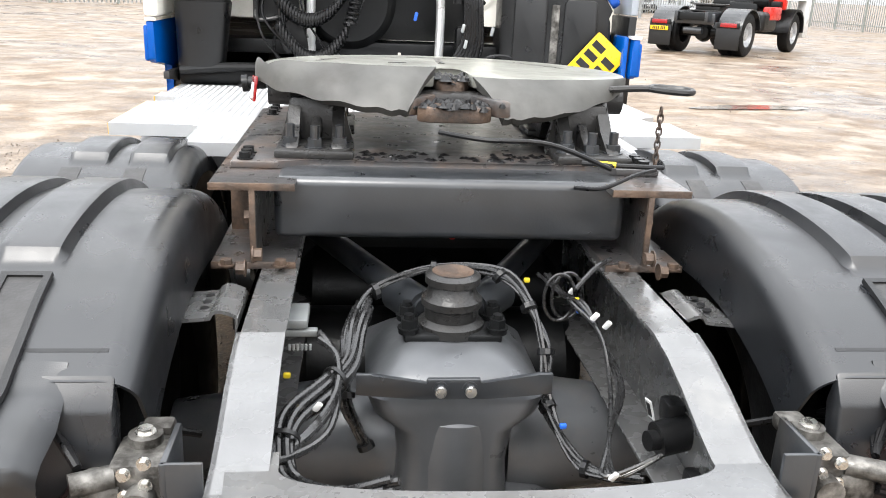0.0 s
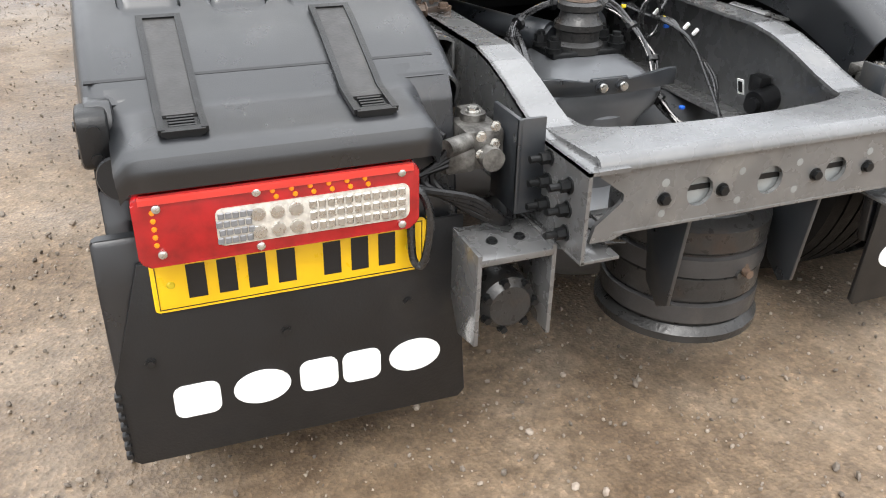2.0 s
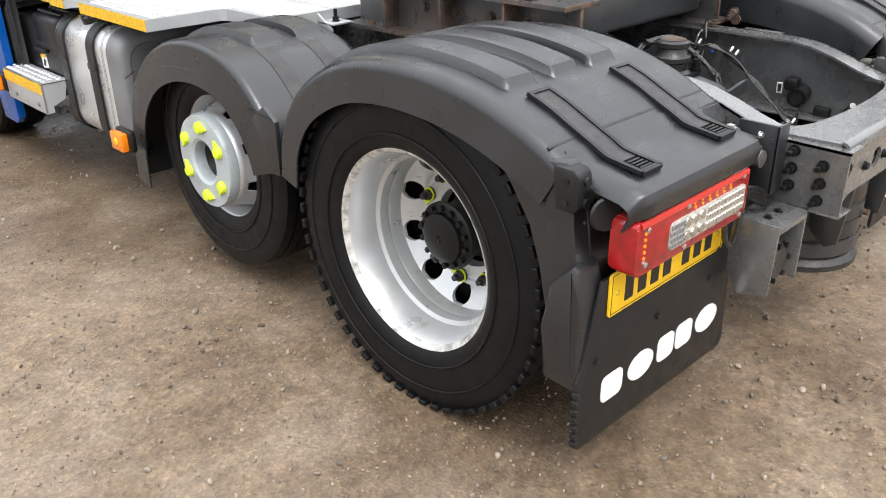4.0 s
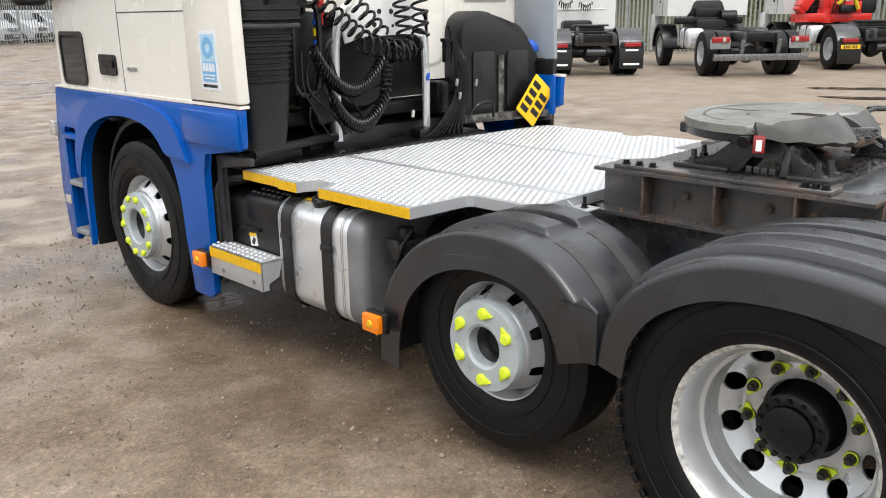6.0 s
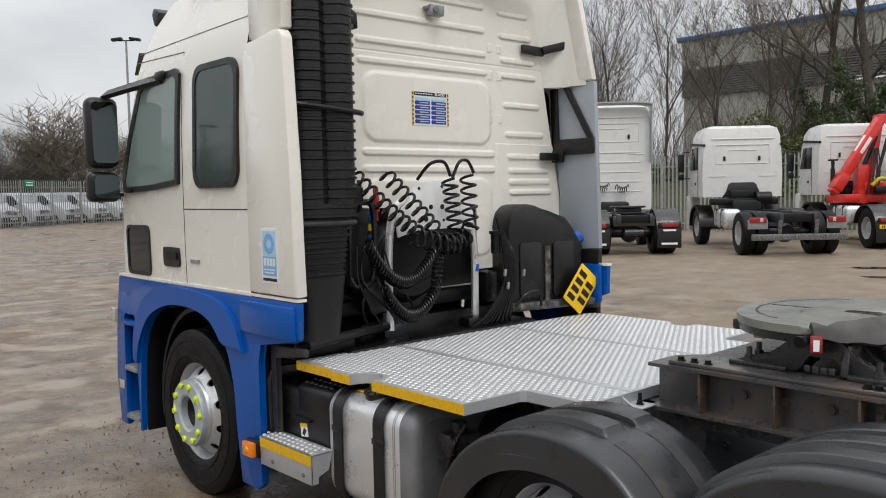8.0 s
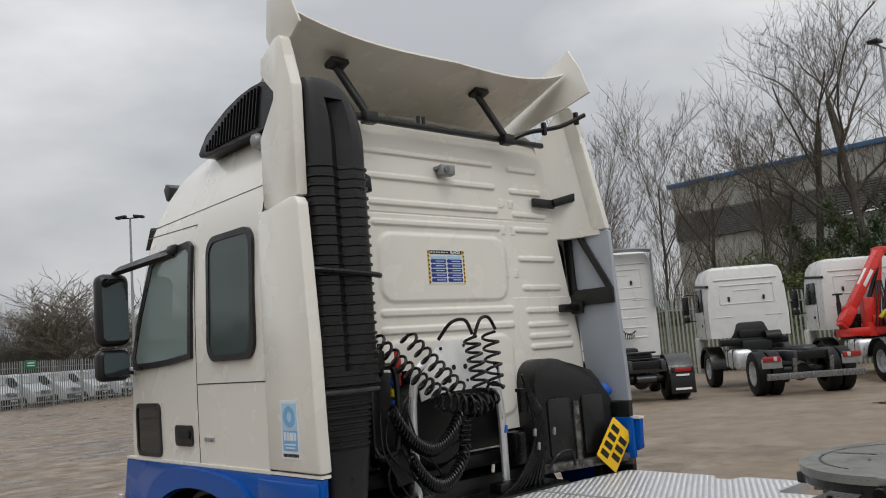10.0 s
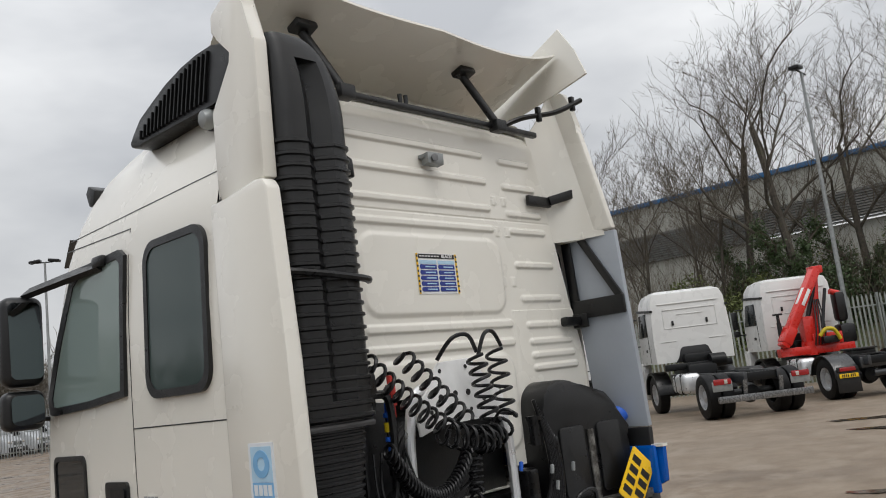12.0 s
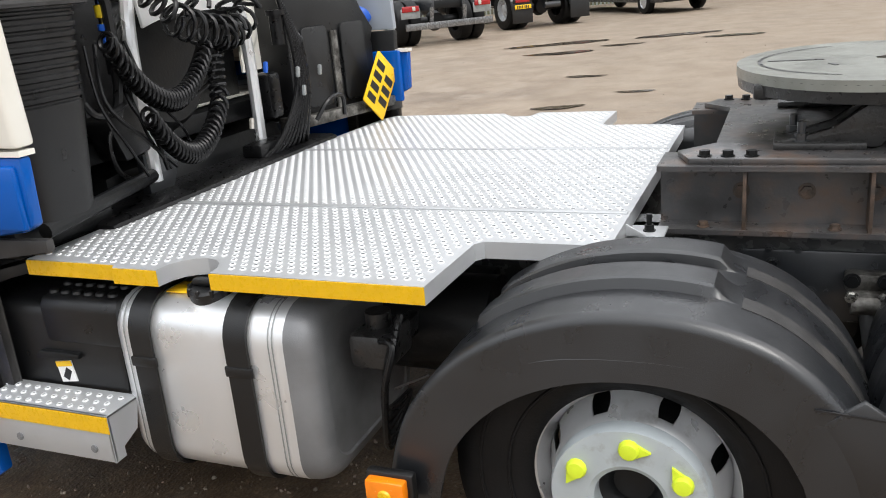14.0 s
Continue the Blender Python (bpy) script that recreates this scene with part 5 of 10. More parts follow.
# ---- drive axle between the rails ----
def drive_axle():
    bm = B()
    secs = []
    for z, hx, ya, yb in ((0.775, 0.10, -0.12, 0.06), (0.745, 0.14, -0.19, 0.12), (0.70, 0.185, -0.215, 0.18), (0.66, 0.17, -0.215, 0.2), (0.62, 0.125, -0.21, 0.2), (0.54, 0.115, -0.205, 0.22), (0.40, 0.125, -0.21, 0.22), (0.26, 0.20, -0.16, 0.2)):
        pts = rounded(-hx - 0.01, ya, hx - 0.01, yb, 0.05, 4)
        secs.append([bm.verts.new((x, y, z)) for x, y in pts])
    for p, q in zip(secs, secs[1:]):
        for k in range(len(p)):
            bm.faces.new((p[k], p[(k + 1) % len(p)], q[(k + 1) % len(p)], q[k]))
    bm.faces.new(secs[0])
    lathe(bm, [(0.0, 0.665), (0.09, 0.66), (0.115, 0.64), (0.118, 0.40), (0.0, 0.40)], (-0.005, -0.105, 0), (0, 0, 1), 36)
    lathe(bm, [(0.0, 0.46), (0.12, 0.455), (0.20, 0.43), (0.26, 0.38), (0.28, 0.32), (0.26, 0.26), (0.2, 0.20), (0, 0.18)], (-0.005, -0.07, 0), (0, 0, 1), 44)
    for s in (-1, 1):
        cyl(bm, (s * 0.12, 0.02, 0.49), (s * 0.62, 0.02, 0.49), 0.15, 0.085, 24)
    ax = part("drive_axle", bm, "axle", T, "grey painted drive axle housing")
    bm = B()
    prism(bm, [(-0.215, 0.768), (-0.185, 0.768), (-0.075, 0.746), (-0.075, 0.757), (0.03, 0.757), (0.03, 0.746), (0.145, 0.768), (0.175, 0.768), (0.175, 0.724), (0.145, 0.722), (0.045, 0.714), (-0.09, 0.714), (-0.185, 0.722), (-0.215, 0.724)], "y", -0.236, -0.224, 0.002)
    for x in (-0.05, 0.009):
        bolt(bm, (x, -0.236, 0.737), (0, -1, 0), 0.012, 0.016)
    st = part("axle_clamp", bm, "chassis_dark", ax, "dark clamp strap with two bright bolts")
    bm = B()
    for x in (-0.05, 0.009):
        lathe(bm, [(0.012, 0), (0.011, 0.006), (0, 0.008)], (x, -0.25, 0.737), (0, -1, 0), 14)
    part("bolt_head", bm, "chrome", st)
    # rubber mount on top
    bm = B()
    box(bm, (-0.01, -0.03, 0.780), (0.21, 0.13, 0.02), 0.006)
    for x in (-0.105, 0.085):
        for y in (-0.075, 0.0):
            cyl(bm, (x, y, 0.788), (x, y, 0.798), 0.022, n=16)
            bolt(bm, (x, y, 0.798), (0, 0, 1), 0.018, 0.022, True, 0.01)
    mt = part("stay_mount", bm, "hubdark", ax, "black bolted mount plate")
    bm = B()
    lathe(bm, [(0.072, 0.0), (0.072, 0.02), (0.058, 0.03), (0.06, 0.055), (0.066, 0.06), (0.066, 0.075), (0.056, 0.085), (0.05, 0.105), (0.06, 0.11), (0.06, 0.125), (0.045, 0.132), (0.03, 0.126), (0, 0.124)], (-0.01, -0.03, 0.778), (0, 0, 1), 36)
    part("rubber_mount", bm, "cast", mt, "black ribbed mount with brown top")
    bm = B()
    lathe(bm, [(0.045, 0.1325), (0.03, 0.127), (0, 0.125)], (-0.01, -0.03, 0.7787), (0, 0, 1), 30)
    part("mount_cap", bm, "rusty", mt)
    # loom of seven cables swept round the housing
    spine = [(-0.20, -0.02, 0.82), (-0.221, -0.108, 0.80), (-0.232, -0.185, 0.76), (-0.28, -0.252, 0.74), (-0.336, -0.345, 0.73), (-0.342, -0.408, 0.70), (-0.322, -0.45, 0.66), (-0.25, -0.52, 0.68), (-0.152, -0.555, 0.72)]
    loom = random.Random(21)
    for k in range(7):
        a = 2 * math.pi * k / 6
        q = 0.0 if k == 6 else 0.017
        bm = B()
        tube(bm, [(x + q * math.cos(a) + loom.uniform(-0.004, 0.004), y + 0.5 * q * math.sin(a), z + q * math.sin(a) + loom.uniform(-0.004, 0.004)) for x, y, z in spine], 0.0085 - 0.0006 * (k % 3), 8)
        part("cable", bm, "cable", ax)
    for (x, y, z), d in (((-0.255, -0.22, 0.75), (-0.6, -0.75, -0.2)), ((-0.341, -0.38, 0.715), (-0.1, -0.85, -0.45))):
        bm = B()
        lathe(bm, [(0.027, -0.005), (0.029, -0.004), (0.029, 0.004), (0.027, 0.005)], (x, y, z), d, 18)
        part("cable_tie", bm, "plastic", ax)
    # V-stay arms running forward
    for s in (-1, 1):
        bm = B()
        cyl(bm, (-0.01 + s * 0.05, 0.02, 0.80), (s * 0.36, 0.62, 0.83), 0.032, n=16)
        cyl(bm, (-0.01 + s * 0.055, 0.03, 0.80), (s * 0.12, 0.12, 0.806), 0.044, n=18)
        part("stay_arm", bm, "chassis_dark", ax)
    # air bellows under the crossmember with its piston brackets
    bm = B()
    lathe(bm, [(0.0, 0.27), (0.15, 0.27), (0.185, 0.285), (0.185, 0.30), (0.176, 0.305), (0.176, 0.37), (0.185, 0.375), (0.185, 0.43), (0.178, 0.435), (0.178, 0.49), (0.188, 0.50), (0.188, 0.55), (0.16, 0.575), (0.0, 0.58)], (0.03, -0.55, 0.0), (0, 0, 1), 40)
    cyl(bm, (0.02, -0.66, 0.44), (0.05, -0.74, 0.44), 0.012, n=10)
    be = part("air_bellows", bm, "cast", T, "black ribbed air suspension bellows")
    bm = B()
    lathe(bm, [(0.186, 0.262), (0.198, 0.27), (0.198, 0.288), (0.18, 0.305)], (0.03, -0.55, 0.0), (0, 0, 1), 40)
    part("bellows_foot", bm, "cast", be)
    for z in (0.34, 0.46):
        bm = B()
        lathe(bm, [(0.178, z - 0.026), (0.1885, z - 0.022), (0.1885, z + 0.022), (0.178, z + 0.026)], (0.03, -0.55, 0.0), (0, 0, 1), 40)
        part("bellows_band", bm, "strapgrey", be, "dusty grey bellows band")
    for s in (-1, 1):
        bm = B()
        prism(bm, [(-0.77, 0.625), (-0.62, 0.625), (-0.66, 0.42), (-0.71, 0.38), (-0.745, 0.40)], "x", 0.03 + s * 0.17 - 0.005, 0.03 + s * 0.17 + 0.005, 0.002)
        part("bellows_bracket", bm, "chassis_dark", be)
    bm = B()
    cyl(bm, (0.062, -0.705, 0.446), (0.062, -0.735, 0.446), 0.018, n=6)
    cyl(bm, (0.062, -0.735, 0.446), (0.062, -0.757, 0.446), 0.010, n=12)
    part("air_fitting", bm, "rusty", be, "rusty brass air fitting")


drive_axle()


# ---- small gear hung on the rails ----
def rail_gear():
    for s in (-1, 1):
        bm = B()
        box(bm, (s * 0.535, -0.56, 0.765), (0.085, 0.10, 0.085), 0.012)
        box(bm, (s * 0.59, -0.585, 0.75), (0.07, 0.07, 0.055), 0.014)
        cyl(bm, (s * 0.535, -0.54, 0.80), (s * 0.535, -0.54, 0.822), 0.026, n=16)
        cyl(bm, (s * 0.57, -0.60, 0.785), (s * 0.625, -0.625, 0.785), 0.018, n=14)
        cyl(bm, (s * 0.53, -0.61, 0.755), (s * 0.53, -0.64, 0.755), 0.024, n=14)
        box(bm, (s * 0.525, -0.50, 0.805), (0.05, 0.04, 0.03), 0.008)
        v = part("air_valve", bm, "alloy", T, "dirty cast alloy air valve")
        bm = B()
        for k in range(5):
            bolt(bm, (s * (0.52 + 0.03 * (k % 2)), -0.617, 0.745 + 0.018 * k), (0, -1, 0), 0.008, 0.01)
        bolt(bm, (s * 0.535, -0.54, 0.822), (0, 0, 1), 0.012, 0.010)
        part("bolt", bm, "chrome", v)
        bm = B()
        box(bm, (s * 0.485, -0.60, 0.74), (0.01, 0.12, 0.20), 0.003)
        box(bm, (s * 0.46, -0.655, 0.74), (0.06, 0.008, 0.20), 0.002)
        br = part("valve_bracket", bm, "chassis_dark", T, "dark grey valve bracket")
        for r, z in enumerate((0.64, 0.665, 0.69, 0.715, 0.74, 0.765)):
            for y in ((-0.70,) if r % 2 else (-0.765,)):
                bm = B()
                bolt(bm, (s * 0.43, y + 0.018 * (r % 2), z), (s, 0, 0), 0.0125, 0.022, True, 0.022)
                part("stud", bm, "hubdark", br, "dark threaded stud and nut")
        bm = B()
        for k in range(4):
            tube(bm, [(s * 0.62, -0.62, 0.78 - 0.01 * k), (s * (0.65 + 0.02 * k), -0.62, 0.72), (s * 0.58, -0.66, 0.66 + 0.01 * k), (s * 0.50, -0.66, 0.63), (s * 0.44, -0.50, 0.66)], 0.008, 8)
        for k in range(3):
            tube(bm, [(s * 0.62, -0.60, 0.80), (s * (0.66 + 0.015 * k), -0.50, 0.80 + 0.02 * k), (s * 0.64, -0.36, 0.74), (s * 0.50, -0.3, 0.68)], 0.007, 8)
        part("hose", bm, "hose", v)
    # clamp of the stabiliser bar on the rail web, either side
    for s in (-1, 1):
        bm = B()
        box(bm, (s * 0.435, 0.70, 0.72), (0.012, 0.46, 0.20), 0.006)
        pt = part("mount_plate", bm, "chassis_dark", T, "dark bolted plate on the rail")
        bm = B()
        box(bm, (s * 0.462, 0.60, 0.75), (0.05, 0.115, 0.05), 0.01)
        box(bm, (s * 0.47, 0.60, 0.705), (0.06, 0.10, 0.05), 0.012)
        cyl(bm, (s * 0.485, 0.56, 0.69), (s * 0.485, 0.64, 0.69), 0.03, n=16)
        lk = part("link_clamp", bm, "alloy", T, "grimy alloy stabiliser link clamp")
        for y in (0.56, 0.64):
            bm = B()
            bolt(bm, (s * 0.50, y, 0.715), (s, 0, 0), 0.013, 0.012)
            part("bolt", bm, "chrome", lk)
            bm = B()
            bolt(bm, (s * 0.487, y, 0.757), (s, 0, 0), 0.016, 0.012)
            part("bolt", bm, "hubdark", lk)
        bm = B()
        cyl(bm, (s * 0.485, 0.60, 0.68), (s * 0.50, 0.56, 0.42), 0.022, n=14)
        part("link_rod", bm, "axle", lk)
        for y, z in ((0.90, 0.78), (0.84, 0.78), (0.80, 0.70), (0.74, 0.70)):
            bm = B()
            bolt(bm, (s * 0.441, y, z), (s, 0, 0), 0.013, 0.012)
            part("bolt", bm, "chassis_dark", pt)
    # open box with a round motor under the rail
    bm = B()
    prism(bm, [(-0.62, 0.61), (-0.75, 0.60), (-0.75, 0.585), (-0.62, 0.595)], "x", -0.60, -0.44, 0.002)
    prism(bm, [(-0.58, 0.61), (-0.75, 0.61), (-0.745, 0.40), (-0.66, 0.38), (-0.58, 0.5)], "x", -0.605, -0.595, 0.002)
    prism(bm, [(-0.58, 0.61), (-0.75, 0.61), (-0.75, 0.40), (-0.58, 0.42)], "x", -0.445, -0.435, 0.002)
    bx = part("bracket_box", bm, "chassis", T, "grey folded steel guard box")
    bm = B()
    lathe(bm, [(0.0, 0.07), (0.045, 0.07), (0.06, 0.055), (0.062, 0.0)], (-0.52, -0.66, 0.47), (0, -1, 0), 24)
    part("motor", bm, "cast", bx, "dirty round motor cover")
    bm = B()
    for k in range(7):
        a = 2 * math.pi * k / 7
        bolt(bm, (-0.52 + 0.055 * math.cos(a), -0.718, 0.47 + 0.055 * math.sin(a)), (0, -1, 0), 0.008, 0.016)
    for x in (-0.55, -0.49):
        bolt(bm, (x, -0.69, 0.604), (0, 0, 1), 0.009, 0.008)
    part("bolt", bm, "hubdark", bx)
    # wiring looms between the rails
    rnd = random.Random(3)
    cables = []
    loop = [(-0.19, -0.16, 0.56), (-0.235, -0.14, 0.67), (-0.225, -0.10, 0.77), (-0.18, 0.0, 0.85), (-0.05, 0.06, 0.885), (0.10, 0.04, 0.88), (0.16, -0.02, 0.83), (0.19, -0.10, 0.76), (0.185, -0.16, 0.66), (0.24, -0.28, 0.58), (0.34, -0.36, 0.60)]
    for k in range(6):
        cables.append(([(x + rnd.uniform(-0.012, 0.012), y + rnd.uniform(-0.01, 0.01), z + rnd.uniform(-0.01, 0.012)) for x, y, z in loop], rnd.choice((0.004, 0.006, 0.005))))
    for k in range(5):
        o = rnd.uniform(-0.02, 0.02)
        cables.append(([(-0.41, -0.45 + o, 0.72), (-0.33, -0.40 + o, 0.70), (-0.26, -0.30 + o, 0.72 + o), (-0.25, -0.20, 0.78), (-0.29, -0.12 + o, 0.80)], 0.007))
        cables.append(([(-0.36, -0.42 + o, 0.72), (-0.36 + o, -0.50, 0.62), (-0.32, -0.60, 0.55 + o), (-0.20, -0.64, 0.52)], 0.007))
    cables.append(([(-0.30, -0.5, 0.55), (-0.15, -0.52, 0.52), (0.1, -0.6, 0.56), (0.2, -0.62, 0.58)], 0.009))
    for k in range(4):
        o = rnd.uniform(-0.015, 0.015)
        cables.append(([(0.22 + o, 0.10, 0.86), (0.25, 0.02 + o, 0.84), (0.27 + o, -0.04, 0.84), (0.30, -0.10 + o, 0.80), (0.32 + o, -0.20, 0.72), (0.28, -0.30, 0.66), (0.27 + o, -0.37, 0.62), (0.37, -0.36, 0.66)], 0.005))
    for k in range(2):
        cx, cz = 0.235 + 0.02 * k, 0.84
        cables.append(([(cx + 0.035 * math.cos(a), 0.0 + 0.01 * k, cz + 0.055 * math.sin(a)) for a in [6.6 * i / 14 for i in range(15)]], 0.004))
    cables.append(([(0.27, -0.0, 0.86), (0.32, 0.03, 0.90), (0.36, 0.05, 0.915)], 0.006))
    cables.append(([(0.33, -0.55, 0.70), (0.38, -0.50, 0.64), (0.39, -0.45, 0.58), (0.37, -0.42, 0.5)], 0.012))
    bm = B()
    tube(bm, *cables[0], 7)
    loom = part("wiring_loom", bm, "cable", T, "black cable looms with clips between the rails")
    for line, r in cables[1:]:
        bm = B()
        tube(bm, line, r, 7)
        part("cable", bm, "cable", loom)
    for x, y, z in ((0.29, -0.10, 0.835), (0.315, -0.11, 0.82), (0.27, -0.38, 0.625), (-0.285, -0.32, 0.745), (0.27, 0.02, 0.85)):
        bm = B()
        box(bm, (x, y, z), (0.012, 0.008, 0.022), 0.003, rot(20, 30, 10))
        part("cable_tag", bm, "whiteink", loom, "white cable tag")
    bm = B()
    for i in range(0, len(loop) - 1):
        a, b = Vector(loop[i]), Vector(loop[i + 1])
        cyl(bm, a, a + (b - a).normalized() * 0.012, 0.019, n=10)
    part("cable_clip", bm, "plastic", loom)
    for x, y, z, c in ((0.165, 0.03, 0.87, "yellowcap"), (0.27, -0.02, 0.842, "yellowcap"), (-0.345, -0.26, 0.78, "yellowcap"), (0.02, 0.30, 0.90, "yellowcap"), (0.025, 0.305, 0.885, "redcap"), (0.20, -0.25, 0.66, "bluecap"), (0.275, -0.03, 0.82, "bluecap")):
        bm = B()
        box(bm, (x, y, z), (0.014, 0.012, 0.010), 0.003)
        part("connector", bm, c, loom)
    bm = B()
    cyl(bm, (0.36, -0.34, 0.68), (0.425, -0.33, 0.69), 0.035, n=18)
    cyl(bm, (0.34, -0.345, 0.68), (0.365, -0.34, 0.68), 0.02, n=14)
    box(bm, (0.40, -0.30, 0.72), (0.04, 0.05, 0.05), 0.01)
    box(bm, (0.41, -0.42, 0.63), (0.03, 0.06, 0.05), 0.01)
    sn = part("sensor", bm, "plastic", T, "black plug and sensor on the rail")
    bm = B()
    box(bm, (0.369, -0.267, 0.706), (0.003, 0.02, 0.045), 0, rot(0, -18, 15))
    lb = part("sensor_label", bm, "whiteink", sn, "small white label")
    bm = B()
    box(bm, (0.3665, -0.268, 0.706), (0.001, 0.012, 0.032), 0, rot(0, -18, 15))
    part("label_mark", bm, "ink", sn)
    bm = B()
    box(bm, (-0.375, -0.12, 0.80), (0.03, 0.10, 0.02), 0.004)
    for k in range(6):
        cyl(bm, (-0.345 + 0.008 * k, -0.19, 0.80), (-0.345 + 0.008 * k, -0.19, 0.812), 0.003, n=6)
    box(bm, (-0.345, -0.05, 0.815), (0.06, 0.10, 0.02), 0.004)
    box(bm, (-0.33, -0.09, 0.795), (0.07, 0.02, 0.015), 0.003)
    part("valve_block", bm, "galv", T, "small grey manifold block")
    # dark gear further forward under the deck and plate
    bm = B()
    cyl(bm, (0, 0.3, 0.66), (0, 3.0, 0.75), 0.06, n=16)
    part("prop_shaft", bm, "hubdark", T, "dark propeller shaft")
    bm = B()
    box(bm, (0, 2.2, 0.7), (0.6, 0.9, 0.25), 0.05)
    part("gearbox", bm, "hubdark", T, "dark gearbox casing")
    # drums and bar below are added to hide lit ground and darken the underbody
    for y, z, r in ((0.40, 0.50, 0.15), (0.72, 0.60, 0.16), (1.5, 0.55, 0.16)):
        bm = B()
        lathe(bm, [(0, -0.40), (r * 0.7, -0.39), (r, -0.34), (r, 0.34), (r * 0.7, 0.39), (0, 0.40)], (0, y, z), (1, 0, 0), 28)
        part("air_reservoir", bm, "hubdark", T, "black drum added between the rails for the darkness there")
    bm = B()
    box(bm, (0, 0.68, 0.76), (0.82, 0.05, 0.22), 0.01)
    part("frame_crossmember", bm, "hubdark", T, "dark bar added between the rails for the darkness there")
    for s in (-1, 1):
        bm = B()
        cyl(bm, (s * 0.64, 1.58, 0.62), (s * 0.64, 1.90, 0.62), 0.15, n=24)
        box(bm, (s * 0.50, 1.74, 0.66), (0.14, 0.20, 0.14), 0.01)
        rs = part("side_reservoir", bm, "hubdark", T, "black air reservoir beside the fuel tank")
        bm = B()
        box(bm, (s * 0.98, 1.80, 0.70), (0.16, 0.12, 0.10), 0.02)
        cyl(bm, (s * 0.98, 1.80, 0.75), (s * 0.98, 1.80, 0.79), 0.035, n=14)
        box(bm, (s * 0.83, 1.80, 0.67), (0.18, 0.04, 0.06), 0.006)
        part("relay_valve", bm, "cast", rs, "black relay valve")
        for k in range(5):
            bm = B()
            tube(bm, [(s * (0.98 + 0.02 * k), 1.76, 0.74), (s * (1.03 + 0.015 * k), 1.71, 0.80 - 0.015 * k), (s * (1.06 + 0.01 * k), 1.74, 0.70 - 0.02 * k), (s * 1.02, 1.79, 0.52 - 0.03 * k), (s * 0.84, 1.80, 0.48)], 0.009, 7)
            part("hose", bm, "hose", rs)
    for y, r in ((1.085, 0.06), (3.88, 0.07)):
        bm = B()
        cyl(bm, (-1.0, y, 0.5), (1.0, y, 0.5), r, n=16)
        part("axle_beam", bm, "hubdark", T, "dark axle beam")


rail_gear()


# ---- deck plate ----
def deck():
    z0, z1 = 0.892, 0.939
    outline = [(-1.135, 2.84), (-1.14, 2.51), (-1.16, 2.50), (-1.16, 2.35)]
    for k in range(9):
        a = math.pi * k / 8
        outline.append((-1.15 + 0.10 * math.sin(a), 2.265 + 0.085 * math.cos(a)))
    outline += [(-1.155, 2.18), (-1.16, 1.575), (-0.845, 1.565), (-0.82, 1.545), (-0.815, 1.213), (0.826, 1.213), (0.83, 1.545), (0.86, 1.57), (1.188, 1.57)]
    outline += [(1.188, 1.95), (1.10, 1.97), (1.09, 2.06), (1.18, 2.13), (1.178, 2.72), (1.10, 2.76), (0.45, 2.80), (0.40, 2.84)]
    bm = B()
    prism(bm, outline, "z", z0, z1, 0.0)
    dk = part("deck_plate", bm, "alu", T, "bright perforated aluminium walk-on deck plate", 25)
    for a, b, x in ((2.84, 2.51, -1.140), (2.50, 2.35, -1.1625), (2.18, 1.575, -1.1605)):
        bm = B()
        box(bm, (x, (a + b) / 2, (z0 + z1) / 2), (0.003, a - b, 0.044), 0)
        part("edge_tape", bm, "tape", dk, "yellow reflective edge tape")
    # joint strips between the three panels
    for x in (-0.52, 0.34):
        bm = B()
        box(bm, (x, 2.02, z1 + 0.0015), (0.03, 1.60, 0.003), 0.001)
        part("joint_strip", bm, "alu", dk)
    # raised perforated buttons
    def inside(x, y):
        hit, n = False, len(outline)
        for k in range(n):
            (xa, ya), (xb, yb) = outline[k], outline[(k + 1) % n]
            if (ya > y) != (yb > y) and x < (xb - xa) * (y - ya) / (yb - ya) + xa:
                hit = not hit
        return hit
    verts, faces = [], []
    holes_v, holes_f = [], []
    for i in range(-44, 44):
        for j in range(52):
            x, y = i * 0.031, 1.24 + 0.036 * j + (0.018 if i % 2 else 0.0)
            if abs(x + 0.52) < 0.022 or abs(x - 0.34) < 0.022:
                continue
            if not all(inside(x + dx, y + dy) for dx, dy in ((0.022, 0), (-0.022, 0), (0, 0.022), (0, -0.022))):
                continue
            b = len(verts)
            for r, h in ((0.0100, 0.0), (0.0078, 0.0026), (0.0058, 0.0020), (0.0050, -0.002)):
                verts += [(x + r * math.cos(a), y + r * math.sin(a), z1 + h) for a in [2 * math.pi * k / 8 for k in range(8)]]
            for q in range(2):
                faces += [(b + 8 * q + k, b + 8 * q + (k + 1) % 8, b + 8 * q + 8 + (k + 1) % 8, b + 8 * q + 8 + k) for k in range(8)]
            hb = len(holes_v)
            holes_v += [(x + 0.0057 * math.cos(a), y + 0.0057 * math.sin(a), z1 + 0.0010) for a in [2 * math.pi * k / 8 for k in range(8)]]
            holes_f.append(tuple(hb + k for k in range(8)))
    me = bpy.data.meshes.new("tread_button")
    me.from_pydata(verts, [], faces)
    me.materials.append(M["button"])
    ob = new("tread_button", me)
    ob.parent = dk
    ob["kind"] = "stuff"
    me = bpy.data.meshes.new("tread_hole")
    me.from_pydata(holes_v, [], holes_f)
    me.materials.append(M["tank_end"])
    ob = new("tread_hole", me)
    ob.parent = dk
    ob["kind"] = "stuff"
    # deck feet on the rails
    for s in (-1, 1):
        for y in (1.3, 2.0, 2.6):
            bm = B()
            box(bm, (s * 0.40, y, 0.888), (0.10, 0.06, 0.012), 0.004)
            part("deck_foot", bm, "chassis_dark", dk)
    bm = B()
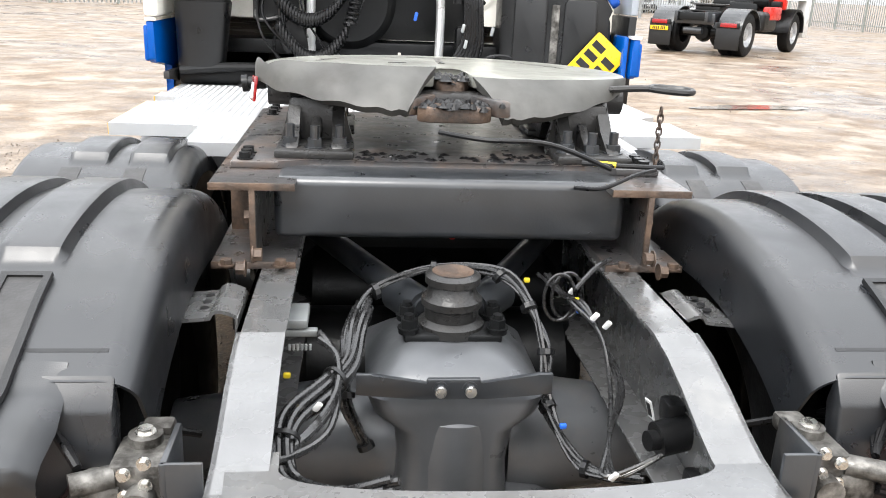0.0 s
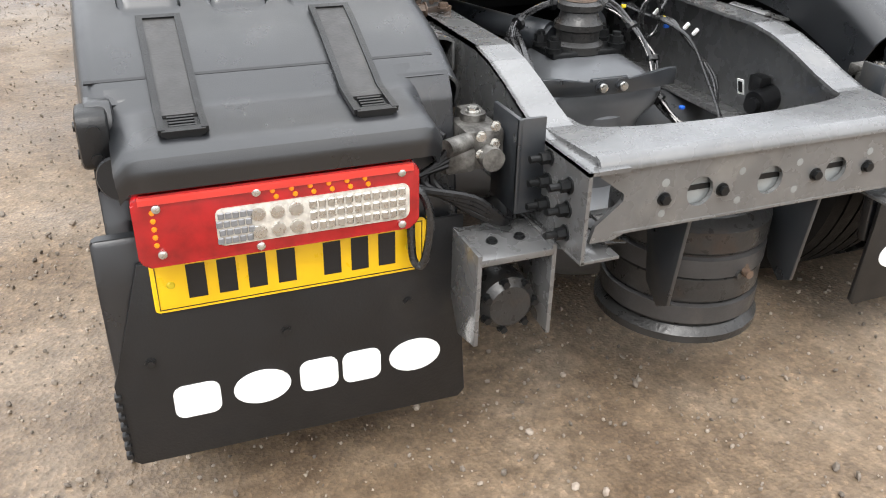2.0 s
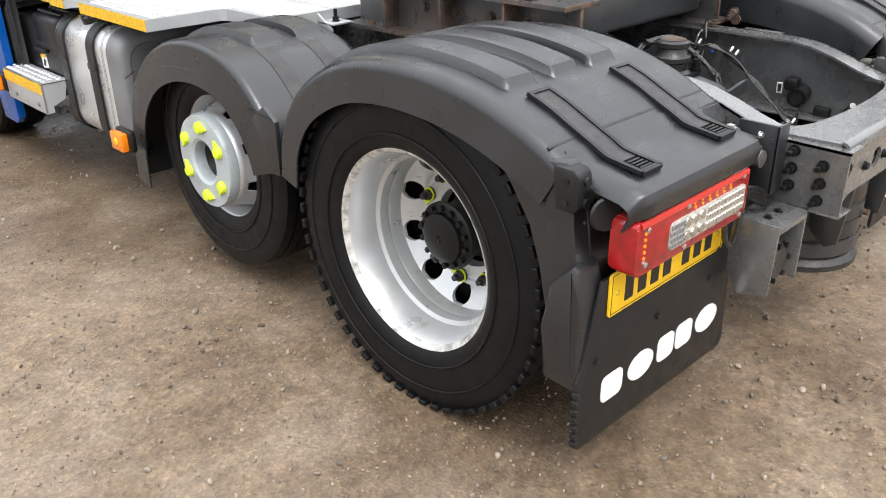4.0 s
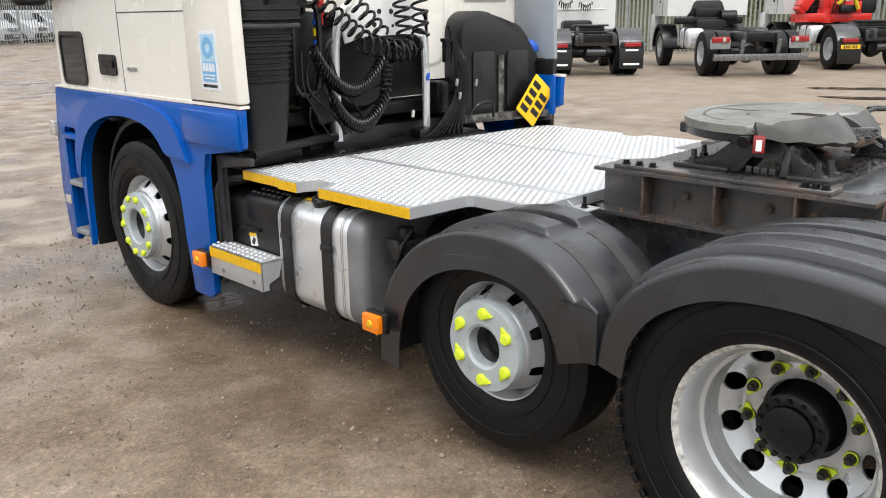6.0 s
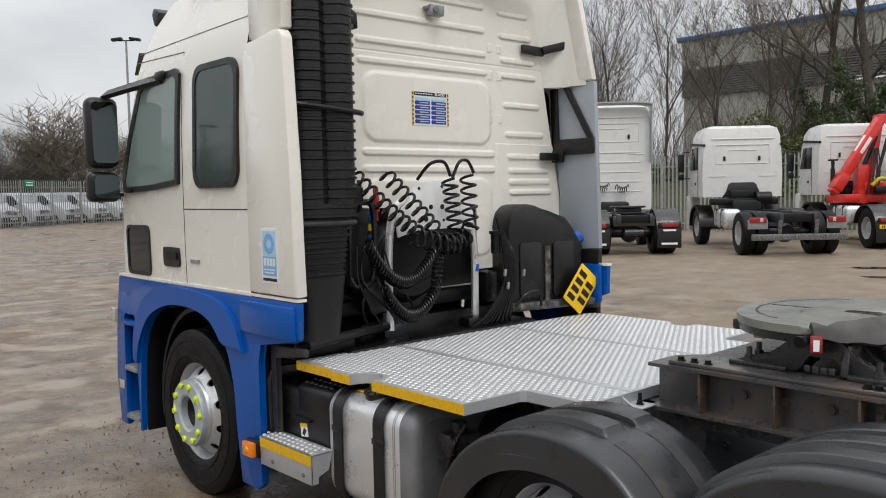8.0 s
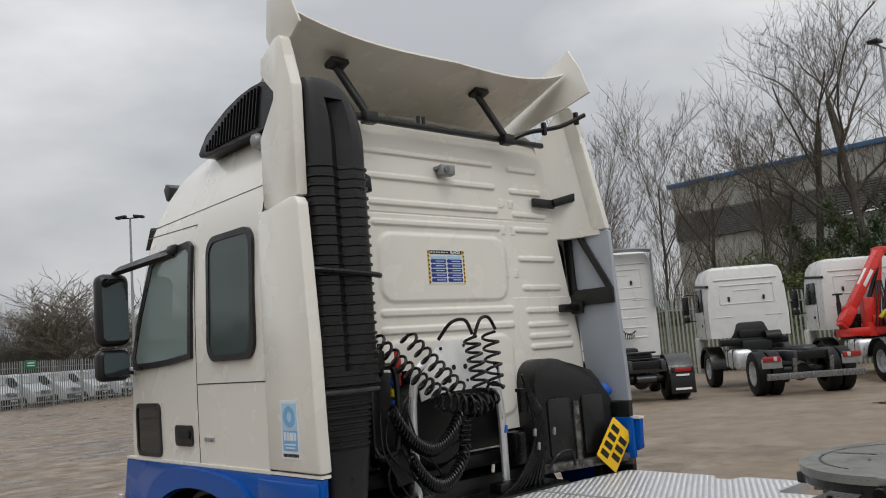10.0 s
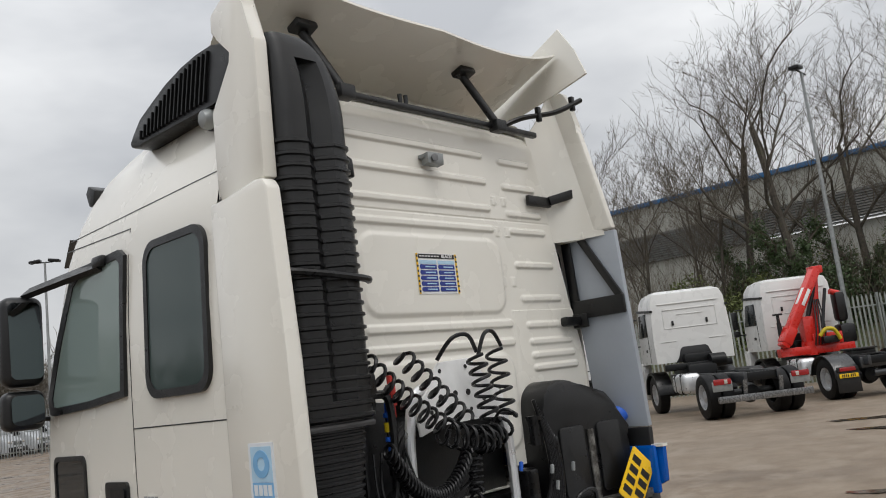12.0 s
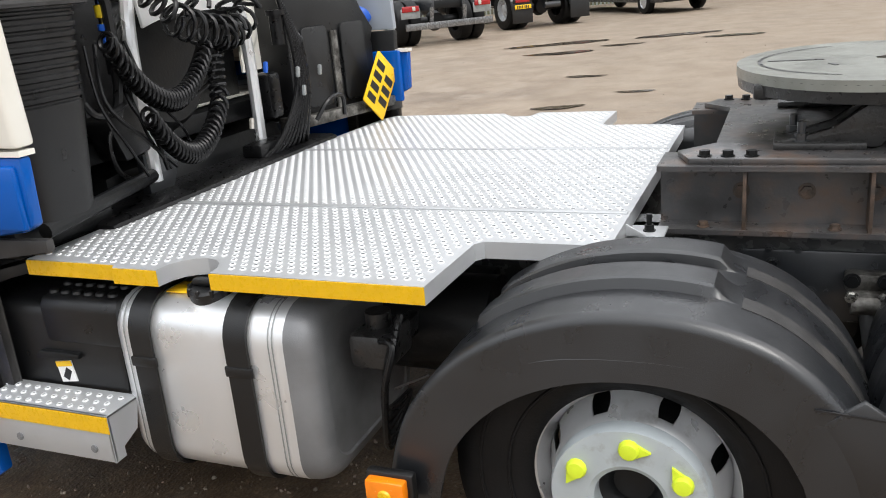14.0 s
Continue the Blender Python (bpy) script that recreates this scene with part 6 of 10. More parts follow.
    box(bm, (-0.565, 1.16, 0.899), (0.10, 0.10, 0.008), 0.002)
    prism(bm, [(1.21, 0.935), (1.21, 0.869), (1.12, 0.869), (1.12, 0.882)], "x", -0.615, -0.607, 0.002)
    part("deck_lug", bm, "alu", dk)
    bm = B()
    bolt(bm, (-0.565, 1.155, 0.903), (0, 0, 1), 0.013, 0.018, True, 0.03)
    part("bolt", bm, "hubdark", dk)


deck()


# ---- side gear between the axles ----
def tank_section(y, grow=0.0):
    r = 0.10
    return rounded(-1.165 - grow, 0.315 - grow, -0.57, 0.845 + grow, r + grow, 7)


def fuel_tank(sgn):
    bm = B()
    ya, yb = 1.985, 2.55
    secs = []
    for y, g in ((ya, 0.0), (ya + 0.04, 0.0), (yb - 0.04, 0.0), (yb - 0.012, -0.02), (yb, -0.05)):
        secs.append([bm.verts.new((x if g == 0 else x * (1 + g * 0.6), y, 0.60 + (z - 0.60) * (1 + g * 1.6))) for x, z in tank_section(0)])
    n = len(secs[0])
    for p, q in zip(secs, secs[1:]):
        for k in range(n):
            bm.faces.new((p[k], p[(k + 1) % n], q[(k + 1) % n], q[k]))
    bm.faces.new(secs[0])
    bm.faces.new(secs[-1])
    t = part("fuel_tank", bm, "tank", T, "brushed aluminium fuel tank with two black straps")
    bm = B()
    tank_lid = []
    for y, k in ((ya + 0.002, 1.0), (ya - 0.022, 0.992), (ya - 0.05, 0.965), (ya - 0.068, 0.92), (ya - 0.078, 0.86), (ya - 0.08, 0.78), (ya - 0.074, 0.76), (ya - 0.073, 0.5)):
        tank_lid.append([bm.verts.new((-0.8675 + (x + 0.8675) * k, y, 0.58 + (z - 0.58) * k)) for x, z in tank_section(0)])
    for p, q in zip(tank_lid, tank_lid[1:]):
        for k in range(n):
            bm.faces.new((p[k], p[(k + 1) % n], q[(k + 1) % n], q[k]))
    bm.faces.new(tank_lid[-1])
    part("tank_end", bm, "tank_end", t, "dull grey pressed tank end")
    for y in (ya + 0.03, ya + 0.042, yb - 0.05):
        bm = B()
        va, vb = tank_section(0, 0.0012), tank_section(0, 0.0012)
        A_ = [bm.verts.new((x, y, z)) for x, z in va]
        B_ = [bm.verts.new((x, y + 0.004, z)) for x, z in vb]
        for k in range(n):
            bm.faces.new((A_[k], A_[(k + 1) % n], B_[(k + 1) % n], B_[k]))
        part("weld_seam", bm, "galv", t)
    for y in (2.125, 2.44):
        bm = B()
        a, b = tank_section(0, 0.004), tank_section(0, 0.013)
        for y0, y1, P, Q in ((y - 0.035, y + 0.035, a, b),):
            va = [bm.verts.new((x, y0, z)) for x, z in P]
            vb = [bm.verts.new((x, y0, z)) for x, z in Q]
            vc = [bm.verts.new((x, y1, z)) for x, z in Q]
            vd = [bm.verts.new((x, y1, z)) for x, z in P]
            for k in range(n):
                j = (k + 1) % n
                for u, w in ((va, vb), (vb, vc), (vc, vd)):
                    bm.faces.new((u[k], u[j], w[j], w[k]))
        box(bm, (-1.176, y, 0.67), (0.012, 0.085, 0.03), 0.004)
        part("tank_strap", bm, "plastic", t, "black rubber-lined tank strap")
    bm = B()
    lathe(bm, [(0.062, 0), (0.062, 0.03), (0.055, 0.036), (0.05, 0.03), (0, 0.03)], (-1.06, 2.26, 0.842), (-0.25, 0, 1), 28)
    box(bm, (-1.07, 2.26, 0.879), (0.03, 0.09, 0.02), 0.006)
    for k in range(10):
        a = 2 * math.pi * k / 10
        box(bm, (-1.06 + 0.062 * math.cos(a), 2.26 + 0.062 * math.sin(a), 0.859), (0.012, 0.012, 0.026), 0.003, None, 1)
    part("filler_cap", bm, "plastic", t, "black fuel filler cap")
    bm = B()
    box(bm, (-1.05, 2.36, 0.8485), (0.08, 0.07, 0.004), 0.001)
    part("warning_label", bm, "yellow", t, "yellow warning label")
    return t


FT = fuel_tank(-1)
mirrored(FT)


def battery_box():
    bm = B()
    # body with a sloping top lip, its lid stepped up towards the tank
    prism(bm, [(-1.165, 0.51), (-1.172, 0.56), (-1.172, 0.79), (-1.155, 0.815), (-0.72, 0.85), (-0.72, 0.51)], "y", 2.68, 3.25, 0.014)
    b = part("battery_box", bm, "plastic", T, "black plastic battery box with studded lid")
    bm = B()
    prism(bm, [(-1.178, 0.70), (-1.18, 0.815), (-1.165, 0.84), (-0.74, 0.875), (-0.74, 0.70)], "y", 2.66, 2.95, 0.012)
    lid = part("lid", bm, "plastic", b)
    for i in range(6):
        for j in range(6):
            bm = B()
            x, y = -1.135 + 0.055 * j, 2.70 + 0.044 * i
            lathe(bm, [(0.017, 0), (0.015, 0.008), (0.010, 0.011), (0, 0.011)], (x, y, 0.8415 + 0.0825 * (x + 1.165)), (0, 0, 1), 10)
            part("stud", bm, "plastic", lid)
    bm = B()
    prism(bm, [(2.83, 0.672), (2.83, 0.656), (3.01, 0.645), (2.98, 0.672)], "x", -1.190, -1.170, 0.003)
    part("latch", bm, "hubdark", b)
    bm = B()
    box(bm, (-1.174, 2.905, 0.605), (0.003, 0.062, 0.068), 0, rot(-8, 0, 0))
    lb = part("warning_label", bm, "whiteink", b, "white and yellow warning label")
    bm = B()
    box(bm, (-1.1765, 2.909, 0.630), (0.002, 0.062, 0.017), 0, rot(-8, 0, 0))
    part("label_band", bm, "yellow", b)
    bm = B()
    box(bm, (-1.1765, 2.902, 0.597), (0.002, 0.022, 0.036), 0, rot(30, 0, 0))
    part("label_mark", bm, "ink", b)
    bm = B()
    lathe(bm, [(0.012, 0), (0.02, 0.01), (0.02, 0.03), (0.012, 0.04), (0, 0.04)], (-1.17, 3.225, 0.672), (-1, 0, 0.2), 14)
    part("isolator_knob", bm, "redcap", b, "red isolator knob")
    shifted(b, lambda q: (0.03, -0.125, -0.015))
    # bare metal hoop beside it
    bm = B()
    path = [(-1.165, 3.02, 0.36), (-1.165, 3.055, 0.44), (-1.165, 3.06, 0.81), (-1.15, 3.05, 0.85), (-1.10, 3.02, 0.87), (-0.80, 2.84, 0.88)]
    for p, q in zip(path, path[1:]):
        p, q = Vector(p), Vector(q)
        box(bm, (p + q) / 2, (0.05, 0.036, (q - p).length + 0.01), 0.004, (q - p).to_track_quat('Z', 'Y').to_matrix())
    part("support_hoop", bm, "strapgrey", T, "worn bare metal support hoop")
    # aluminium step below it
    ya, yb = 2.515, 2.99
    yc, L = (ya + yb) / 2, yb - ya
    bm = B()
    box(bm, (-1.215, yc, 0.541), (0.13, L, 0.010), 0.003)
    box(bm, (-1.275, yc, 0.472), (0.010, L, 0.148), 0.003)
    for y in (ya + 0.003, yb - 0.003):
        prism(bm, [(-1.28, 0.545), (-1.28, 0.398), (-1.24, 0.40), (-1.24, 0.43), (-1.18, 0.455), (-1.155, 0.545)], "y", y - 0.003, y + 0.003)
    s = part("step", bm, "alu", T, "aluminium side step with yellow reflective edge")
    bm = B()
    box(bm, (-1.2815, yc, 0.516), (0.003, L, 0.050), 0)
    part("edge_tape", bm, "tape", s, "yellow reflective tape")
    for i in range(12):
        for j in range(3):
            bm = B()
            lathe(bm, [(0.0095, 0.0), (0.0075, 0.004), (0.0045, 0.003)], (-1.255 + 0.036 * j, ya + 0.035 + 0.04 * i + (0.018 if j % 2 else 0), 0.546), (0, 0, 1), 8)
            part("tread_button", bm, "button", s)
    for y in (ya + 0.07, yb - 0.12):
        bm = B()
        bolt(bm, (-1.28, y, 0.435), (-1, 0, 0), 0.009, 0.006)
        part("bolt", bm, "tank_end", s)
    bm = B()
    box(bm, (-1.10, yc, 0.47), (0.12, L * 0.8, 0.03), 0.004)
    part("step_bracket", bm, "hubdark", s)
    bm = B()
    cyl(bm, (-1.04, 2.52, 0.26), (-1.04, 2.52, 0.325), 0.012, 0.02, n=10)
    part("drain_tap", bm, "galv", T, "small grey drain tap under the tank")


battery_box()


def side_lamp(x, y, z):
    bm = B()
    box(bm, (x, y, z), (0.03, 0.10, 0.075), 0.006)
    l = part("side_marker", bm, "orange", T, "orange side marker lamp")
    bm = B()
    lathe(bm, [(0.018, 0), (0.014, 0.006), (0, 0.008)], (x - 0.014, y, z), (-1, 0, 0), 16)
    part("led", bm, "tape", l)
    bm = B()
    box(bm, (x + 0.03, y, z), (0.03, 0.125, 0.09), 0.01)
    part("lamp_mount", bm, "plastic", l)


side_lamp(-1.315, 1.65, 0.475)
side_lamp(-1.305, 3.065, 0.465)


# ---- cab ----
def cab():
    levels = [(1.22, 1.245, 5.27), (1.55, 1.25, 5.27), (1.90, 1.25, 5.22), (2.25, 1.245, 5.08), (2.62, 1.225, 4.92), (2.74, 1.20, 4.88), (2.84, 1.165, 4.86), (2.95, 1.12, 4.82), (3.06, 1.075, 4.70), (3.14, 1.03, 4.52), (3.20, 0.99, 4.30), (3.26, 0.93, 3.95), (3.29, 0.86, 3.6)]
    bm = B()
    rings = []
    for z, hw, yf in levels:
        pts = []
        r = 0.14
        corners = [(-hw, 3.225, 0), (-hw, yf, 1), (hw, yf, 1), (hw, 3.225, 0)]
        for cx, cyy, rd in corners:
            if not rd:
                pts.append((cx, cyy))
            else:
                s = 1 if cx > 0 else -1
                for k in range(6):
                    a = radians(90 * k / 5)
                    if s < 0:
                        pts.append((cx + r - r * math.cos(a), cyy - r + r * math.sin(a)))
                    else:
                        pts.append((cx - r + r * math.sin(a), cyy - r + r * math.cos(a)))
        ring = []
        for k in range(len(pts)):
            ring.append(bm.verts.new((pts[k][0], pts[k][1], z)))
        rings.append(ring)
    n = len(rings[0])
    for p, q in zip(rings, rings[1:]):
        for k in range(n):
            if k == n - 1:
                continue
            bm.faces.new((p[k], p[(k + 1) % n], q[(k + 1) % n], q[k]))
    bm.faces.new(rings[-1])
    bm.faces.new(rings[0])
    c = part("cab", bm, "white", T, "cream white sleeper cab with high roof", 50)
    # blue lower body, one panel a side, with the wheel arch
    low = [(2.75, 1.30), (2.76, 1.11), (2.80, 1.09), (3.14, 1.055), (3.17, 0.95), (3.16, 0.28), (3.22, 0.24), (3.40, 0.24), (3.44, 0.55), (3.47, 0.80), (3.56, 1.0), (3.74, 1.13), (4.02, 1.185), (4.36, 1.16), (4.66, 1.06), (4.84, 0.88), (4.91, 0.60), (4.93, 0.30), (4.935, 0.25), (4.965, 0.25), (4.975, 1.02), (5.0, 1.05), (5.19, 1.05), (5.215, 1.02), (5.22, 0.25), (5.36, 0.25), (5.42, 0.60), (5.36, 1.0), (5.28, 1.30)]
    for s in (-1, 1):
        bm = B()
        curve = [(p.y, p.z) for p in smooth_path([(0, y, z) for y, z in low[8:18]], 5)]
        prism(bm, low[:8] + curve + low[18:], "x", min(s * 1.212, s * 1.25), max(s * 1.212, s * 1.25), 0.008)
        part("lower_panel", bm, "blue", c, "glossy blue lower cab panel with wheel arch")
        bm = B()
        # flared lip round the arch
        outer = smooth_path([(0, y, z) for y, z in ((3.30, 0.98), (3.42, 1.16), (3.62, 1.25), (4.02, 1.285), (4.40, 1.28), (4.70, 1.20), (4.88, 1.06), (4.965, 0.90), (4.985, 0.74))], 5)
        inner = smooth_path([(0, y, z) for y, z in ((4.92, 0.72), (4.86, 0.87), (4.68, 1.05), (4.38, 1.155), (4.02, 1.18), (3.72, 1.13), (3.55, 1.0))], 5)
        prism(bm, [(p.y, p.z) for p in outer + inner], "x", min(s * 1.245, s * 1.275), max(s * 1.245, s * 1.275), 0.01)
        box(bm, (s * 1.255, 3.05, 1.19), (0.03, 0.56, 0.18), 0.012)
        part("arch_flare", bm, "blue", c)
        bm = B()
        prism(bm, [(2.745, 1.303), (2.745, 1.318), (5.27, 1.318), (5.27, 1.303)], "x", min(s * 1.20, s * 1.253), max(s * 1.20, s * 1.253))
        part("seam_strip", bm, "white", c)
        # recess for the entry steps ahead of the wheel
        bm = B()
        box(bm, (s * 1.035, 5.10, 0.66), (0.03, 0.28, 0.84), 0.01)
        box(bm, (s * 1.13, 5.235, 0.66), (0.19, 0.014, 0.80), 0.004)
        box(bm, (s * 1.13, 5.085, 1.06), (0.19, 0.34, 0.014), 0.004)
        part("step_recess", bm, "blue", c, "blue recess behind the entry steps")
        bm = B()
        box(bm, (s * 1.10, 4.93, 0.66), (0.22, 0.03, 0.82), 0.006)
        part("front_liner", bm, "plastic", c)
        for zz in (0.32, 0.66, 0.98):
            bm = B()
            box(bm, (s * 1.15, 5.095, zz), (0.22, 0.24, 0.035), 0.008)
            for k in range(5):
                box(bm, (s * 1.20, 4.995 + 0.05 * k, zz + 0.019), (0.08, 0.025, 0.006), 0.002, None, 1)
            part("entry_step", bm, "galv" if zz < 0.9 else "blue", c, "entry step with bright tread")
        bm = B()
        box(bm, (s * 1.253, 5.31, 0.53), (0.006, 0.10, 0.06), 0.002)
        part("reflector", bm, "clear", c)
        bm = B()
        box(bm, (s * 1.27, 5.36, 1.02), (0.03, 0.10, 0.10), 0.01)
        part("corner_lamp", bm, "clear", c)
        # black wheel-arch liner
        bm = B()
        pts = [(4.07 + 0.68 * math.cos(a), 0.50 + 0.665 * math.sin(a)) for a in [radians(-10 + 200 * k / 20) for k in range(21)]]
        inn = [(4.07 + 0.65 * math.cos(a), 0.50 + 0.635 * math.sin(a)) for a in [radians(-10 + 200 * k / 20) for k in range(21)]]
        prism(bm, pts + inn[::-1], "x", min(s * 0.75, s * 1.17), max(s * 0.75, s * 1.17))
        part("arch_liner", bm, "plastic", c)
        bm = B()
        # grey-edged black panel behind the wheel
        prism(bm, [(3.14, 1.04), (3.14, 0.42), (3.00, 0.36), (2.98, 0.40), (3.09, 0.46), (3.09, 0.98), (2.80, 1.01), (2.80, 1.05)], "x", min(s * 1.16, s * 1.19), max(s * 1.16, s * 1.19), 0.006)
        part("inner_trim", bm, "strapgrey", c)
    # cab floor and inner front, dark
    bm = B()
    box(bm, (0, 4.2, 1.17), (2.3, 2.1, 0.08), 0.01)
    box(bm, (0, 5.0, 0.75), (2.0, 0.5, 0.8), 0.05)
    box(bm, (0, 3.9, 0.85), (1.2, 1.5, 0.5), 0.1)
    part("engine_bay", bm, "hubdark", c, "dark engine and floor under the cab")
    # doors and windows, left and right
    for s in (-1, 1):
        def xs(z):
            for (za, ha, _), (zb, hb, _) in zip(levels, levels[1:]):
                if za <= z <= zb:
                    return s * (ha + (hb - ha) * (z - za) / (zb - za))
            return s * 1.25

        def panel(bm, poly, off0, off1):
            a = [bm.verts.new((xs(z) + s * off0, y, z)) for y, z in poly]
            b = [bm.verts.new((xs(z) + s * off1, y, z)) for y, z in poly]
            fa, fb = bm.faces.new(a), bm.faces.new(b)
            k = len(poly)
            for i in range(k):
                bm.faces.new((a[i], a[(i + 1) % k], b[(i + 1) % k], b[i]))
            bmesh.ops.triangulate(bm, faces=[fa, fb])

        def ring_panel(bm, out, inn, off0, off1):
            k = len(out)
            for off in (off0, off1):
                o = [bm.verts.new((xs(z) + s * off, y, z)) for y, z in out]
                i = [bm.verts.new((xs(z) + s * off, y, z)) for y, z in inn]
                for q in range(k):
                    bm.faces.new((o[q], o[(q + 1) % k], i[(q + 1) % k], i[q]))
                if off == off0:
                    o0, i0 = o, i
            for q in range(k):
                bm.faces.new((o0[q], o0[(q + 1) % k], o[(q + 1) % k], o[q]))
                bm.faces.new((i0[q], i0[(q + 1) % k], i[(q + 1) % k], i[q]))
        # sleeper window
        out = rounded(3.30, 1.885, 3.86, 2.59, 0.10, 6)
        inn = rounded(3.335, 1.92, 3.825, 2.555, 0.08, 6)
        bm = B()
        ring_panel(bm, out, inn, -0.004, 0.020)
        wd = part("window", bm, "plastic", c, "tinted sleeper window in a black rubber frame")
        bm = B()
        panel(bm, inn, 0.010, 0.014)
        part("pane", bm, "sleeperglass", wd)
        # door skin with its seams as thin dark gaps
        bm = B()
        for ya, za, yb, zb in ((4.05, 1.32, 4.05, 2.70), (4.05, 2.70, 4.86, 2.72), (3.20, 1.32, 3.20, 2.75), (3.20, 1.765, 4.05, 1.765), (3.16, 2.80, 4.84, 2.775)):
            k = 10
            for q in range(k):
                y0, z0, y1, z1 = ya + (yb - ya) * q / k, za + (zb - za) * q / k, ya + (yb - ya) * (q + 1) / k, za + (zb - za) * (q + 1) / k
                w = 0.0028
                dy, dz = (w, 0) if abs(zb - za) > abs(yb - ya) else (0, w)
                panel(bm, [(y0 - dy, z0 - dz), (y1 - dy, z1 - dz) if dy else (y0 - dy, z0 + dz), (y1 + dy, z1 + dz), (y0 + dy, z0 + dz) if dy else (y1 + dy, z1 - dz)], -0.003, 0.0015)
        part("panel_gap", bm, "ink", c)
        # door window
        out = [(4.09, 1.915), (4.07, 2.40), (4.065, 2.575), (4.12, 2.61), (4.62, 2.595), (4.74, 2.54), (4.92, 2.24), (5.06, 1.96), (5.04, 1.88), (4.98, 1.87), (4.5, 1.885)]
        inn = [(4.13, 1.945), (4.11, 2.38), (4.11, 2.54), (4.15, 2.57), (4.60, 2.555), (4.69, 2.51), (4.86, 2.22), (5.0, 1.96), (4.99, 1.92), (4.95, 1.91), (4.5, 1.92)]
        bm = B()
        ring_panel(bm, out, inn, -0.003, 0.020)
        wd = part("window", bm, "plastic", c, "door window with a black frame")
        bm = B()
        panel(bm, inn, 0.010, 0.014)
        part("pane", bm, "doorglass", wd)
        out = rounded(4.62, 1.33, 5.05, 1.66, 0.05, 4)
        inn = rounded(4.645, 1.355, 5.025, 1.635, 0.035, 4)
        bm = B()
        ring_panel(bm, out, inn, -0.003, 0.010)
        wd = part("window", bm, "plastic", c, "small low door window")
        bm = B()
        panel(bm, inn, 0.001, 0.004)
        part("pane", bm, "tint", wd)
        bm = B()
        panel(bm, rounded(4.13, 1.41, 4.38, 1.53, 0.025, 4), 0.0, 0.012)
        hd = part("door_handle", bm, "plastic", c, "black recessed door handle")
        bm = B()
        panel(bm, rounded(4.15, 1.455, 4.30, 1.50, 0.012, 3), 0.012, 0.022)
        part("grip", bm, "hubdark", hd)
        bm = B()
        for k in range(4):
            box(bm, (s * 1.253, 3.86 + 0.035 * k, 1.455), (0.004, 0.024, 0.022), 0.001)
        part("badge", bm, "galv", c, "small grey badge")
        # windscreen edge and sun visor
        bm = B()
        sheet(bm, lambda u, v: (s * (1.16 - 0.04 * u - 0.16 * v), 4.93 + 0.22 * u + 0.10 * v, 2.80 - 0.12 * u + 0.03 * v), 8, 6, 0.006)
        part("sun_visor", bm, "tint", c, "dark tinted sun visor wing")
        bm = B()
        sheet(bm, lambda u, v: (s * (1.245 + 0.13 * u ** 2 + 0.05 * (v - 0.5)), 4.32 + 0.70 * u, 2.585 - 0.055 * u * u + 0.055 * (0.5 - v) * (1 - 0.2 * u)), 10, 4, 0.03)
        box(bm, (s * 1.25, 4.33, 2.585), (0.05, 0.12, 0.06), 0.02)
        tube(bm, [(s * 1.24, 5.12, 1.86), (s * 1.34, 5.08, 1.88), (s * 1.39, 5.05, 1.93)], 0.014, 8)
        box(bm, (s * 1.395, 5.05, 2.27), (0.205, 0.14, 0.47), 0.055, None, 4)
        box(bm, (s * 1.40, 5.05, 1.915), (0.20, 0.12, 0.20), 0.04, None, 4)
        mr = part("door_mirror", bm, "plastic", c, "large black door mirror housing")
        for zc, h in ((2.27, 0.40), (1.915, 0.15)):
            bm = B()
            prism(bm, rounded(s * 1.397 - 0.078, zc - h / 2, s * 1.397 + 0.078, zc + h / 2, 0.03, 4), "y", 4.975, 4.981)
            bmesh.ops.rotate(bm, cent=(s * 1.397, 4.987, zc), matrix=rot(-4, 0, 0), verts=bm.verts)
            bmesh.ops.translate(bm, vec=(0, -0.012, 0), verts=bm.verts)
            part("mirror_glass", bm, "mirror", mr)
        # roof marker
        bm = B()
        prism(bm, [(4.86, 2.98), (4.80, 2.97), (4.77, 3.06), (4.86, 3.10), (4.90, 3.06)], "x", min(s * 0.98, s * 1.08), max(s * 0.98, s * 1.08), 0.01)
        part("roof_marker", bm, "plastic", c)
    # windscreen glass band
    bm = B()
    sheet(bm, lambda u, v: (-1.05 + 2.1 * u, 5.275 - 0.36 * v + 0.006, 1.75 + 0.9 * v), 2, 2, 0.01)
    part("windscreen", bm, "tint", c)
    return c


def draw_in(ob):
    """The cab is laid out on round numbers; this draws it in to its true length and height."""
    for o in (ob, *ob.children_recursive):
        if o.data:
            for v in o.data.vertices:
                u = v.co.y - 2.745
                v.co.y = 2.634 + 0.965 * u - 0.03 * u * u
                v.co.z = 0.976 * v.co.z - 0.007


CAB = cab()
draw_in(CAB)


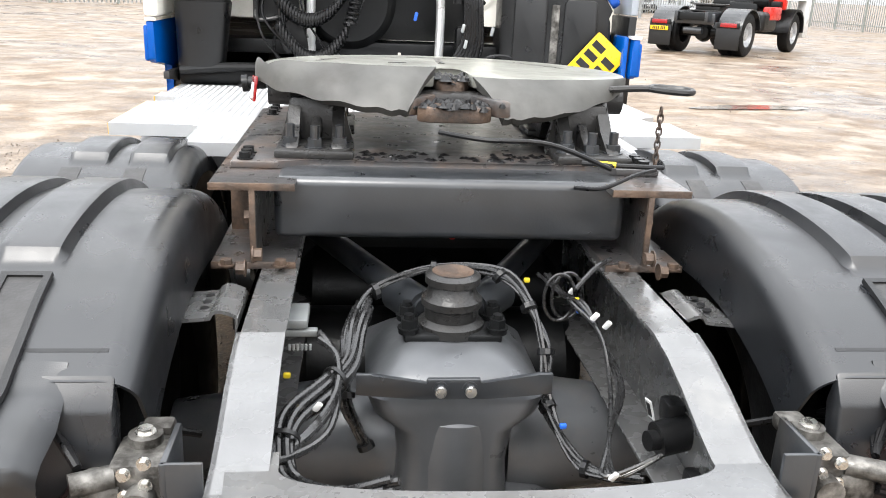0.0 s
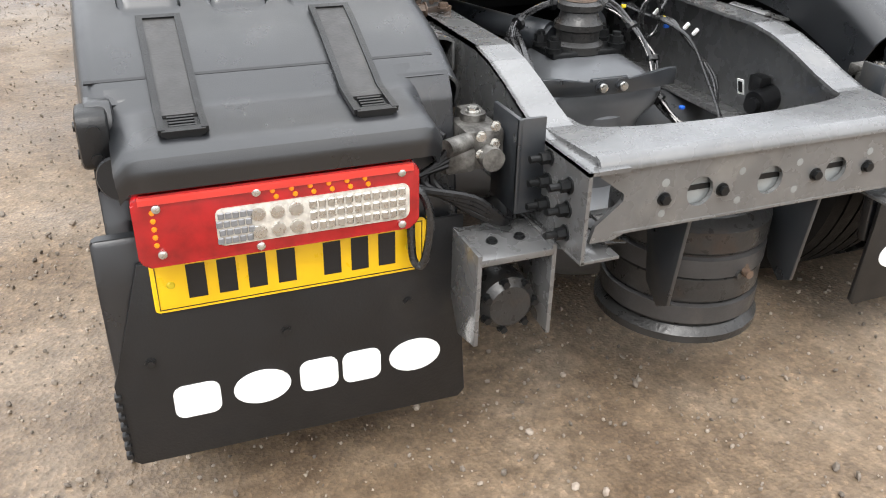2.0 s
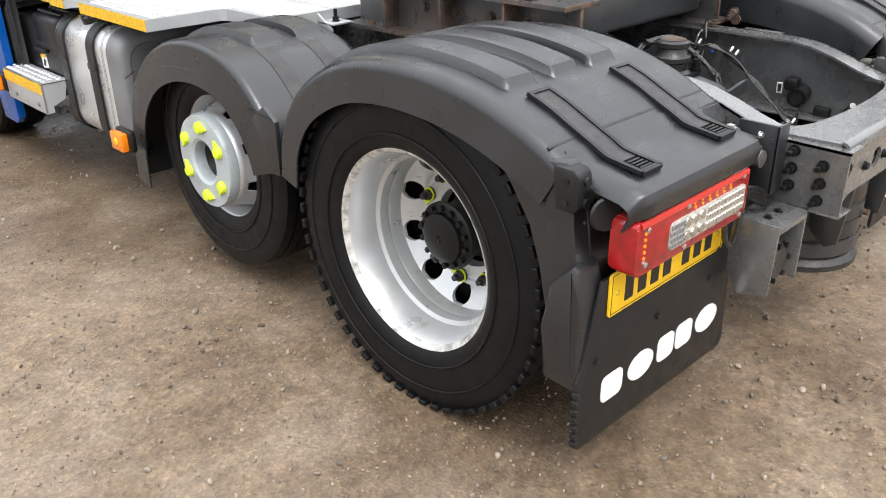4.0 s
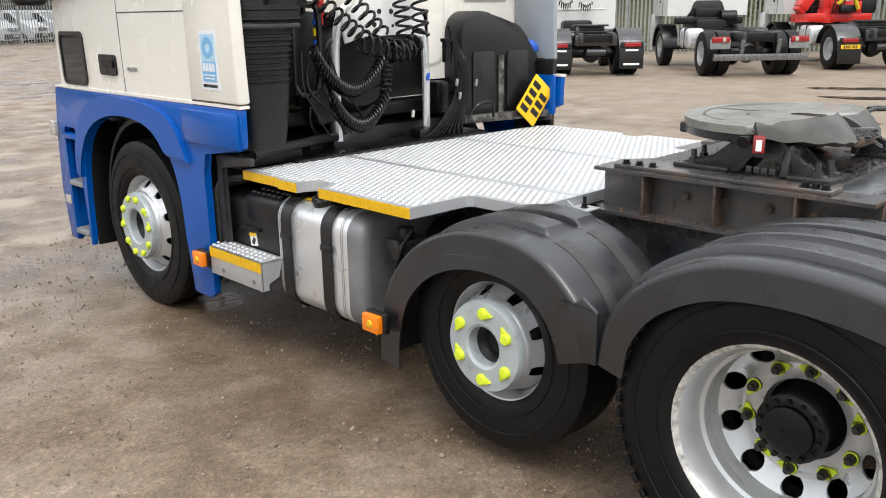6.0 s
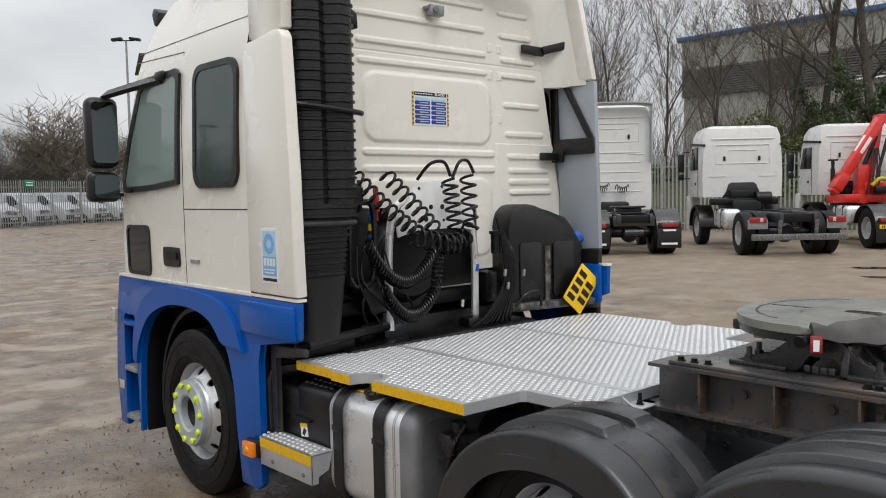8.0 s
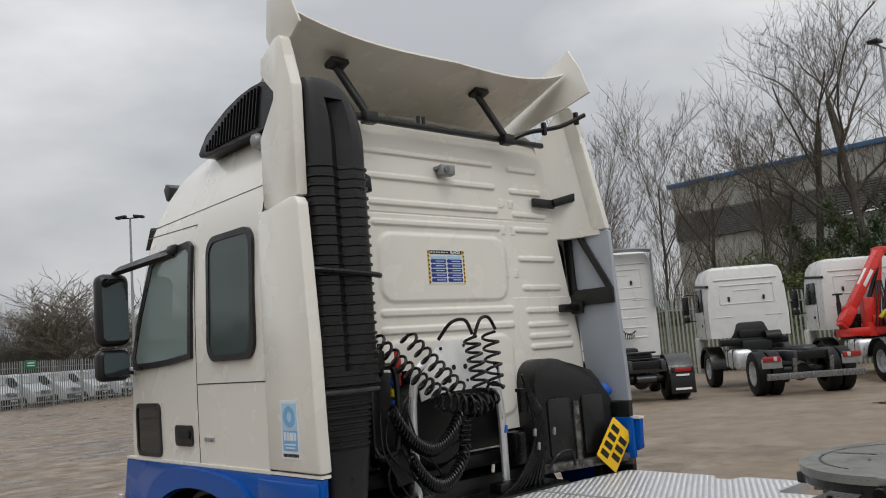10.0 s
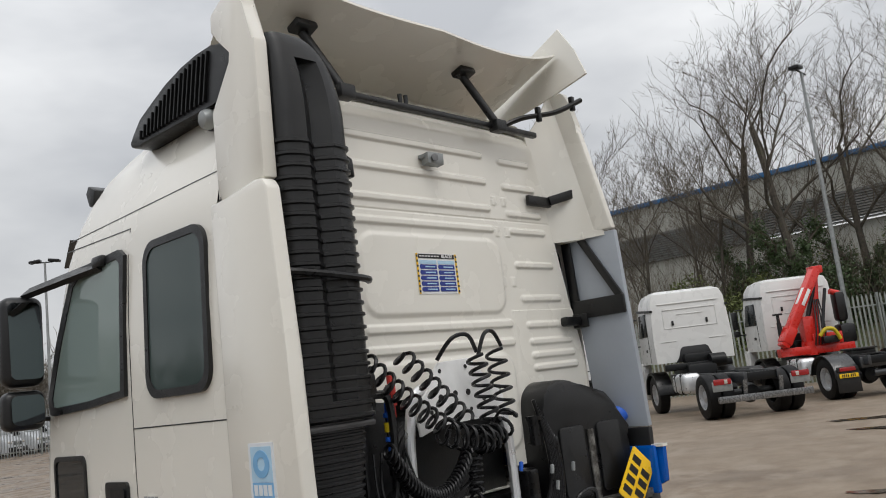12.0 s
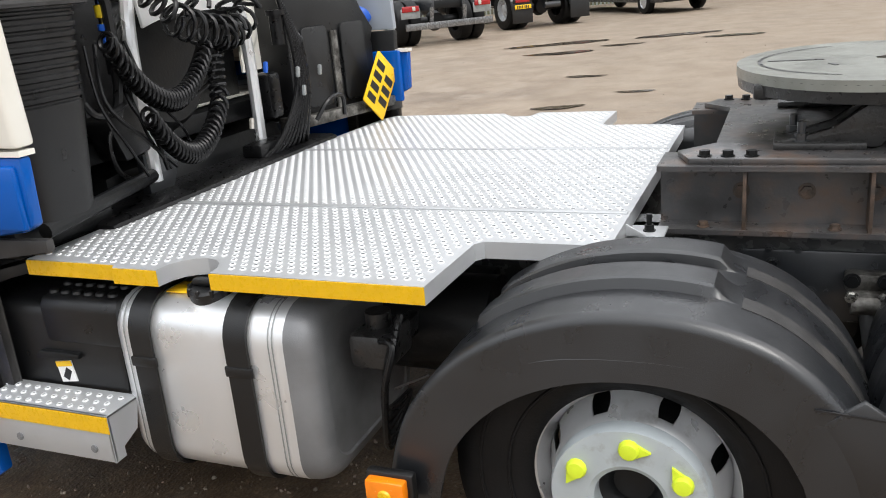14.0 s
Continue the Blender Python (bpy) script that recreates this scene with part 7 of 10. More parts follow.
def roof_inlet():
    """The louvred inlet on the roof side, and the round camera under it."""
    bm = B()
    prism(bm, [(3.95, 3.075), (3.93, 3.05), (3.84, 3.032), (3.20, 3.055), (3.06, 3.035), (3.03, 3.05), (2.995, 3.17), (3.02, 3.25), (3.085, 3.288), (3.18, 3.302), (3.30, 3.302), (3.43, 3.288), (3.58, 3.255), (3.71, 3.21), (3.83, 3.165), (3.90, 3.125)], "x", -1.135, -1.02, 0.014)
    lv = part("roof_inlet", bm, "plastic", CAB, "black louvred roof air inlet")
    for k in range(19):
        y0 = 3.21 + 0.037 * k
        top = 3.285 - 0.235 * max(0.0, (y0 - 3.30) / 0.6) ** 1.5
        if top - 3.06 < 0.035:
            break
        bm = B()
        box(bm, (-1.139, y0 + 0.012, (top + 3.062) / 2), (0.022, 0.010, top - 3.062), 0.002, rot(14, 0, 0), 1)
        part("louvre", bm, "hubdark", lv)
    bm = B()
    lathe(bm, [(0.052, 0.0), (0.052, 0.006)], (-1.10, 3.255, 2.995), (-1, 0, 0.1), 20)
    cyl(bm, (-1.06, 3.255, 2.995), (-1.112, 3.255, 2.995), 0.05, n=20)
    part("camera_seat", bm, "plastic", CAB)
    bm = B()
    lathe(bm, [(0.046, 0), (0.046, 0.025), (0.036, 0.045), (0.018, 0.052), (0, 0.053)], (-1.11, 3.255, 2.995), (-1, 0.1, -0.1), 20)
    part("camera_dome", bm, "galv", CAB, "small round grey camera")


roof_inlet()
WALL = 3.085


def rear_wall():
    # wall with its ribs pressed inwards, narrowing upwards, split round the engine opening
    ribs = []
    for z in (2.975, 2.826, 2.672, 2.556):
        ribs.append((-0.55 + 0.1 * (2.975 - z), 0.475 + 0.06 * (2.975 - z), z, 0.017))
    for z in (2.03, 1.93):
        ribs.append((-0.48, 0.56, z, 0.02))
    for z in (2.96, 2.811, 2.654, 2.553, 2.358, 2.165, 2.015, 1.92, 1.845, 1.775):
        ribs.append((0.645 + 0.08 * (2.96 - z), 0.90 + 0.19 * (2.96 - z), z, 0.017))

    def half(z):
        return 1.235 - 0.2 * (z - 1.75) if z > 1.75 else 1.235

    def h(x, z):
        o = 0.0
        for xa, xb, zc, w in ribs:
            dx = max(xa - x, 0, x - xb)
            d = math.hypot(dx, z - zc)
            k = max(0.0, min(1.0, (w + 0.007 - d) / 0.014))
            o = max(o, 0.012 * k * k * (3 - 2 * k))
        # large raised field with a soft rim
        dx, dz = abs(x - 0.025) - 0.42, abs(z - 2.292) - 0.10
        d = math.hypot(max(dx, 0), max(dz, 0)) + min(max(dx, dz), 0) - 0.10
        k = max(0.0, min(1.0, 0.5 - d / 0.03))
        o = max(o, 0.012 * k * k * (3 - 2 * k) * (1.0 if d < -0.02 else 1.0))
        # lower field behind the hose mast
        dx, dz = abs(x - 0.025) - 0.42, abs(z - 1.62) - 0.15
        d = math.hypot(max(dx, 0), max(dz, 0)) + min(max(dx, dz), 0) - 0.10
        k = max(0.0, min(1.0, 0.5 - d / 0.03))
        o = max(o, 0.010 * k * k * (3 - 2 * k))
        # small square marks between the two halves
        for xc in (0.55, 0.64):
            for zc in (2.72, 2.545, 2.26):
                if abs(x - xc) < 0.018 and abs(z - zc) < 0.026:
                    o = max(o, 0.005)
        # lap joint across, and the upright step of the outer panel
        o -= 0.005 * max(0, 1 - abs(z - 2.612) / 0.006)
        o += 0.006 * max(0.0, min(1.0, (x - 0.588) / 0.012)) if z < 2.1 else 0
        # soft roll towards the upper edge
        o -= 0.05 * max(0.0, (z - 3.06) / 0.10) ** 2
        return o

    def field(x0, x1, z0, z1, nu, nv, wide=None):
        bm = B()

        def f(u, v):
            z = z0 + (z1 - z0) * v
            a, c = (x0, x1) if wide is None else (-wide(z), wide(z))
            x = a + (c - a) * u
            return (x, WALL - h(x, z), z)
        sheet(bm, f, nu, nv, 0.01)
        return bm
    w = part("rear_wall", field(0, 0, 1.70, 3.13, 250, 330, half), "white", CAB, "cream cab rear wall with pressed ribs", 50)
    part("wall_panel", field(-1.235, -0.50, 1.28, 1.70, 20, 20), "white", CAB, "", 50)
    part("wall_panel", field(0.40, 1.235, 1.28, 1.70, 60, 50), "white", CAB, "", 50)
    bm = B()
    # rolled upper edge of the wall, running into the roof
    sheet(bm, lambda u, v: (half(3.13) * (2 * u - 1), WALL + 0.024 + 0.09 * (1 - math.cos(v * math.pi / 2)), 3.13 + 0.05 * math.sin(v * math.pi / 2) - 0.015 * abs(2 * u - 1) ** 4), 40, 8, 0.008)
    part("wall_edge", bm, "white", CAB, "", 50)
    # dark box put in for the shade inside the engine opening
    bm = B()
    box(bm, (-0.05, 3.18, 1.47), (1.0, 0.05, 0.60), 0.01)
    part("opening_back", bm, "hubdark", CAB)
    # left side extender in two pieces, the upper one notched round the roof inlet
    bm = B()
    prism(bm, [(3.0875, 1.285), (3.0875, 2.562), (2.93, 2.566), (2.775, 2.592), (2.725, 2.585), (2.70, 2.55), (2.665, 1.90), (2.634, 1.285)], "x", -1.258, -1.19, 0.014)
    e = part("side_extender", bm, "white", CAB, "cream cab side extender")
    bm = B()
    prism(bm, [(3.0875, 2.574), (3.0875, 2.955), (2.925, 3.115), (2.915, 3.165), (3.0, 3.25), (3.055, 3.285), (3.05, 3.365), (2.90, 3.44), (2.85, 3.44), (2.832, 3.41), (2.828, 3.33), (2.757, 3.16), (2.765, 2.604), (2.93, 2.578)], "x", -1.215, -1.15, 0.012)
    part("upper_extender", bm, "white", e)
    # right side: cream upper piece, grey lower panel, black foot
    bm = B()
    prism(bm, [(3.05, 2.53), (3.07, 3.42), (2.997, 3.446), (2.95, 3.425), (2.908, 3.35), (2.90, 3.20), (2.872, 3.15), (2.741, 2.53)], "x", 1.19, 1.245, 0.014)
    e = part("side_extender", bm, "white", CAB, "cream upper side extender")
    bm = B()
    prism(bm, [(3.10, 2.52), (2.737, 2.52), (2.70, 1.38), (3.02, 1.38)], "x", 1.20, 1.24, 0.008)
    part("extender_panel", bm, "greypaint", e, "grey lower extender panel")
    bm = B()
    prism(bm, [(3.02, 1.375), (2.70, 1.375), (2.72, 0.86), (2.98, 0.86)], "x", 1.195, 1.238, 0.008)
    part("extender_foot", bm, "plastic", e)
    bm = B()

    def corner(u, v):
        z = 2.50 + (0.64 + 0.27 * min(1.0, u * 1.5)) * v
        a = Vector((half(min(z, 3.13)) - 0.02, WALL + 0.004, z))
        c = Vector((1.198, 2.80 + 0.24 * v, z))
        m = Vector((1.165, WALL - 0.03, z))
        return (1 - u) ** 2 * a + 2 * u * (1 - u) * m + u * u * c
    sheet(bm, corner, 18, 16, 0.010)
    part("corner_panel", bm, "white", e, "cream panel closing the wall corner", 50)
    # black triangular bracket
    bm = B()
    def bar(a, b, w=0.035):
        a, b = Vector(a), Vector(b)
        R = (b - a).to_track_quat('Z', 'Y').to_matrix()
        box(bm, (a + b) / 2, (0.02, w, (b - a).length), 0.004, R)
    bar((1.185, 3.075, 2.50), (1.185, 3.06, 2.06), 0.06)
    bar((1.185, 2.97, 2.51), (1.185, 2.75, 2.13), 0.045)
    box(bm, (1.185, 2.905, 2.085), (0.025, 0.36, 0.11), 0.008)
    part("extender_bracket", bm, "plastic", e, "black triangular hinge bracket")
    bm = B()
    box(bm, (1.182, 3.03, 2.52), (0.03, 0.20, 0.05), 0.010)
    part("hinge_plate", bm, "white", e)
    for z in (2.74, 2.02):
        bm = B()
        if z > 2.5:
            box(bm, (0.94, 3.055, z), (0.20, 0.028, 0.06), 0.006, rot(0, 2, -4))
            box(bm, (1.12, 2.995, z + 0.03), (0.22, 0.022, 0.055), 0.006, rot(0, -14, -22))
        else:
            box(bm, (1.09, 3.045, z), (0.16, 0.05, 0.055), 0.012)
            box(bm, (1.17, 3.03, z), (0.02, 0.10, 0.08), 0.004)
        part("stay", bm, "plastic", e, "black stay strap")
    # notice on the wall: dark title, two columns of five rows, striped edges
    face = WALL - 0.012
    bm = B()
    box(bm, (0.013, face - 0.002, 2.298), (0.297, 0.003, 0.204), 0)
    nt = part("notice", bm, "whiteink", w, "blue and white printed notice with yellow edges")
    bm = B()
    box(bm, (0.013, face - 0.0045, 2.386), (0.262, 0.002, 0.022), 0)
    part("notice_title", bm, "ink", nt)
    for k in range(7):
        bm = B()
        box(bm, (-0.105 + 0.021 * k, face - 0.006, 2.386), (0.014, 0.001, 0.006), 0)
        part("title_mark", bm, "whiteink", nt)
    word("BLACK!", 0.022, Matrix.Translation((0.088, face - 0.006, 2.386)) @ Matrix.Rotation(radians(90), 4, 'X'), "whiteink", "title_word", nt, "white capitals", 1.1, 0.0006)
    for sx in (-1, 1):
        bm = B()
        box(bm, (0.013 + sx * 0.066, face - 0.0045, 2.356), (0.122, 0.002, 0.018), 0)
        part("notice_head", bm, "stickpale", nt)
        for k in range(5):
            z = 2.332 - 0.0285 * k
            bm = B()
            box(bm, (0.013 + sx * 0.066 + 0.008, face - 0.0045, z), (0.104, 0.002, 0.022), 0)
            part("notice_block", bm, "darkblue", nt)
            bm = B()
            box(bm, (0.013 + sx * 0.066 + 0.012, face - 0.006, z), (0.070, 0.001, 0.006), 0)
            part("notice_line", bm, "stickpale", nt)
            bm = B()
            lathe(bm, [(0.012, 0), (0.012, 0.002), (0, 0.002)], (0.013 + sx * 0.066 - 0.050, face - 0.0045, z), (0, -1, 0), 14)
            part("notice_dot", bm, "darkblue", nt)
    for sx in (-1, 1):
        bm = B()
        box(bm, (0.013 + sx * 0.1425, face - 0.0045, 2.298), (0.012, 0.002, 0.204), 0)
        part("notice_edge", bm, "yellow", nt)
        for k in range(8):
            bm = B()
            box(bm, (0.013 + sx * 0.1425, face - 0.006, 2.208 + 0.0255 * k), (0.011, 0.001, 0.011), 0)
            part("edge_mark", bm, "ink", nt)
    # work camera on its bracket
    bm = B()
    box(bm, (0.035, 3.035, 2.888), (0.10, 0.06, 0.062), 0.006, rot(0, 4, -12))
    box(bm, (0.0, 3.06, 2.905), (0.05, 0.045, 0.02), 0.004)
    rc = part("rear_camera", bm, "galv", w, "small grey rear camera")
    bm = B()
    lathe(bm, [(0.02, 0), (0.02, 0.008), (0.012, 0.010), (0, 0.006)], (0.015, 3.003, 2.888), (-0.2, -1, 0), 16)
    part("camera_lens", bm, "tank_end", rc)


rear_wall()


def air_stack():
    bm = B()
    N = 420

    def sec(k):
        z = 1.04 + (3.205 - 1.04) * k / N
        hx, hy, xc, yc = 0.178, 0.135, -0.972, 2.84
        o = 0.0
        if z < 1.62:
            t = max(0.0, (z - 1.04) / 0.58)
            hx, hy = 0.115 + 0.045 * t, 0.10 + 0.02 * t
            xc = -1.02 + 0.03 * t
            o = -0.007 if (z > 1.36 and math.sin((z - 1.36) * 2 * math.pi / 0.028) > 0) else 0
        elif z < 1.66:
            hx, hy, xc = 0.158, 0.12, -0.99
        elif z < 2.79:
            o = 0.009 if math.sin((z - 1.66) * 2 * math.pi / 0.049) > 0.55 else 0
        if z > 2.86:
            t = (z - 2.86) / 0.345
            q = math.sqrt(max(0.0, 1 - t * t * 0.96))
            hx, xc = hx * (0.45 + 0.55 * q), xc - 0.10 * (1 - q)
            hy *= 0.6 + 0.4 * q
        return z, hx + o, hy + o, xc, yc
    rings = []
    m = 40
    for k in range(N + 1):
        z, hx, hy, xc, yc = sec(k)
        ring = []
        for j in range(m):
            a = 2 * math.pi * j / m
            ca, sa = math.cos(a), math.sin(a)
            x = hx * math.copysign(abs(ca) ** 0.55, ca)
            y = hy * math.copysign(abs(sa) ** 0.55, sa)
            if z > 1.74 and z < 3.10 and sa < -0.5:
                d = abs(x - 0.012 + 0.09 * max(0.0, z - 2.86))
                y += 0.055 * max(0, min(1, (0.035 - d) / 0.02))
            ring.append(bm.verts.new((xc + x, yc + y, z)))
        rings.append(ring)
    for p, q in zip(rings, rings[1:]):
        for j in range(m):
            bm.faces.new((p[j], p[(j + 1) % m], q[(j + 1) % m], q[j]))
    bm.faces.new(rings[0])
    bm.faces.new(rings[-1])
    st = part("intake_duct", bm, "plastic", CAB, "black corrugated plastic air intake stack", 28)
    bm = B()
    tube(bm, [(-1.185, 2.73, 2.235), (-1.10, 2.695, 2.225), (-0.95, 2.69, 2.215), (-0.80, 2.71, 2.205), (-0.755, 2.75, 2.205)], 0.015, 8)
    for z in (2.70, 1.79):
        prism(bm, [(-0.81, z + 0.075), (-0.735, z + 0.035), (-0.73, z - 0.045), (-0.81, z - 0.06)], "y", 2.79, 2.89, 0.008)
    part("stack_clamp", bm, "hose", st)
    bm = B()
    box(bm, (-0.99, 2.84, 1.64), (0.335, 0.262, 0.026), 0.02)
    part("stack_band", bm, "strapgrey", st)
    # bracket bar under the stack
    bm = B()
    tube(bm, [(-1.12, 2.76, 1.02), (-0.85, 2.78, 1.04), (-0.5, 2.90, 1.03)], 0.025, 10)
    box(bm, (-0.95, 2.95, 0.98), (0.4, 0.2, 0.10), 0.03)
    part("stack_bracket", bm, "hubdark", st)


air_stack()


def roof_fairing():
    bm = B()

    def f(u, v):
        x = -1.14 + 2.28 * u
        e = abs(2 * u - 1)
        y = 4.30 - 1.35 * v + 0.10 * e * v
        x *= 1 - (0.20 * (1 - v) ** 1.5 if x > 0 else 0.26 * (1 - v) ** 0.75)
        z = 3.23 + (0.40 + 0.15 * e ** 3) * v ** 1.1 - 0.05 * e ** 2 * (1 - v) - 0.035 * v ** 6
        return (x, y, z)
    sheet(bm, f, 48, 24, 0.014)
    r = part("roof_fairing", bm, "white", CAB, "cream curved roof air deflector", 50)
    for s in (-1, 1):
        bm = B()
        poly = [(3.03, 3.93), (2.92, 3.75), (2.86, 3.58), (3.02, 3.50), (3.14, 3.46), (3.20, 3.60), (3.14, 3.78)] if s < 0 else [(3.03, 3.93), (2.92, 3.75), (2.84, 3.56), (3.10, 3.50), (3.5, 3.42), (3.9, 3.34), (3.75, 3.50), (3.40, 3.74)]
        prism(bm, poly, "x", min(s * 1.135, s * 1.15), max(s * 1.135, s * 1.15), 0.004)
        for v in bm.verts:
            v.co.x += s * 0.10 * max(0.0, (v.co.z - 3.5)) - s * 0.06 * max(0, v.co.y - 3.2)
        part("fairing_wing", bm, "white", r, "upright fairing side wing")
    for s in (-1, 1):
        bm = B()
        xs = -0.62 if s < 0 else 0.50
        cyl(bm, (xs + 0.05, 3.10, 3.20), (xs - 0.08, 3.22, 3.52), 0.024, n=12)
        box(bm, (xs - 0.09, 3.20, 3.535), (0.12, 0.09, 0.035), 0.008, rot(-18, 0, 0))
        box(bm, (xs + 0.05, 3.11, 3.21), (0.09, 0.07, 0.07), 0.01)
        part("fairing_strut", bm, "plastic", r, "black fairing strut")
    bm = B()
    tube(bm, [(0.60, 3.12, 3.22), (0.72, 3.05, 3.27), (0.95, 2.98, 3.32), (1.17, 2.93, 3.42)], 0.016, 8)
    for t in ((0.82, 3.01, 3.295), (1.10, 2.95, 3.39)):
        box(bm, t, (0.03, 0.03, 0.09), 0.006)
    part("cable", bm, "hose", r)
    bm = B()
    box(bm, (-0.02, 3.14, 3.215), (1.9, 0.04, 0.035), 0.01)
    for x in (-0.18, -0.14):
        cyl(bm, (x, 3.14, 3.22), (x, 3.14, 3.28), 0.012, n=10)
    part("roof_seal", bm, "plastic", r)
    return r


draw_in(roof_fairing())


# ---- gear behind the cab ----
def helix(bm, p0, p1, r, turns, wire, sag=0.0, per=12):
    p0, p1 = Vector(p0), Vector(p1)
    a, b, d = basis(p1 - p0)
    pts = []
    n = int(turns * per)
    for k in range(n + 1):
        t = k / n
        c = p0.lerp(p1, t) + Vector((0, 0, -sag * 4 * t * (1 - t)))
        an = 2 * math.pi * turns * t
        pts.append(c + r * (math.cos(an) * a + math.sin(an) * b))
    tube(bm, pts, wire, 7, raw=True)


def behind_cab():
    # aluminium hose mast
    bm = B()
    for x in (-0.46, 0.22):
        tube(bm, [(x, 2.92, 1.0), (x, 2.92, 1.45), (x + (0.05 if x < 0 else -0.05), 2.93, 1.68), (x + (0.12 if x < 0 else -0.12), 2.93, 1.74)], 0.024, 10)
    ms = part("hose_mast", bm, "tank", T, "silver tubular hose mast")
    bm = B()
    prism(bm, [(-0.40, 1.53), (-0.42, 1.66), (-0.32, 1.73), (-0.29, 1.80), (-0.24, 1.85), (-0.02, 1.86), (0.06, 1.78), (0.14, 1.73), (0.20, 1.66), (0.19, 1.55), (0.05, 1.57), (-0.25, 1.57)], "y", 2.90, 2.915, 0.004)
    pl = part("hose_plate", bm, "whiteink", ms, "white painted hose plate with holes")
    rnd = random.Random(8)
    for x, z, r in ((-0.24, 1.81, 0.010), (-0.06, 1.82, 0.010), (-0.25, 1.69, 0.015), (-0.15, 1.70, 0.015), (-0.06, 1.70, 0.015), (0.05, 1.66, 0.012), (-0.19, 1.63, 0.016), (-0.32, 1.63, 0.010), (-0.05, 1.62, 0.009)):
        bm = B()
        cyl(bm, (x, 2.897, z), (x, 2.901, z), r, n=16)
        part("plate_hole", bm, "ink", pl)
    # coiled air and electric lines
    coils = (((-0.77, 2.83, 1.90), (-0.36, 2.78, 1.56), 0.042, 10, 0.0085, 0.02), ((-0.56, 2.82, 1.90), (-0.24, 2.77, 1.58), 0.042, 8, 0.0085, 0.0),
             ((-0.09, 2.80, 1.86), (-0.08, 2.76, 1.55), 0.044, 6, 0.0085, 0.0), ((0.08, 2.82, 1.88), (0.06, 2.78, 1.56), 0.046, 5, 0.0085, 0.0),
             ((-0.42, 2.76, 1.56), (-0.10, 2.74, 1.49), 0.055, 6, 0.0085, 0.02), ((-0.22, 2.74, 1.48), (0.04, 2.76, 1.56), 0.052, 5, 0.0085, 0.03))
    for a, b, r, n, w, sg in coils:
        bm = B()
        helix(bm, a, b, r, n, w, sg)
        part("coiled_hose", bm, "hose", ms, "black coiled air hose")
    bm = B()
    tube(bm, [(-0.27, 2.88, 1.86), (-0.22, 2.82, 1.95), (-0.13, 2.80, 1.96), (-0.08, 2.80, 1.88)], 0.010, 8)
    tube(bm, [(-0.05, 2.82, 1.86), (0.0, 2.81, 1.96), (0.08, 2.82, 1.97), (0.13, 2.82, 1.90)], 0.010, 8)
    tube(bm, [(-0.77, 2.84, 1.94), (-0.745, 2.86, 1.85), (-0.74, 2.87, 1.74)], 0.010, 8)
    tube(bm, [(-0.17, 2.74, 1.50), (-0.19, 2.78, 1.40), (-0.22, 2.80, 1.32), (-0.26, 2.84, 1.28)], 0.008, 8)
    part("hose", bm, "hose", ms)
    for a, b, r, n, w, sg in (((-0.70, 2.80, 1.52), (-0.27, 2.76, 1.44), 0.034, 30, 0.008, 0.19), ((-0.62, 2.76, 1.27), (-0.26, 2.73, 1.27), 0.034, 26, 0.008, 0.17), ((-0.26, 2.74, 1.27), (-0.22, 2.76, 1.42), 0.028, 6, 0.007, 0.0)):
        bm = B()
        helix(bm, a, b, r, n, w, sg, 10)
        part("coiled_cable", bm, "hose", ms, "tightly coiled black cable")
    # connector rack on the left of the opening
    bm = B()
    prism(bm, [(-0.80, 1.28), (-0.80, 1.70), (-0.78, 1.72), (-0.58, 1.70), (-0.58, 1.30)], "y", 2.96, 2.985, 0.004)
    box(bm, (-0.80, 2.93, 1.50), (0.02, 0.10, 0.44), 0.004)
    box(bm, (-0.78, 2.90, 1.735), (0.16, 0.12, 0.02), 0.004)
    tube(bm, [(-0.70, 2.90, 1.74), (-0.66, 2.86, 1.70), (-0.66, 2.86, 1.40), (-0.68, 2.88, 1.26)], 0.018, 8)
    tube(bm, [(-0.80, 2.90, 1.34), (-0.78, 2.86, 1.28), (-0.66, 2.86, 1.30), (-0.63, 2.90, 1.34)], 0.012, 8)
    rk = part("connector_rack", bm, "plastic", T, "black connector rack with coloured couplings")
    for x, z, m_, h in ((-0.625, 1.73, "redcap", 0.09), (-0.655, 1.60, "yellowcap", 0.04), (-0.735, 1.78, "hose", 0.08), (-0.65, 1.44, "hose", 0.08), (-0.655, 1.65, "bluecap", 0.02), (-0.655, 1.55, "bluecap", 0.02)):
        bm = B()
        cyl(bm, (x, 2.88, z - h / 2), (x, 2.88, z + h / 2), 0.022, n=12)
        cyl(bm, (x, 2.88, z - h / 2 - 0.05), (x, 2.88, z - h / 2), 0.014, n=10)
        cyl(bm, (x, 2.88, z + h / 2), (x, 2.88, z + h / 2 + 0.04), 0.014, n=10)
        part("coupling", bm, m_, rk)
    rnd = random.Random(4)
    bm = B()
    for k in range(5):
        x0 = -0.76 + 0.045 * k
        tube(bm, [(x0, 2.88, 1.5), (x0 + rnd.uniform(-0.05, 0.05), 2.84, 1.32), (x0 + rnd.uniform(0, 0.15), 2.80, 1.18), (x0 + rnd.uniform(0.05, 0.25), 2.84, 1.05)], rnd.uniform(0.005, 0.008), 7)
    tube(bm, [(-0.58, 2.93, 1.28), (-0.70, 2.91, 1.20), (-0.69, 2.91, 1.08), (-0.60, 2.90, 1.02), (-0.50, 2.92, 1.02)], 0.008, 7)
    part("hose", bm, "hose", rk)
    shifted(rk, lambda q: (0.05, 0, 0))
    # air box and its black cover plate
    bm = B()
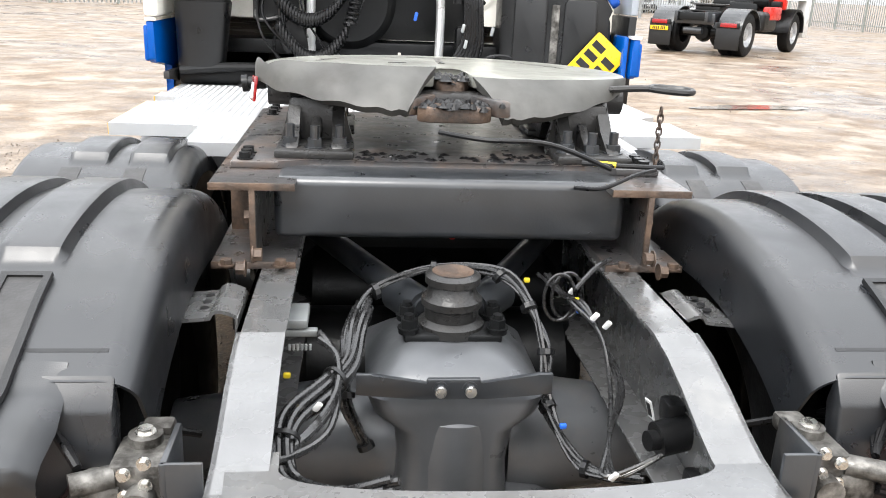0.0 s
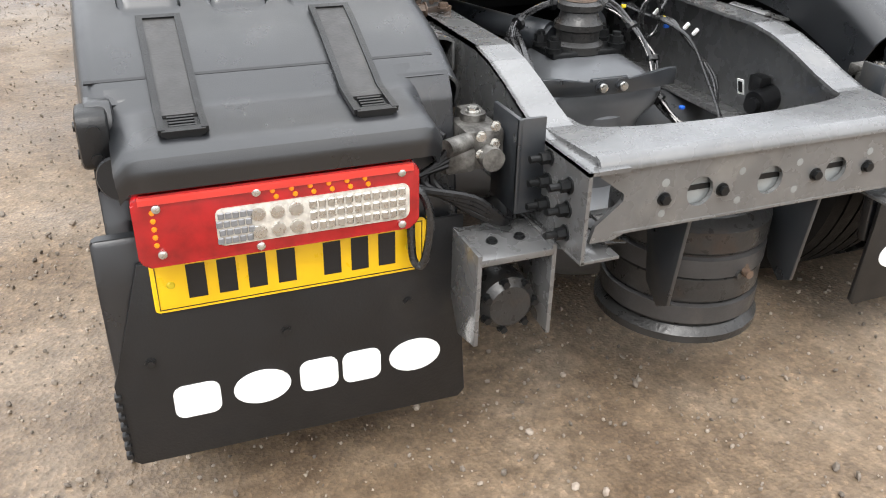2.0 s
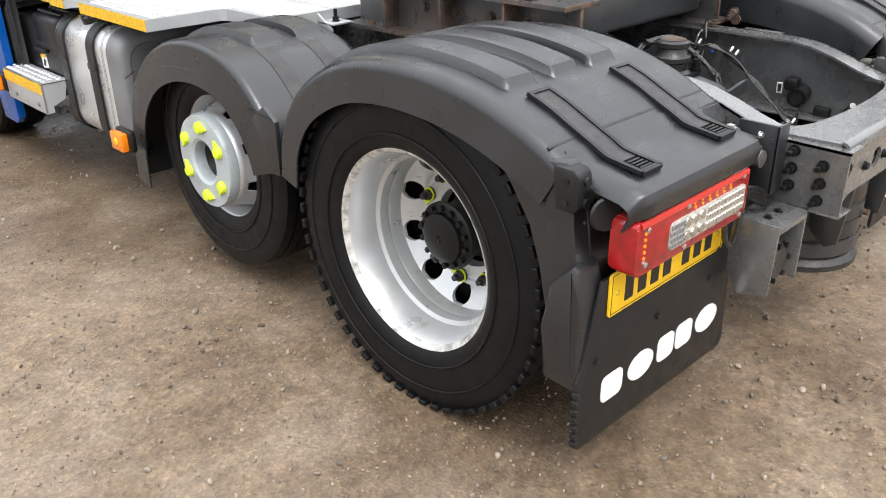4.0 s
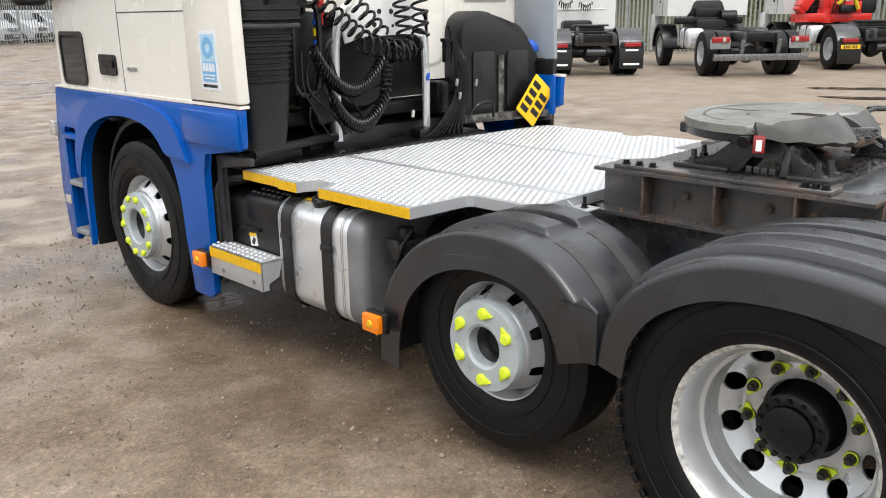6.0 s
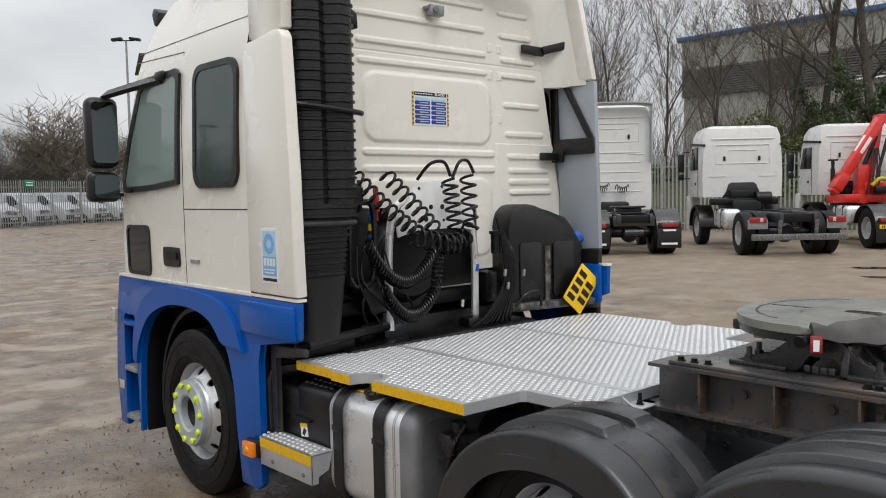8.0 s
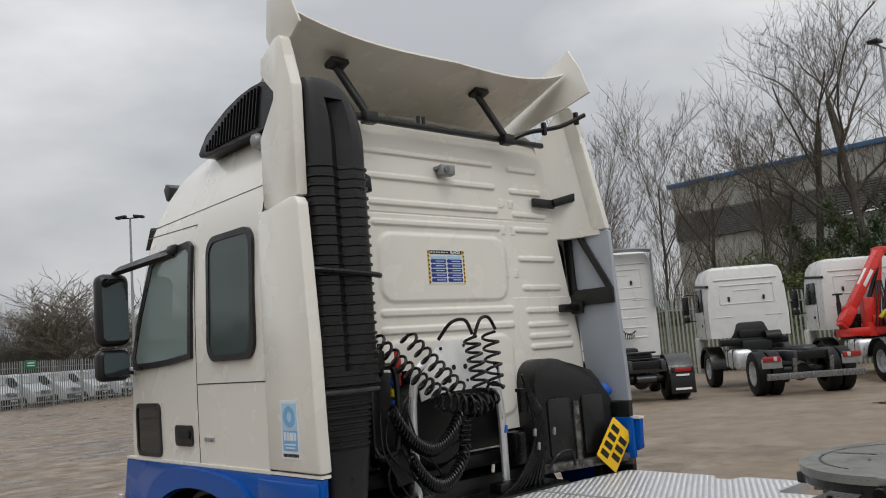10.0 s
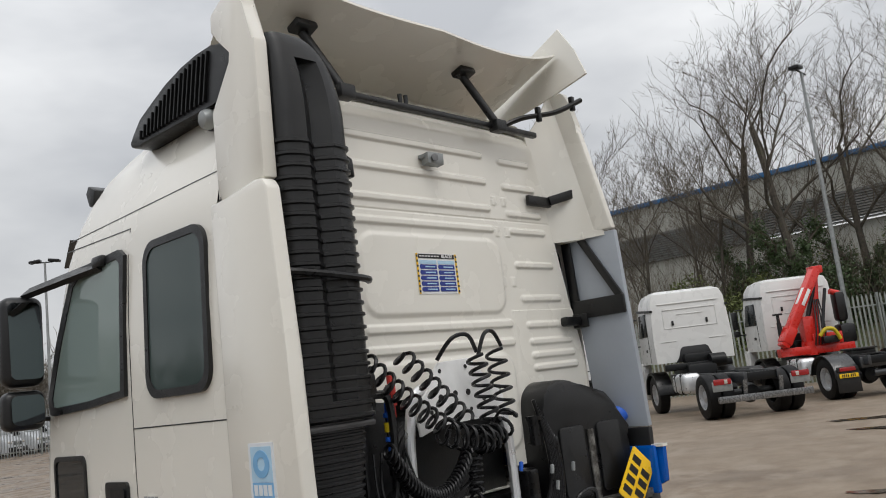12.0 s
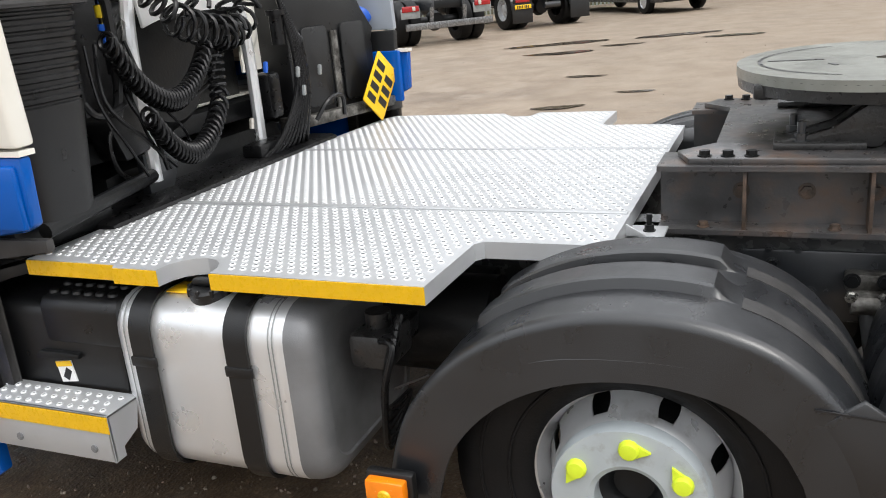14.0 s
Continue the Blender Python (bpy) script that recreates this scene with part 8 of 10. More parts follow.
    prism(bm, [(-0.66, 1.25), (-0.56, 1.33), (-0.50, 1.24), (-0.46, 1.12), (-0.60, 1.10)], "y", 2.90, 3.02, 0.015)
    part("junction_box", bm, "plastic", T, "black plastic junction box")
    bm = B()
    prism(bm, [(-0.50, 1.105), (-0.315, 1.115), (-0.31, 1.06), (-0.36, 0.955), (-0.49, 0.935)], "y", 2.925, 2.965, 0.006)
    part("guard_plate", bm, "chassis_dark", T, "dark grey guard plate")
    # dark round silencer in the opening
    bm = B()
    lathe(bm, [(0.0, -0.02), (0.20, -0.02)] + [(0.222 + 0.024 * min(1, k / 4) - (0.006 if k % 2 else 0), 0.012 * k) for k in range(24)] + [(0.0, 0.30)], (-0.26, 2.96, 1.38), (0, 1, 0), 44)
    part("silencer", bm, "hubdark", T, "large round black silencer")
    # clutter right of it
    bm = B()
    box(bm, (0.36, 2.95, 1.18), (0.10, 0.10, 0.20), 0.02)
    box(bm, (0.20, 2.88, 0.985), (0.24, 0.10, 0.06), 0.015)
    cyl(bm, (0.31, 2.82, 1.40), (0.31, 2.82, 1.52), 0.03, n=14)
    cyl(bm, (0.31, 2.82, 1.52), (0.31, 2.82, 1.54), 0.04, n=14)
    box(bm, (-0.1, 2.9, 0.90), (1.5, 0.25, 0.12), 0.03)
    cl = part("air_bracket", bm, "hose", T, "black air line brackets behind the deck")
    lines = [[(0.30 + 0.02 * k, 2.80, 1.62 - 0.03 * k), (0.34 + 0.012 * k, 2.78, 1.4), (0.33 + 0.015 * k, 2.78, 1.2), (0.20 + 0.03 * k, 2.80, 1.02), (0.1 + 0.05 * k, 2.84, 0.95)] for k in range(8)]
    lines.append([(0.40, 2.74, 1.06), (0.46, 2.70, 1.14), (0.58, 2.70, 1.14), (0.62, 2.72, 1.05)])
    for ln in lines:
        bm = B()
        tube(bm, ln, 0.010, 7)
        part("air_line", bm, "hose", cl)
    for x, y, z, m_ in ((0.345, 2.75, 1.20, "galv"), (0.33, 2.76, 1.28, "galv"), (0.48, 2.74, 1.27, "galv"), (0.08, 2.75, 1.33, "bluecap"), (0.0, 2.80, 1.12, "clear")):
        bm = B()
        box(bm, (x, y, z), (0.018, 0.016, 0.045), 0.005, rot(0, 12, 0))
        part("coupling", bm, m_, cl)
    # additive tank with blue cap
    bm = B()
    poly = [(0.48, 1.02), (0.48, 1.54), (0.50, 1.62), (0.55, 1.675), (0.63, 1.695), (0.72, 1.685), (0.80, 1.65), (0.86, 1.63), (0.98, 1.605), (1.06, 1.52), (1.10, 1.38), (1.13, 1.34), (1.14, 1.02)]
    prism(bm, poly, "y", 2.86, 3.08, 0.03)
    at = part("additive_tank", bm, "plastic", T, "black plastic additive tank with blue cap")
    for xa, xb in ((0.56, 0.75), (0.85, 1.04)):
        bm = B()
        prism(bm, rounded(xa, 1.07, xb, 1.44, 0.03, 4), "y", 2.845, 2.862, 0.005)
        part("tank_cover", bm, "plastic", at)
    bm = B()
    box(bm, (0.80, 2.852, 1.22), (0.045, 0.012, 0.38), 0.003)
    box(bm, (0.82, 2.87, 1.02), (0.74, 0.14, 0.05), 0.006)
    part("tank_bracket", bm, "alloy", at, "bare metal bracket strap")
    bm = B()
    lathe(bm, [(0.045, 0), (0.05, 0.01), (0.05, 0.04), (0.04, 0.05), (0, 0.05)], (1.12, 2.93, 1.44), (0.8, -0.2, 0.6), 24)
    part("filler_cap", bm, "bluecap", at, "blue filler cap")
    bm = B()
    box(bm, (1.19, 2.86, 1.14), (0.03, 0.2, 0.26), 0.012)
    part("bracket_cover", bm, "blue", at)
    # the tank stands a little turned, its outer end further back
    shifted(at, lambda q: (0.07 * (1.14 - q.x) / 0.66, 0.07 - 0.22 * (q.x - 0.48), 0.005))
    # tilted two-line number plate
    bm = B()
    R = rot(0, -50, 0)
    base = Matrix.Translation((1.035, 2.728, 1.118)) @ Matrix.Rotation(radians(-6), 4, 'Z') @ R.to_4x4()
    prism(bm, rounded(-0.1425, -0.1015, 0.1425, 0.1015, 0.01, 4), "y", -0.004, 0.004, 0.001)
    bmesh.ops.transform(bm, matrix=base, verts=bm.verts)
    p = part("number_plate", bm, "yellow", at, "yellow two-line number plate set at a slant")
    plate_bars(p, -0.12, 0.12, 0.012, 0.085, -0.005, (4,), base)
    plate_bars(p, -0.09, 0.09, -0.085, -0.012, -0.005, (3,), base)
    # sticker on the side extender
    bm = B()
    box(bm, (-1.2595, 2.868, 1.483), (0.003, 0.158, 0.276), 0)
    st = part("sticker", bm, "sticker", CAB, "white and pale blue approval sticker")
    bm = B()
    box(bm, (-1.2615, 2.868, 1.545), (0.002, 0.128, 0.125), 0)
    part("sticker_field", bm, "stickpale", st)
    bm = B()
    box(bm, (-1.2615, 2.868, 1.432), (0.002, 0.128, 0.096), 0)
    part("sticker_field", bm, "stickblue", st)
    bm = B()
    lathe(bm, [(0.024, 0.0), (0.024, 0.002), (0.050, 0.002), (0.050, 0.0)], (-1.2623, 2.868, 1.545), (-1, 0, 0), 28)
    part("sticker_ring", bm, "stickblue", st)
    for k in range(4):
        bm = B()
        box(bm, (-1.263, 2.824 + 0.029 * k, 1.452), (0.002, 0.022, 0.038), 0)
        part("sticker_block", bm, "sticker", st)
    for z, w in ((1.414, 0.10), (1.399, 0.085)):
        bm = B()
        box(bm, (-1.263, 2.868, z), (0.002, w, 0.006), 0)
        part("sticker_line", bm, "sticker", st)
    for k in range(12):
        bm = B()
        box(bm, (-1.2615, 2.807 + 0.0112 * k, 1.364), (0.002, 0.008, 0.015), 0)
        part("sticker_bar", bm, "ink", st)


behind_cab()


# ---- parked trucks in the row behind ----
def far_wheel(bm_t, bm_r, x, y, r, w, s, dish=1.0):
    prof = [(r * 0.56, 0.06 * w), (r * 0.6, 0.0), (r * 0.86, 0.0), (r * 0.97, 0.06 * w), (r, 0.14 * w), (r, 0.86 * w), (r * 0.97, 0.94 * w), (r * 0.86, w), (r * 0.6, w), (r * 0.56, 0.94 * w)]
    lathe(bm_t, prof, (x, y, r), (-s, 0, 0), 32)
    lathe(bm_r, [(r * 0.57, 0.05 * w), (r * 0.53, 0.06 * w), (r * 0.50, 0.45 * w * dish), (r * 0.28, 0.40 * w * dish), (r * 0.27, 0.2 * w * dish), (r * 0.2, 0.16 * w * dish), (0, 0.15 * w * dish)], (x, y, r), (-s, 0, 0), 28)
    for k in range(8):
        a = 2 * math.pi * k / 8
        cyl(bm_r, (x - s * 0.42 * w * dish, y + r * 0.36 * math.cos(a), r + r * 0.36 * math.sin(a)), (x - s * 0.36 * w * dish, y + r * 0.36 * math.cos(a), r + r * 0.36 * math.sin(a)), 0.02, n=8)


def parked_truck(at, rz, label, wheelbase=4.2, cab_top=3.6, cab_len=1.8, colour="white2", tractor=False, crane=False, high=False, rail_end=-1.0, group="trucks parked in a row"):
    t = thing("parked_truck", (*at, 0), label, "truck", group, rz=rz)
    R = 0.56
    for s in (-1, 1):
        for xo, y in ((1.22, 0.0), (0.88, 0.0), (1.2, wheelbase)):
            bt, br = B(), B()
            far_wheel(bt, br, s * xo, y, R, 0.32, s)
            if y or xo > 1:
                w = part("wheel", br, "rim", t, "silver steel wheel")
            else:
                br.free()
            part("tyre", bt, "rubber", w)
        bm = B()
        box(bm, (s * 0.42, (wheelbase + rail_end) / 2 + 0.3, 0.98), (0.09, wheelbase - rail_end + 0.6, 0.26), 0.01)
        part("frame_rail", bm, "chassis_dark", t)
    bm = B()
    for y in (rail_end + 0.1, -0.4, 0.5, 1.5):
        box(bm, (0, y, 0.98), (0.8, 0.09, 0.2), 0.01)
    cyl(bm, (-0.9, 0, R), (0.9, 0, R), 0.12, n=16)
    cyl(bm, (-0.9, wheelbase, R), (0.9, wheelbase, R), 0.09, n=16)
    lathe(bm, [(0, -0.25), (0.2, -0.2), (0.26, 0), (0.2, 0.2), (0, 0.25)], (0, 0, R), (0, 1, 0), 20)
    box(bm, (0, wheelbase - 0.5, 1.05), (0.9, 1.5, 0.7), 0.1)
    for x in (-0.75, 0.75):
        box(bm, (x, 1.0, 0.85), (0.25, 0.45, 0.35), 0.05)
    part("axle_gear", bm, "hubdark", t, "dark axles and gear")
    # cab
    y0 = wheelbase - 0.75
    y1 = y0 + cab_len
    zb = 1.05 if high else 1.48
    hw = 1.2
    bm = B()
    lv = [(zb, hw, y1), (zb + 0.7, hw, y1), (cab_top - 0.75, hw - 0.02, y1 - 0.15), (cab_top - 0.28, hw - 0.06, y1 - 0.3), (cab_top - 0.08, hw - 0.14, y1 - 0.5), (cab_top, hw - 0.3, y1 - 0.75)]
    rings = []
    for k, (z, h, yf) in enumerate(lv):
        yr = y0 + (0.0, 0.0, 0.0, 0.02, 0.06, 0.2)[k]
        rings.append([bm.verts.new(p) for p in ((-h, yr, z), (-h, yf - 0.15, z), (-h + 0.15, yf, z), (h - 0.15, yf, z), (h, yf - 0.15, z), (h, yr, z))])
    for p, q in zip(rings, rings[1:]):
        for k in range(6):
            bm.faces.new((p[k], p[(k + 1) % 6], q[(k + 1) % 6], q[k]))
    bm.faces.new(rings[0])
    bm.faces.new(rings[-1])
    e = [e for e in bm.edges if abs(e.verts[0].co.z - e.verts[1].co.z) > 0.05 and min(e.verts[0].co.y, e.verts[1].co.y) < y0 + 0.3]
    bmesh.ops.bevel(bm, geom=e, offset=0.05, segments=2, affect='EDGES', profile=0.5)
    c = part("cab", bm, colour, t, "white truck cab", 40)
    bm = B()
    # pressed fields and roof strip of the back wall
    fields = ((-0.95, 0.95, cab_top - 0.42, cab_top - 0.39), (-0.80, 0.80, cab_top - 1.16, cab_top - 1.135), (-0.80, 0.80, cab_top - 0.60, cab_top - 0.575), (-0.825, -0.80, cab_top - 1.16, cab_top - 0.575), (0.80, 0.825, cab_top - 1.16, cab_top - 0.575),
              (-0.42, 0.42, cab_top - 0.76, cab_top - 0.735), (-1.0, -0.5, cab_top - 1.55, cab_top - 1.525), (0.5, 1.0, cab_top - 1.55, cab_top - 1.525))
    if high:
        fields += tuple((-0.85, 0.85, cab_top - 1.5 - 0.3 * k, cab_top - 1.46 - 0.3 * k) for k in range(5))
    for x0, x1, z0, z1 in fields:
        prism(bm, rounded(x0, z0, x1, z1, 0.010, 3), "y", y0 - 0.016, y0 + 0.02, 0.006)
    part("wall_pressing", bm, colour, c)
    if high:
        bm = B()
        sheet(bm, lambda u, v: (hw * 0.97 * (2 * u - 1), y0 - 0.36 * v, cab_top - 0.03 + 0.05 * v - 0.06 * (2 * u - 1) ** 4), 14, 5, 0.03)
        for x in (-1.17, 1.17):
            box(bm, (x, y0 - 0.12, cab_top - 0.95), (0.03, 0.30, 1.70), 0.01)
        part("roof_deflector", bm, "greypaint", c, "grey-brown roof deflector and side wings")
        for x0, x1, z in ((-0.55, -0.15, 1.95), (0.05, 0.45, 1.90)):
            bm = B()
            helix(bm, (x0, y0 - 0.2, z), (x1, y0 - 0.2, z - 0.05), 0.09, 6, 0.014, 0.12)
            part("coiled_hose", bm, "hose", c)
    for x, z in ((-0.55, cab_top - 1.0), (0.5, cab_top - 1.0)):
        bm = B()
        box(bm, (x, y0 - 0.03, z), (0.07, 0.02, 0.14), 0.01)
        part("wall_vent", bm, "ink", c)
    if not high:
        # flat black panel for the shade in the engine tunnel, nothing is cut out
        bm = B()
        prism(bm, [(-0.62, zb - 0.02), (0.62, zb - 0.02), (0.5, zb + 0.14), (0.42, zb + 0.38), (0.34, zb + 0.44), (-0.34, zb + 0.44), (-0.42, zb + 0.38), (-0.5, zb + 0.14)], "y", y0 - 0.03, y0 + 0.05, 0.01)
        part("engine_opening", bm, "ink", c, "black panel put in for the shaded engine tunnel")
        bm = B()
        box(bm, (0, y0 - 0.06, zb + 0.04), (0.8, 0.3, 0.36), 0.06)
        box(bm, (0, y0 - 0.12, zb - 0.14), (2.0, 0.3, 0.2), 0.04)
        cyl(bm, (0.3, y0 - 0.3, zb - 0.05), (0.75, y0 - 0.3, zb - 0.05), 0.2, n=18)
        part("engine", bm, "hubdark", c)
    for s in (-1, 1):
        bm = B()
        prism(bm, [(y0 + 0.62, zb + 0.85), (y0 + 0.62, zb + 1.55), (y1 - 0.55, zb + 1.55), (y1 - 0.28, zb + 0.95), (y1 - 0.28, zb + 0.85)], "x", min(s * (hw - 0.03), s * (hw + 0.012)), max(s * (hw - 0.03), s * (hw + 0.012)), 0.006)
        part("door_window", bm, "tint", c)
        bm = B()
        box(bm, (s * (hw + 0.005), y0 + 0.55, zb + 0.8), (0.012, 0.012, 1.5), 0)
        part("door_gap", bm, "ink", c)
        bm = B()
        box(bm, (s * (hw + 0.005), y0 + 0.85, zb + 0.42), (0.02, 0.16, 0.09), 0.01)
        part("door_handle", bm, "plastic", c)
        bm = B()
        box(bm, (s * (hw + 0.26), y1 - 0.1, zb + 1.1), (0.2, 0.12, 0.6), 0.04)
        box(bm, (s * (hw + 0.26), y1 - 0.1, zb + 0.65), (0.2, 0.12, 0.2), 0.04)
        tube(bm, [(s * hw, y1 - 0.25, zb + 1.45), (s * (hw + 0.2), y1 - 0.1, zb + 1.45)], 0.02, raw=True)
        tube(bm, [(s * hw, y1 - 0.25, zb + 0.6), (s * (hw + 0.2), y1 - 0.1, zb + 0.6)], 0.02, raw=True)
        part("door_mirror", bm, "plastic", c)
        bm = B()
        arch = [(wheelbase + 0.68 * math.cos(a), R + 0.68 * math.sin(a)) for a in [radians(180 * k / 14) for k in range(15)]]
        inn = [(wheelbase + 0.62 * math.cos(a), R + 0.62 * math.sin(a)) for a in [radians(180 * k / 14) for k in range(15)]]
        prism(bm, arch + inn[::-1], "x", min(s * 0.8, s * 1.26), max(s * 0.8, s * 1.26))
        part("wheel_arch", bm, "plastic", t)
        bm = B()
        box(bm, (s * 1.1, wheelbase + 0.95, 0.5 * zb + 0.225), (0.3, 0.4, zb - 0.35), 0.05)
        part("front_corner", bm, colour if not crane else "white2", t)
        bm = B()
        prism(bm, [(y0 - 0.02, cab_top - 0.62), (y1 - 0.35, cab_top - 0.52), (y1 - 0.4, cab_top - 0.45), (y0 - 0.02, cab_top - 0.55)] if not high else [(y0, 1.06), (y1, 1.06), (y1, 1.1), (y0, 1.1)], "x", min(s * (hw - 0.08), s * (hw + 0.008)), max(s * (hw - 0.08), s * (hw + 0.008)))
        part("roof_band", bm, "plastic", c)
    # aluminium tank, left, and boxes, right
    for s, m_ in ((-1, "tank"), (1, "plastic")):
        bm = B()
        box(bm, (s * 0.90, wheelbase * 0.47, 0.88), (0.5, 1.1, 0.55), 0.12, None, 4)
        tk = part("fuel_tank" if s < 0 else "battery_box", bm, m_, t)
        if s < 0:
            for y in (-0.25, 0.25):
                bm = B()
                box(bm, (s * 0.90, wheelbase * 0.47 + y, 0.88), (0.52, 0.06, 0.57), 0.12, None, 4)
                part("tank_strap", bm, "plastic", tk)
    # tail
    if tractor:
        for s in (-1, 1):
            bm = B()
            arch = [(0.72 * math.cos(a), R + 0.66 * math.sin(a)) for a in [radians(10 + 170 * k / 16) for k in range(17)]]
            inn = [(0.69 * math.cos(a), R + 0.63 * math.sin(a)) for a in [radians(10 + 170 * k / 16) for k in range(17)]]
            prism(bm, arch + inn[::-1], "x", min(s * 0.62, s * 1.27), max(s * 0.62, s * 1.27), 0.006)
            g = part("mudguard", bm, "guard", t, "black mudguard")
            bm = B()
            box(bm, (s * 0.945, -0.74, 0.46), (0.64, 0.02, 0.56), 0.004)
            part("mudflap", bm, "flap", g)
            bm = B()
            box(bm, (s * 0.945, -0.755, 0.30), (0.42, 0.004, 0.055), 0)
            if high:
                box(bm, (s * 0.945, -0.782, 0.66), (0.34, 0.004, 0.05), 0)
                part("flap_marking", bm, "whiteink", g, "white marking bar")
            else:
                bm.free()
            bm = B()
            box(bm, (s * 0.945, -0.76, 0.80), (0.60, 0.05, 0.14), 0.02)
            part("lamp_housing", bm, "plastic", g)
            bm = B()
            box(bm, (s * 0.96, -0.79, 0.80), (0.44, 0.03, 0.11), 0.015)
            part("tail_lamp", bm, "red", g)
        bm = B()
        prism(bm, [(0.5 * math.cos(a), 0.25 + 0.42 * math.sin(a)) for a in [2 * math.pi * k / 24 for k in range(24)]], "z", 1.26, 1.31, 0.01)
        box(bm, (0, 0.25, 1.19), (0.7, 0.5, 0.14), 0.03)
        box(bm, (0, 0.3, 1.12), (1.0, 0.9, 0.04), 0.01)
        part("coupling_plate", bm, "cast", t)
        bm = B()
        box(bm, (0, -0.72, 0.92), (1.1, 0.08, 0.28), 0.02)
        cyl(bm, (-0.25, -0.75, 0.62), (0.25, -0.75, 0.62), 0.09, n=16)
        part("rear_beam", bm, "chassis_dark", t)
        if not high:
            bm = B()
            box(bm, (-0.95, -0.80, 0.63), (0.52, 0.01, 0.11), 0.002)
            pl = part("number_plate", bm, "yellow", t)
            plate_bars(pl, -1.15, -0.76, 0.59, 0.67, -0.806, (4, 3))
    else:
        bm = B()
        box(bm, (0, rail_end - 0.02, 0.50), (2.35, 0.10, 0.16), 0.01)
        for x in (-0.45, 0.45):
            box(bm, (x, rail_end + 0.05, 0.72), (0.10, 0.05, 0.42), 0.01, rot(12, 0, 0))
        part("underrun_bar", bm, "chassis", t, "grey underrun bar")
        for s in (-1, 1):
            bm = B()
            box(bm, (s * 0.98, rail_end + 0.12, 0.82), (0.50, 0.03, 0.24), 0.01)
            lb = part("lamp_board", bm, "galv", t)
            bm = B()
            box(bm, (s * 0.98, rail_end + 0.09, 0.93), (0.44, 0.05, 0.14), 0.015)
            part("tail_lamp", bm, "red", lb)
            bm = B()
            box(bm, (s * 0.90, rail_end + 0.062, 0.93), (0.08, 0.01, 0.10), 0.004)
            part("clear_lens", bm, "clear", lb)
    return t


parked_truck((18.0, 9.45), -45, "white-cabbed chassis truck with bare black frame", 4.4, 3.65)
parked_truck((15.95, 12.9), -45, "white high-roofed tractor truck with black mudflaps", 3.7, 4.4, 2.0, "white2", True, False, True)
parked_truck((9.2, 21.0), -45, "white tractor truck with red side panels", 3.8, 3.5, 1.8, "white2", True)
CR = parked_truck((22.0, 7.75), -45, "white tractor truck carrying a red folded loading crane", 4.2, 3.75, 1.8, "white2", True, True)


def red_sides():
    t = bpy.data.objects["parked_truck.002"]
    bm = B()
    box(bm, (1.05, 2.1, 1.1), (0.25, 0.9, 0.36), 0.05)
    box(bm, (0.5, 3.1, 1.7), (1.2, 0.15, 1.0), 0.05)
    part("side_panel", bm, "redpaint", t, "red side panel")


red_sides()


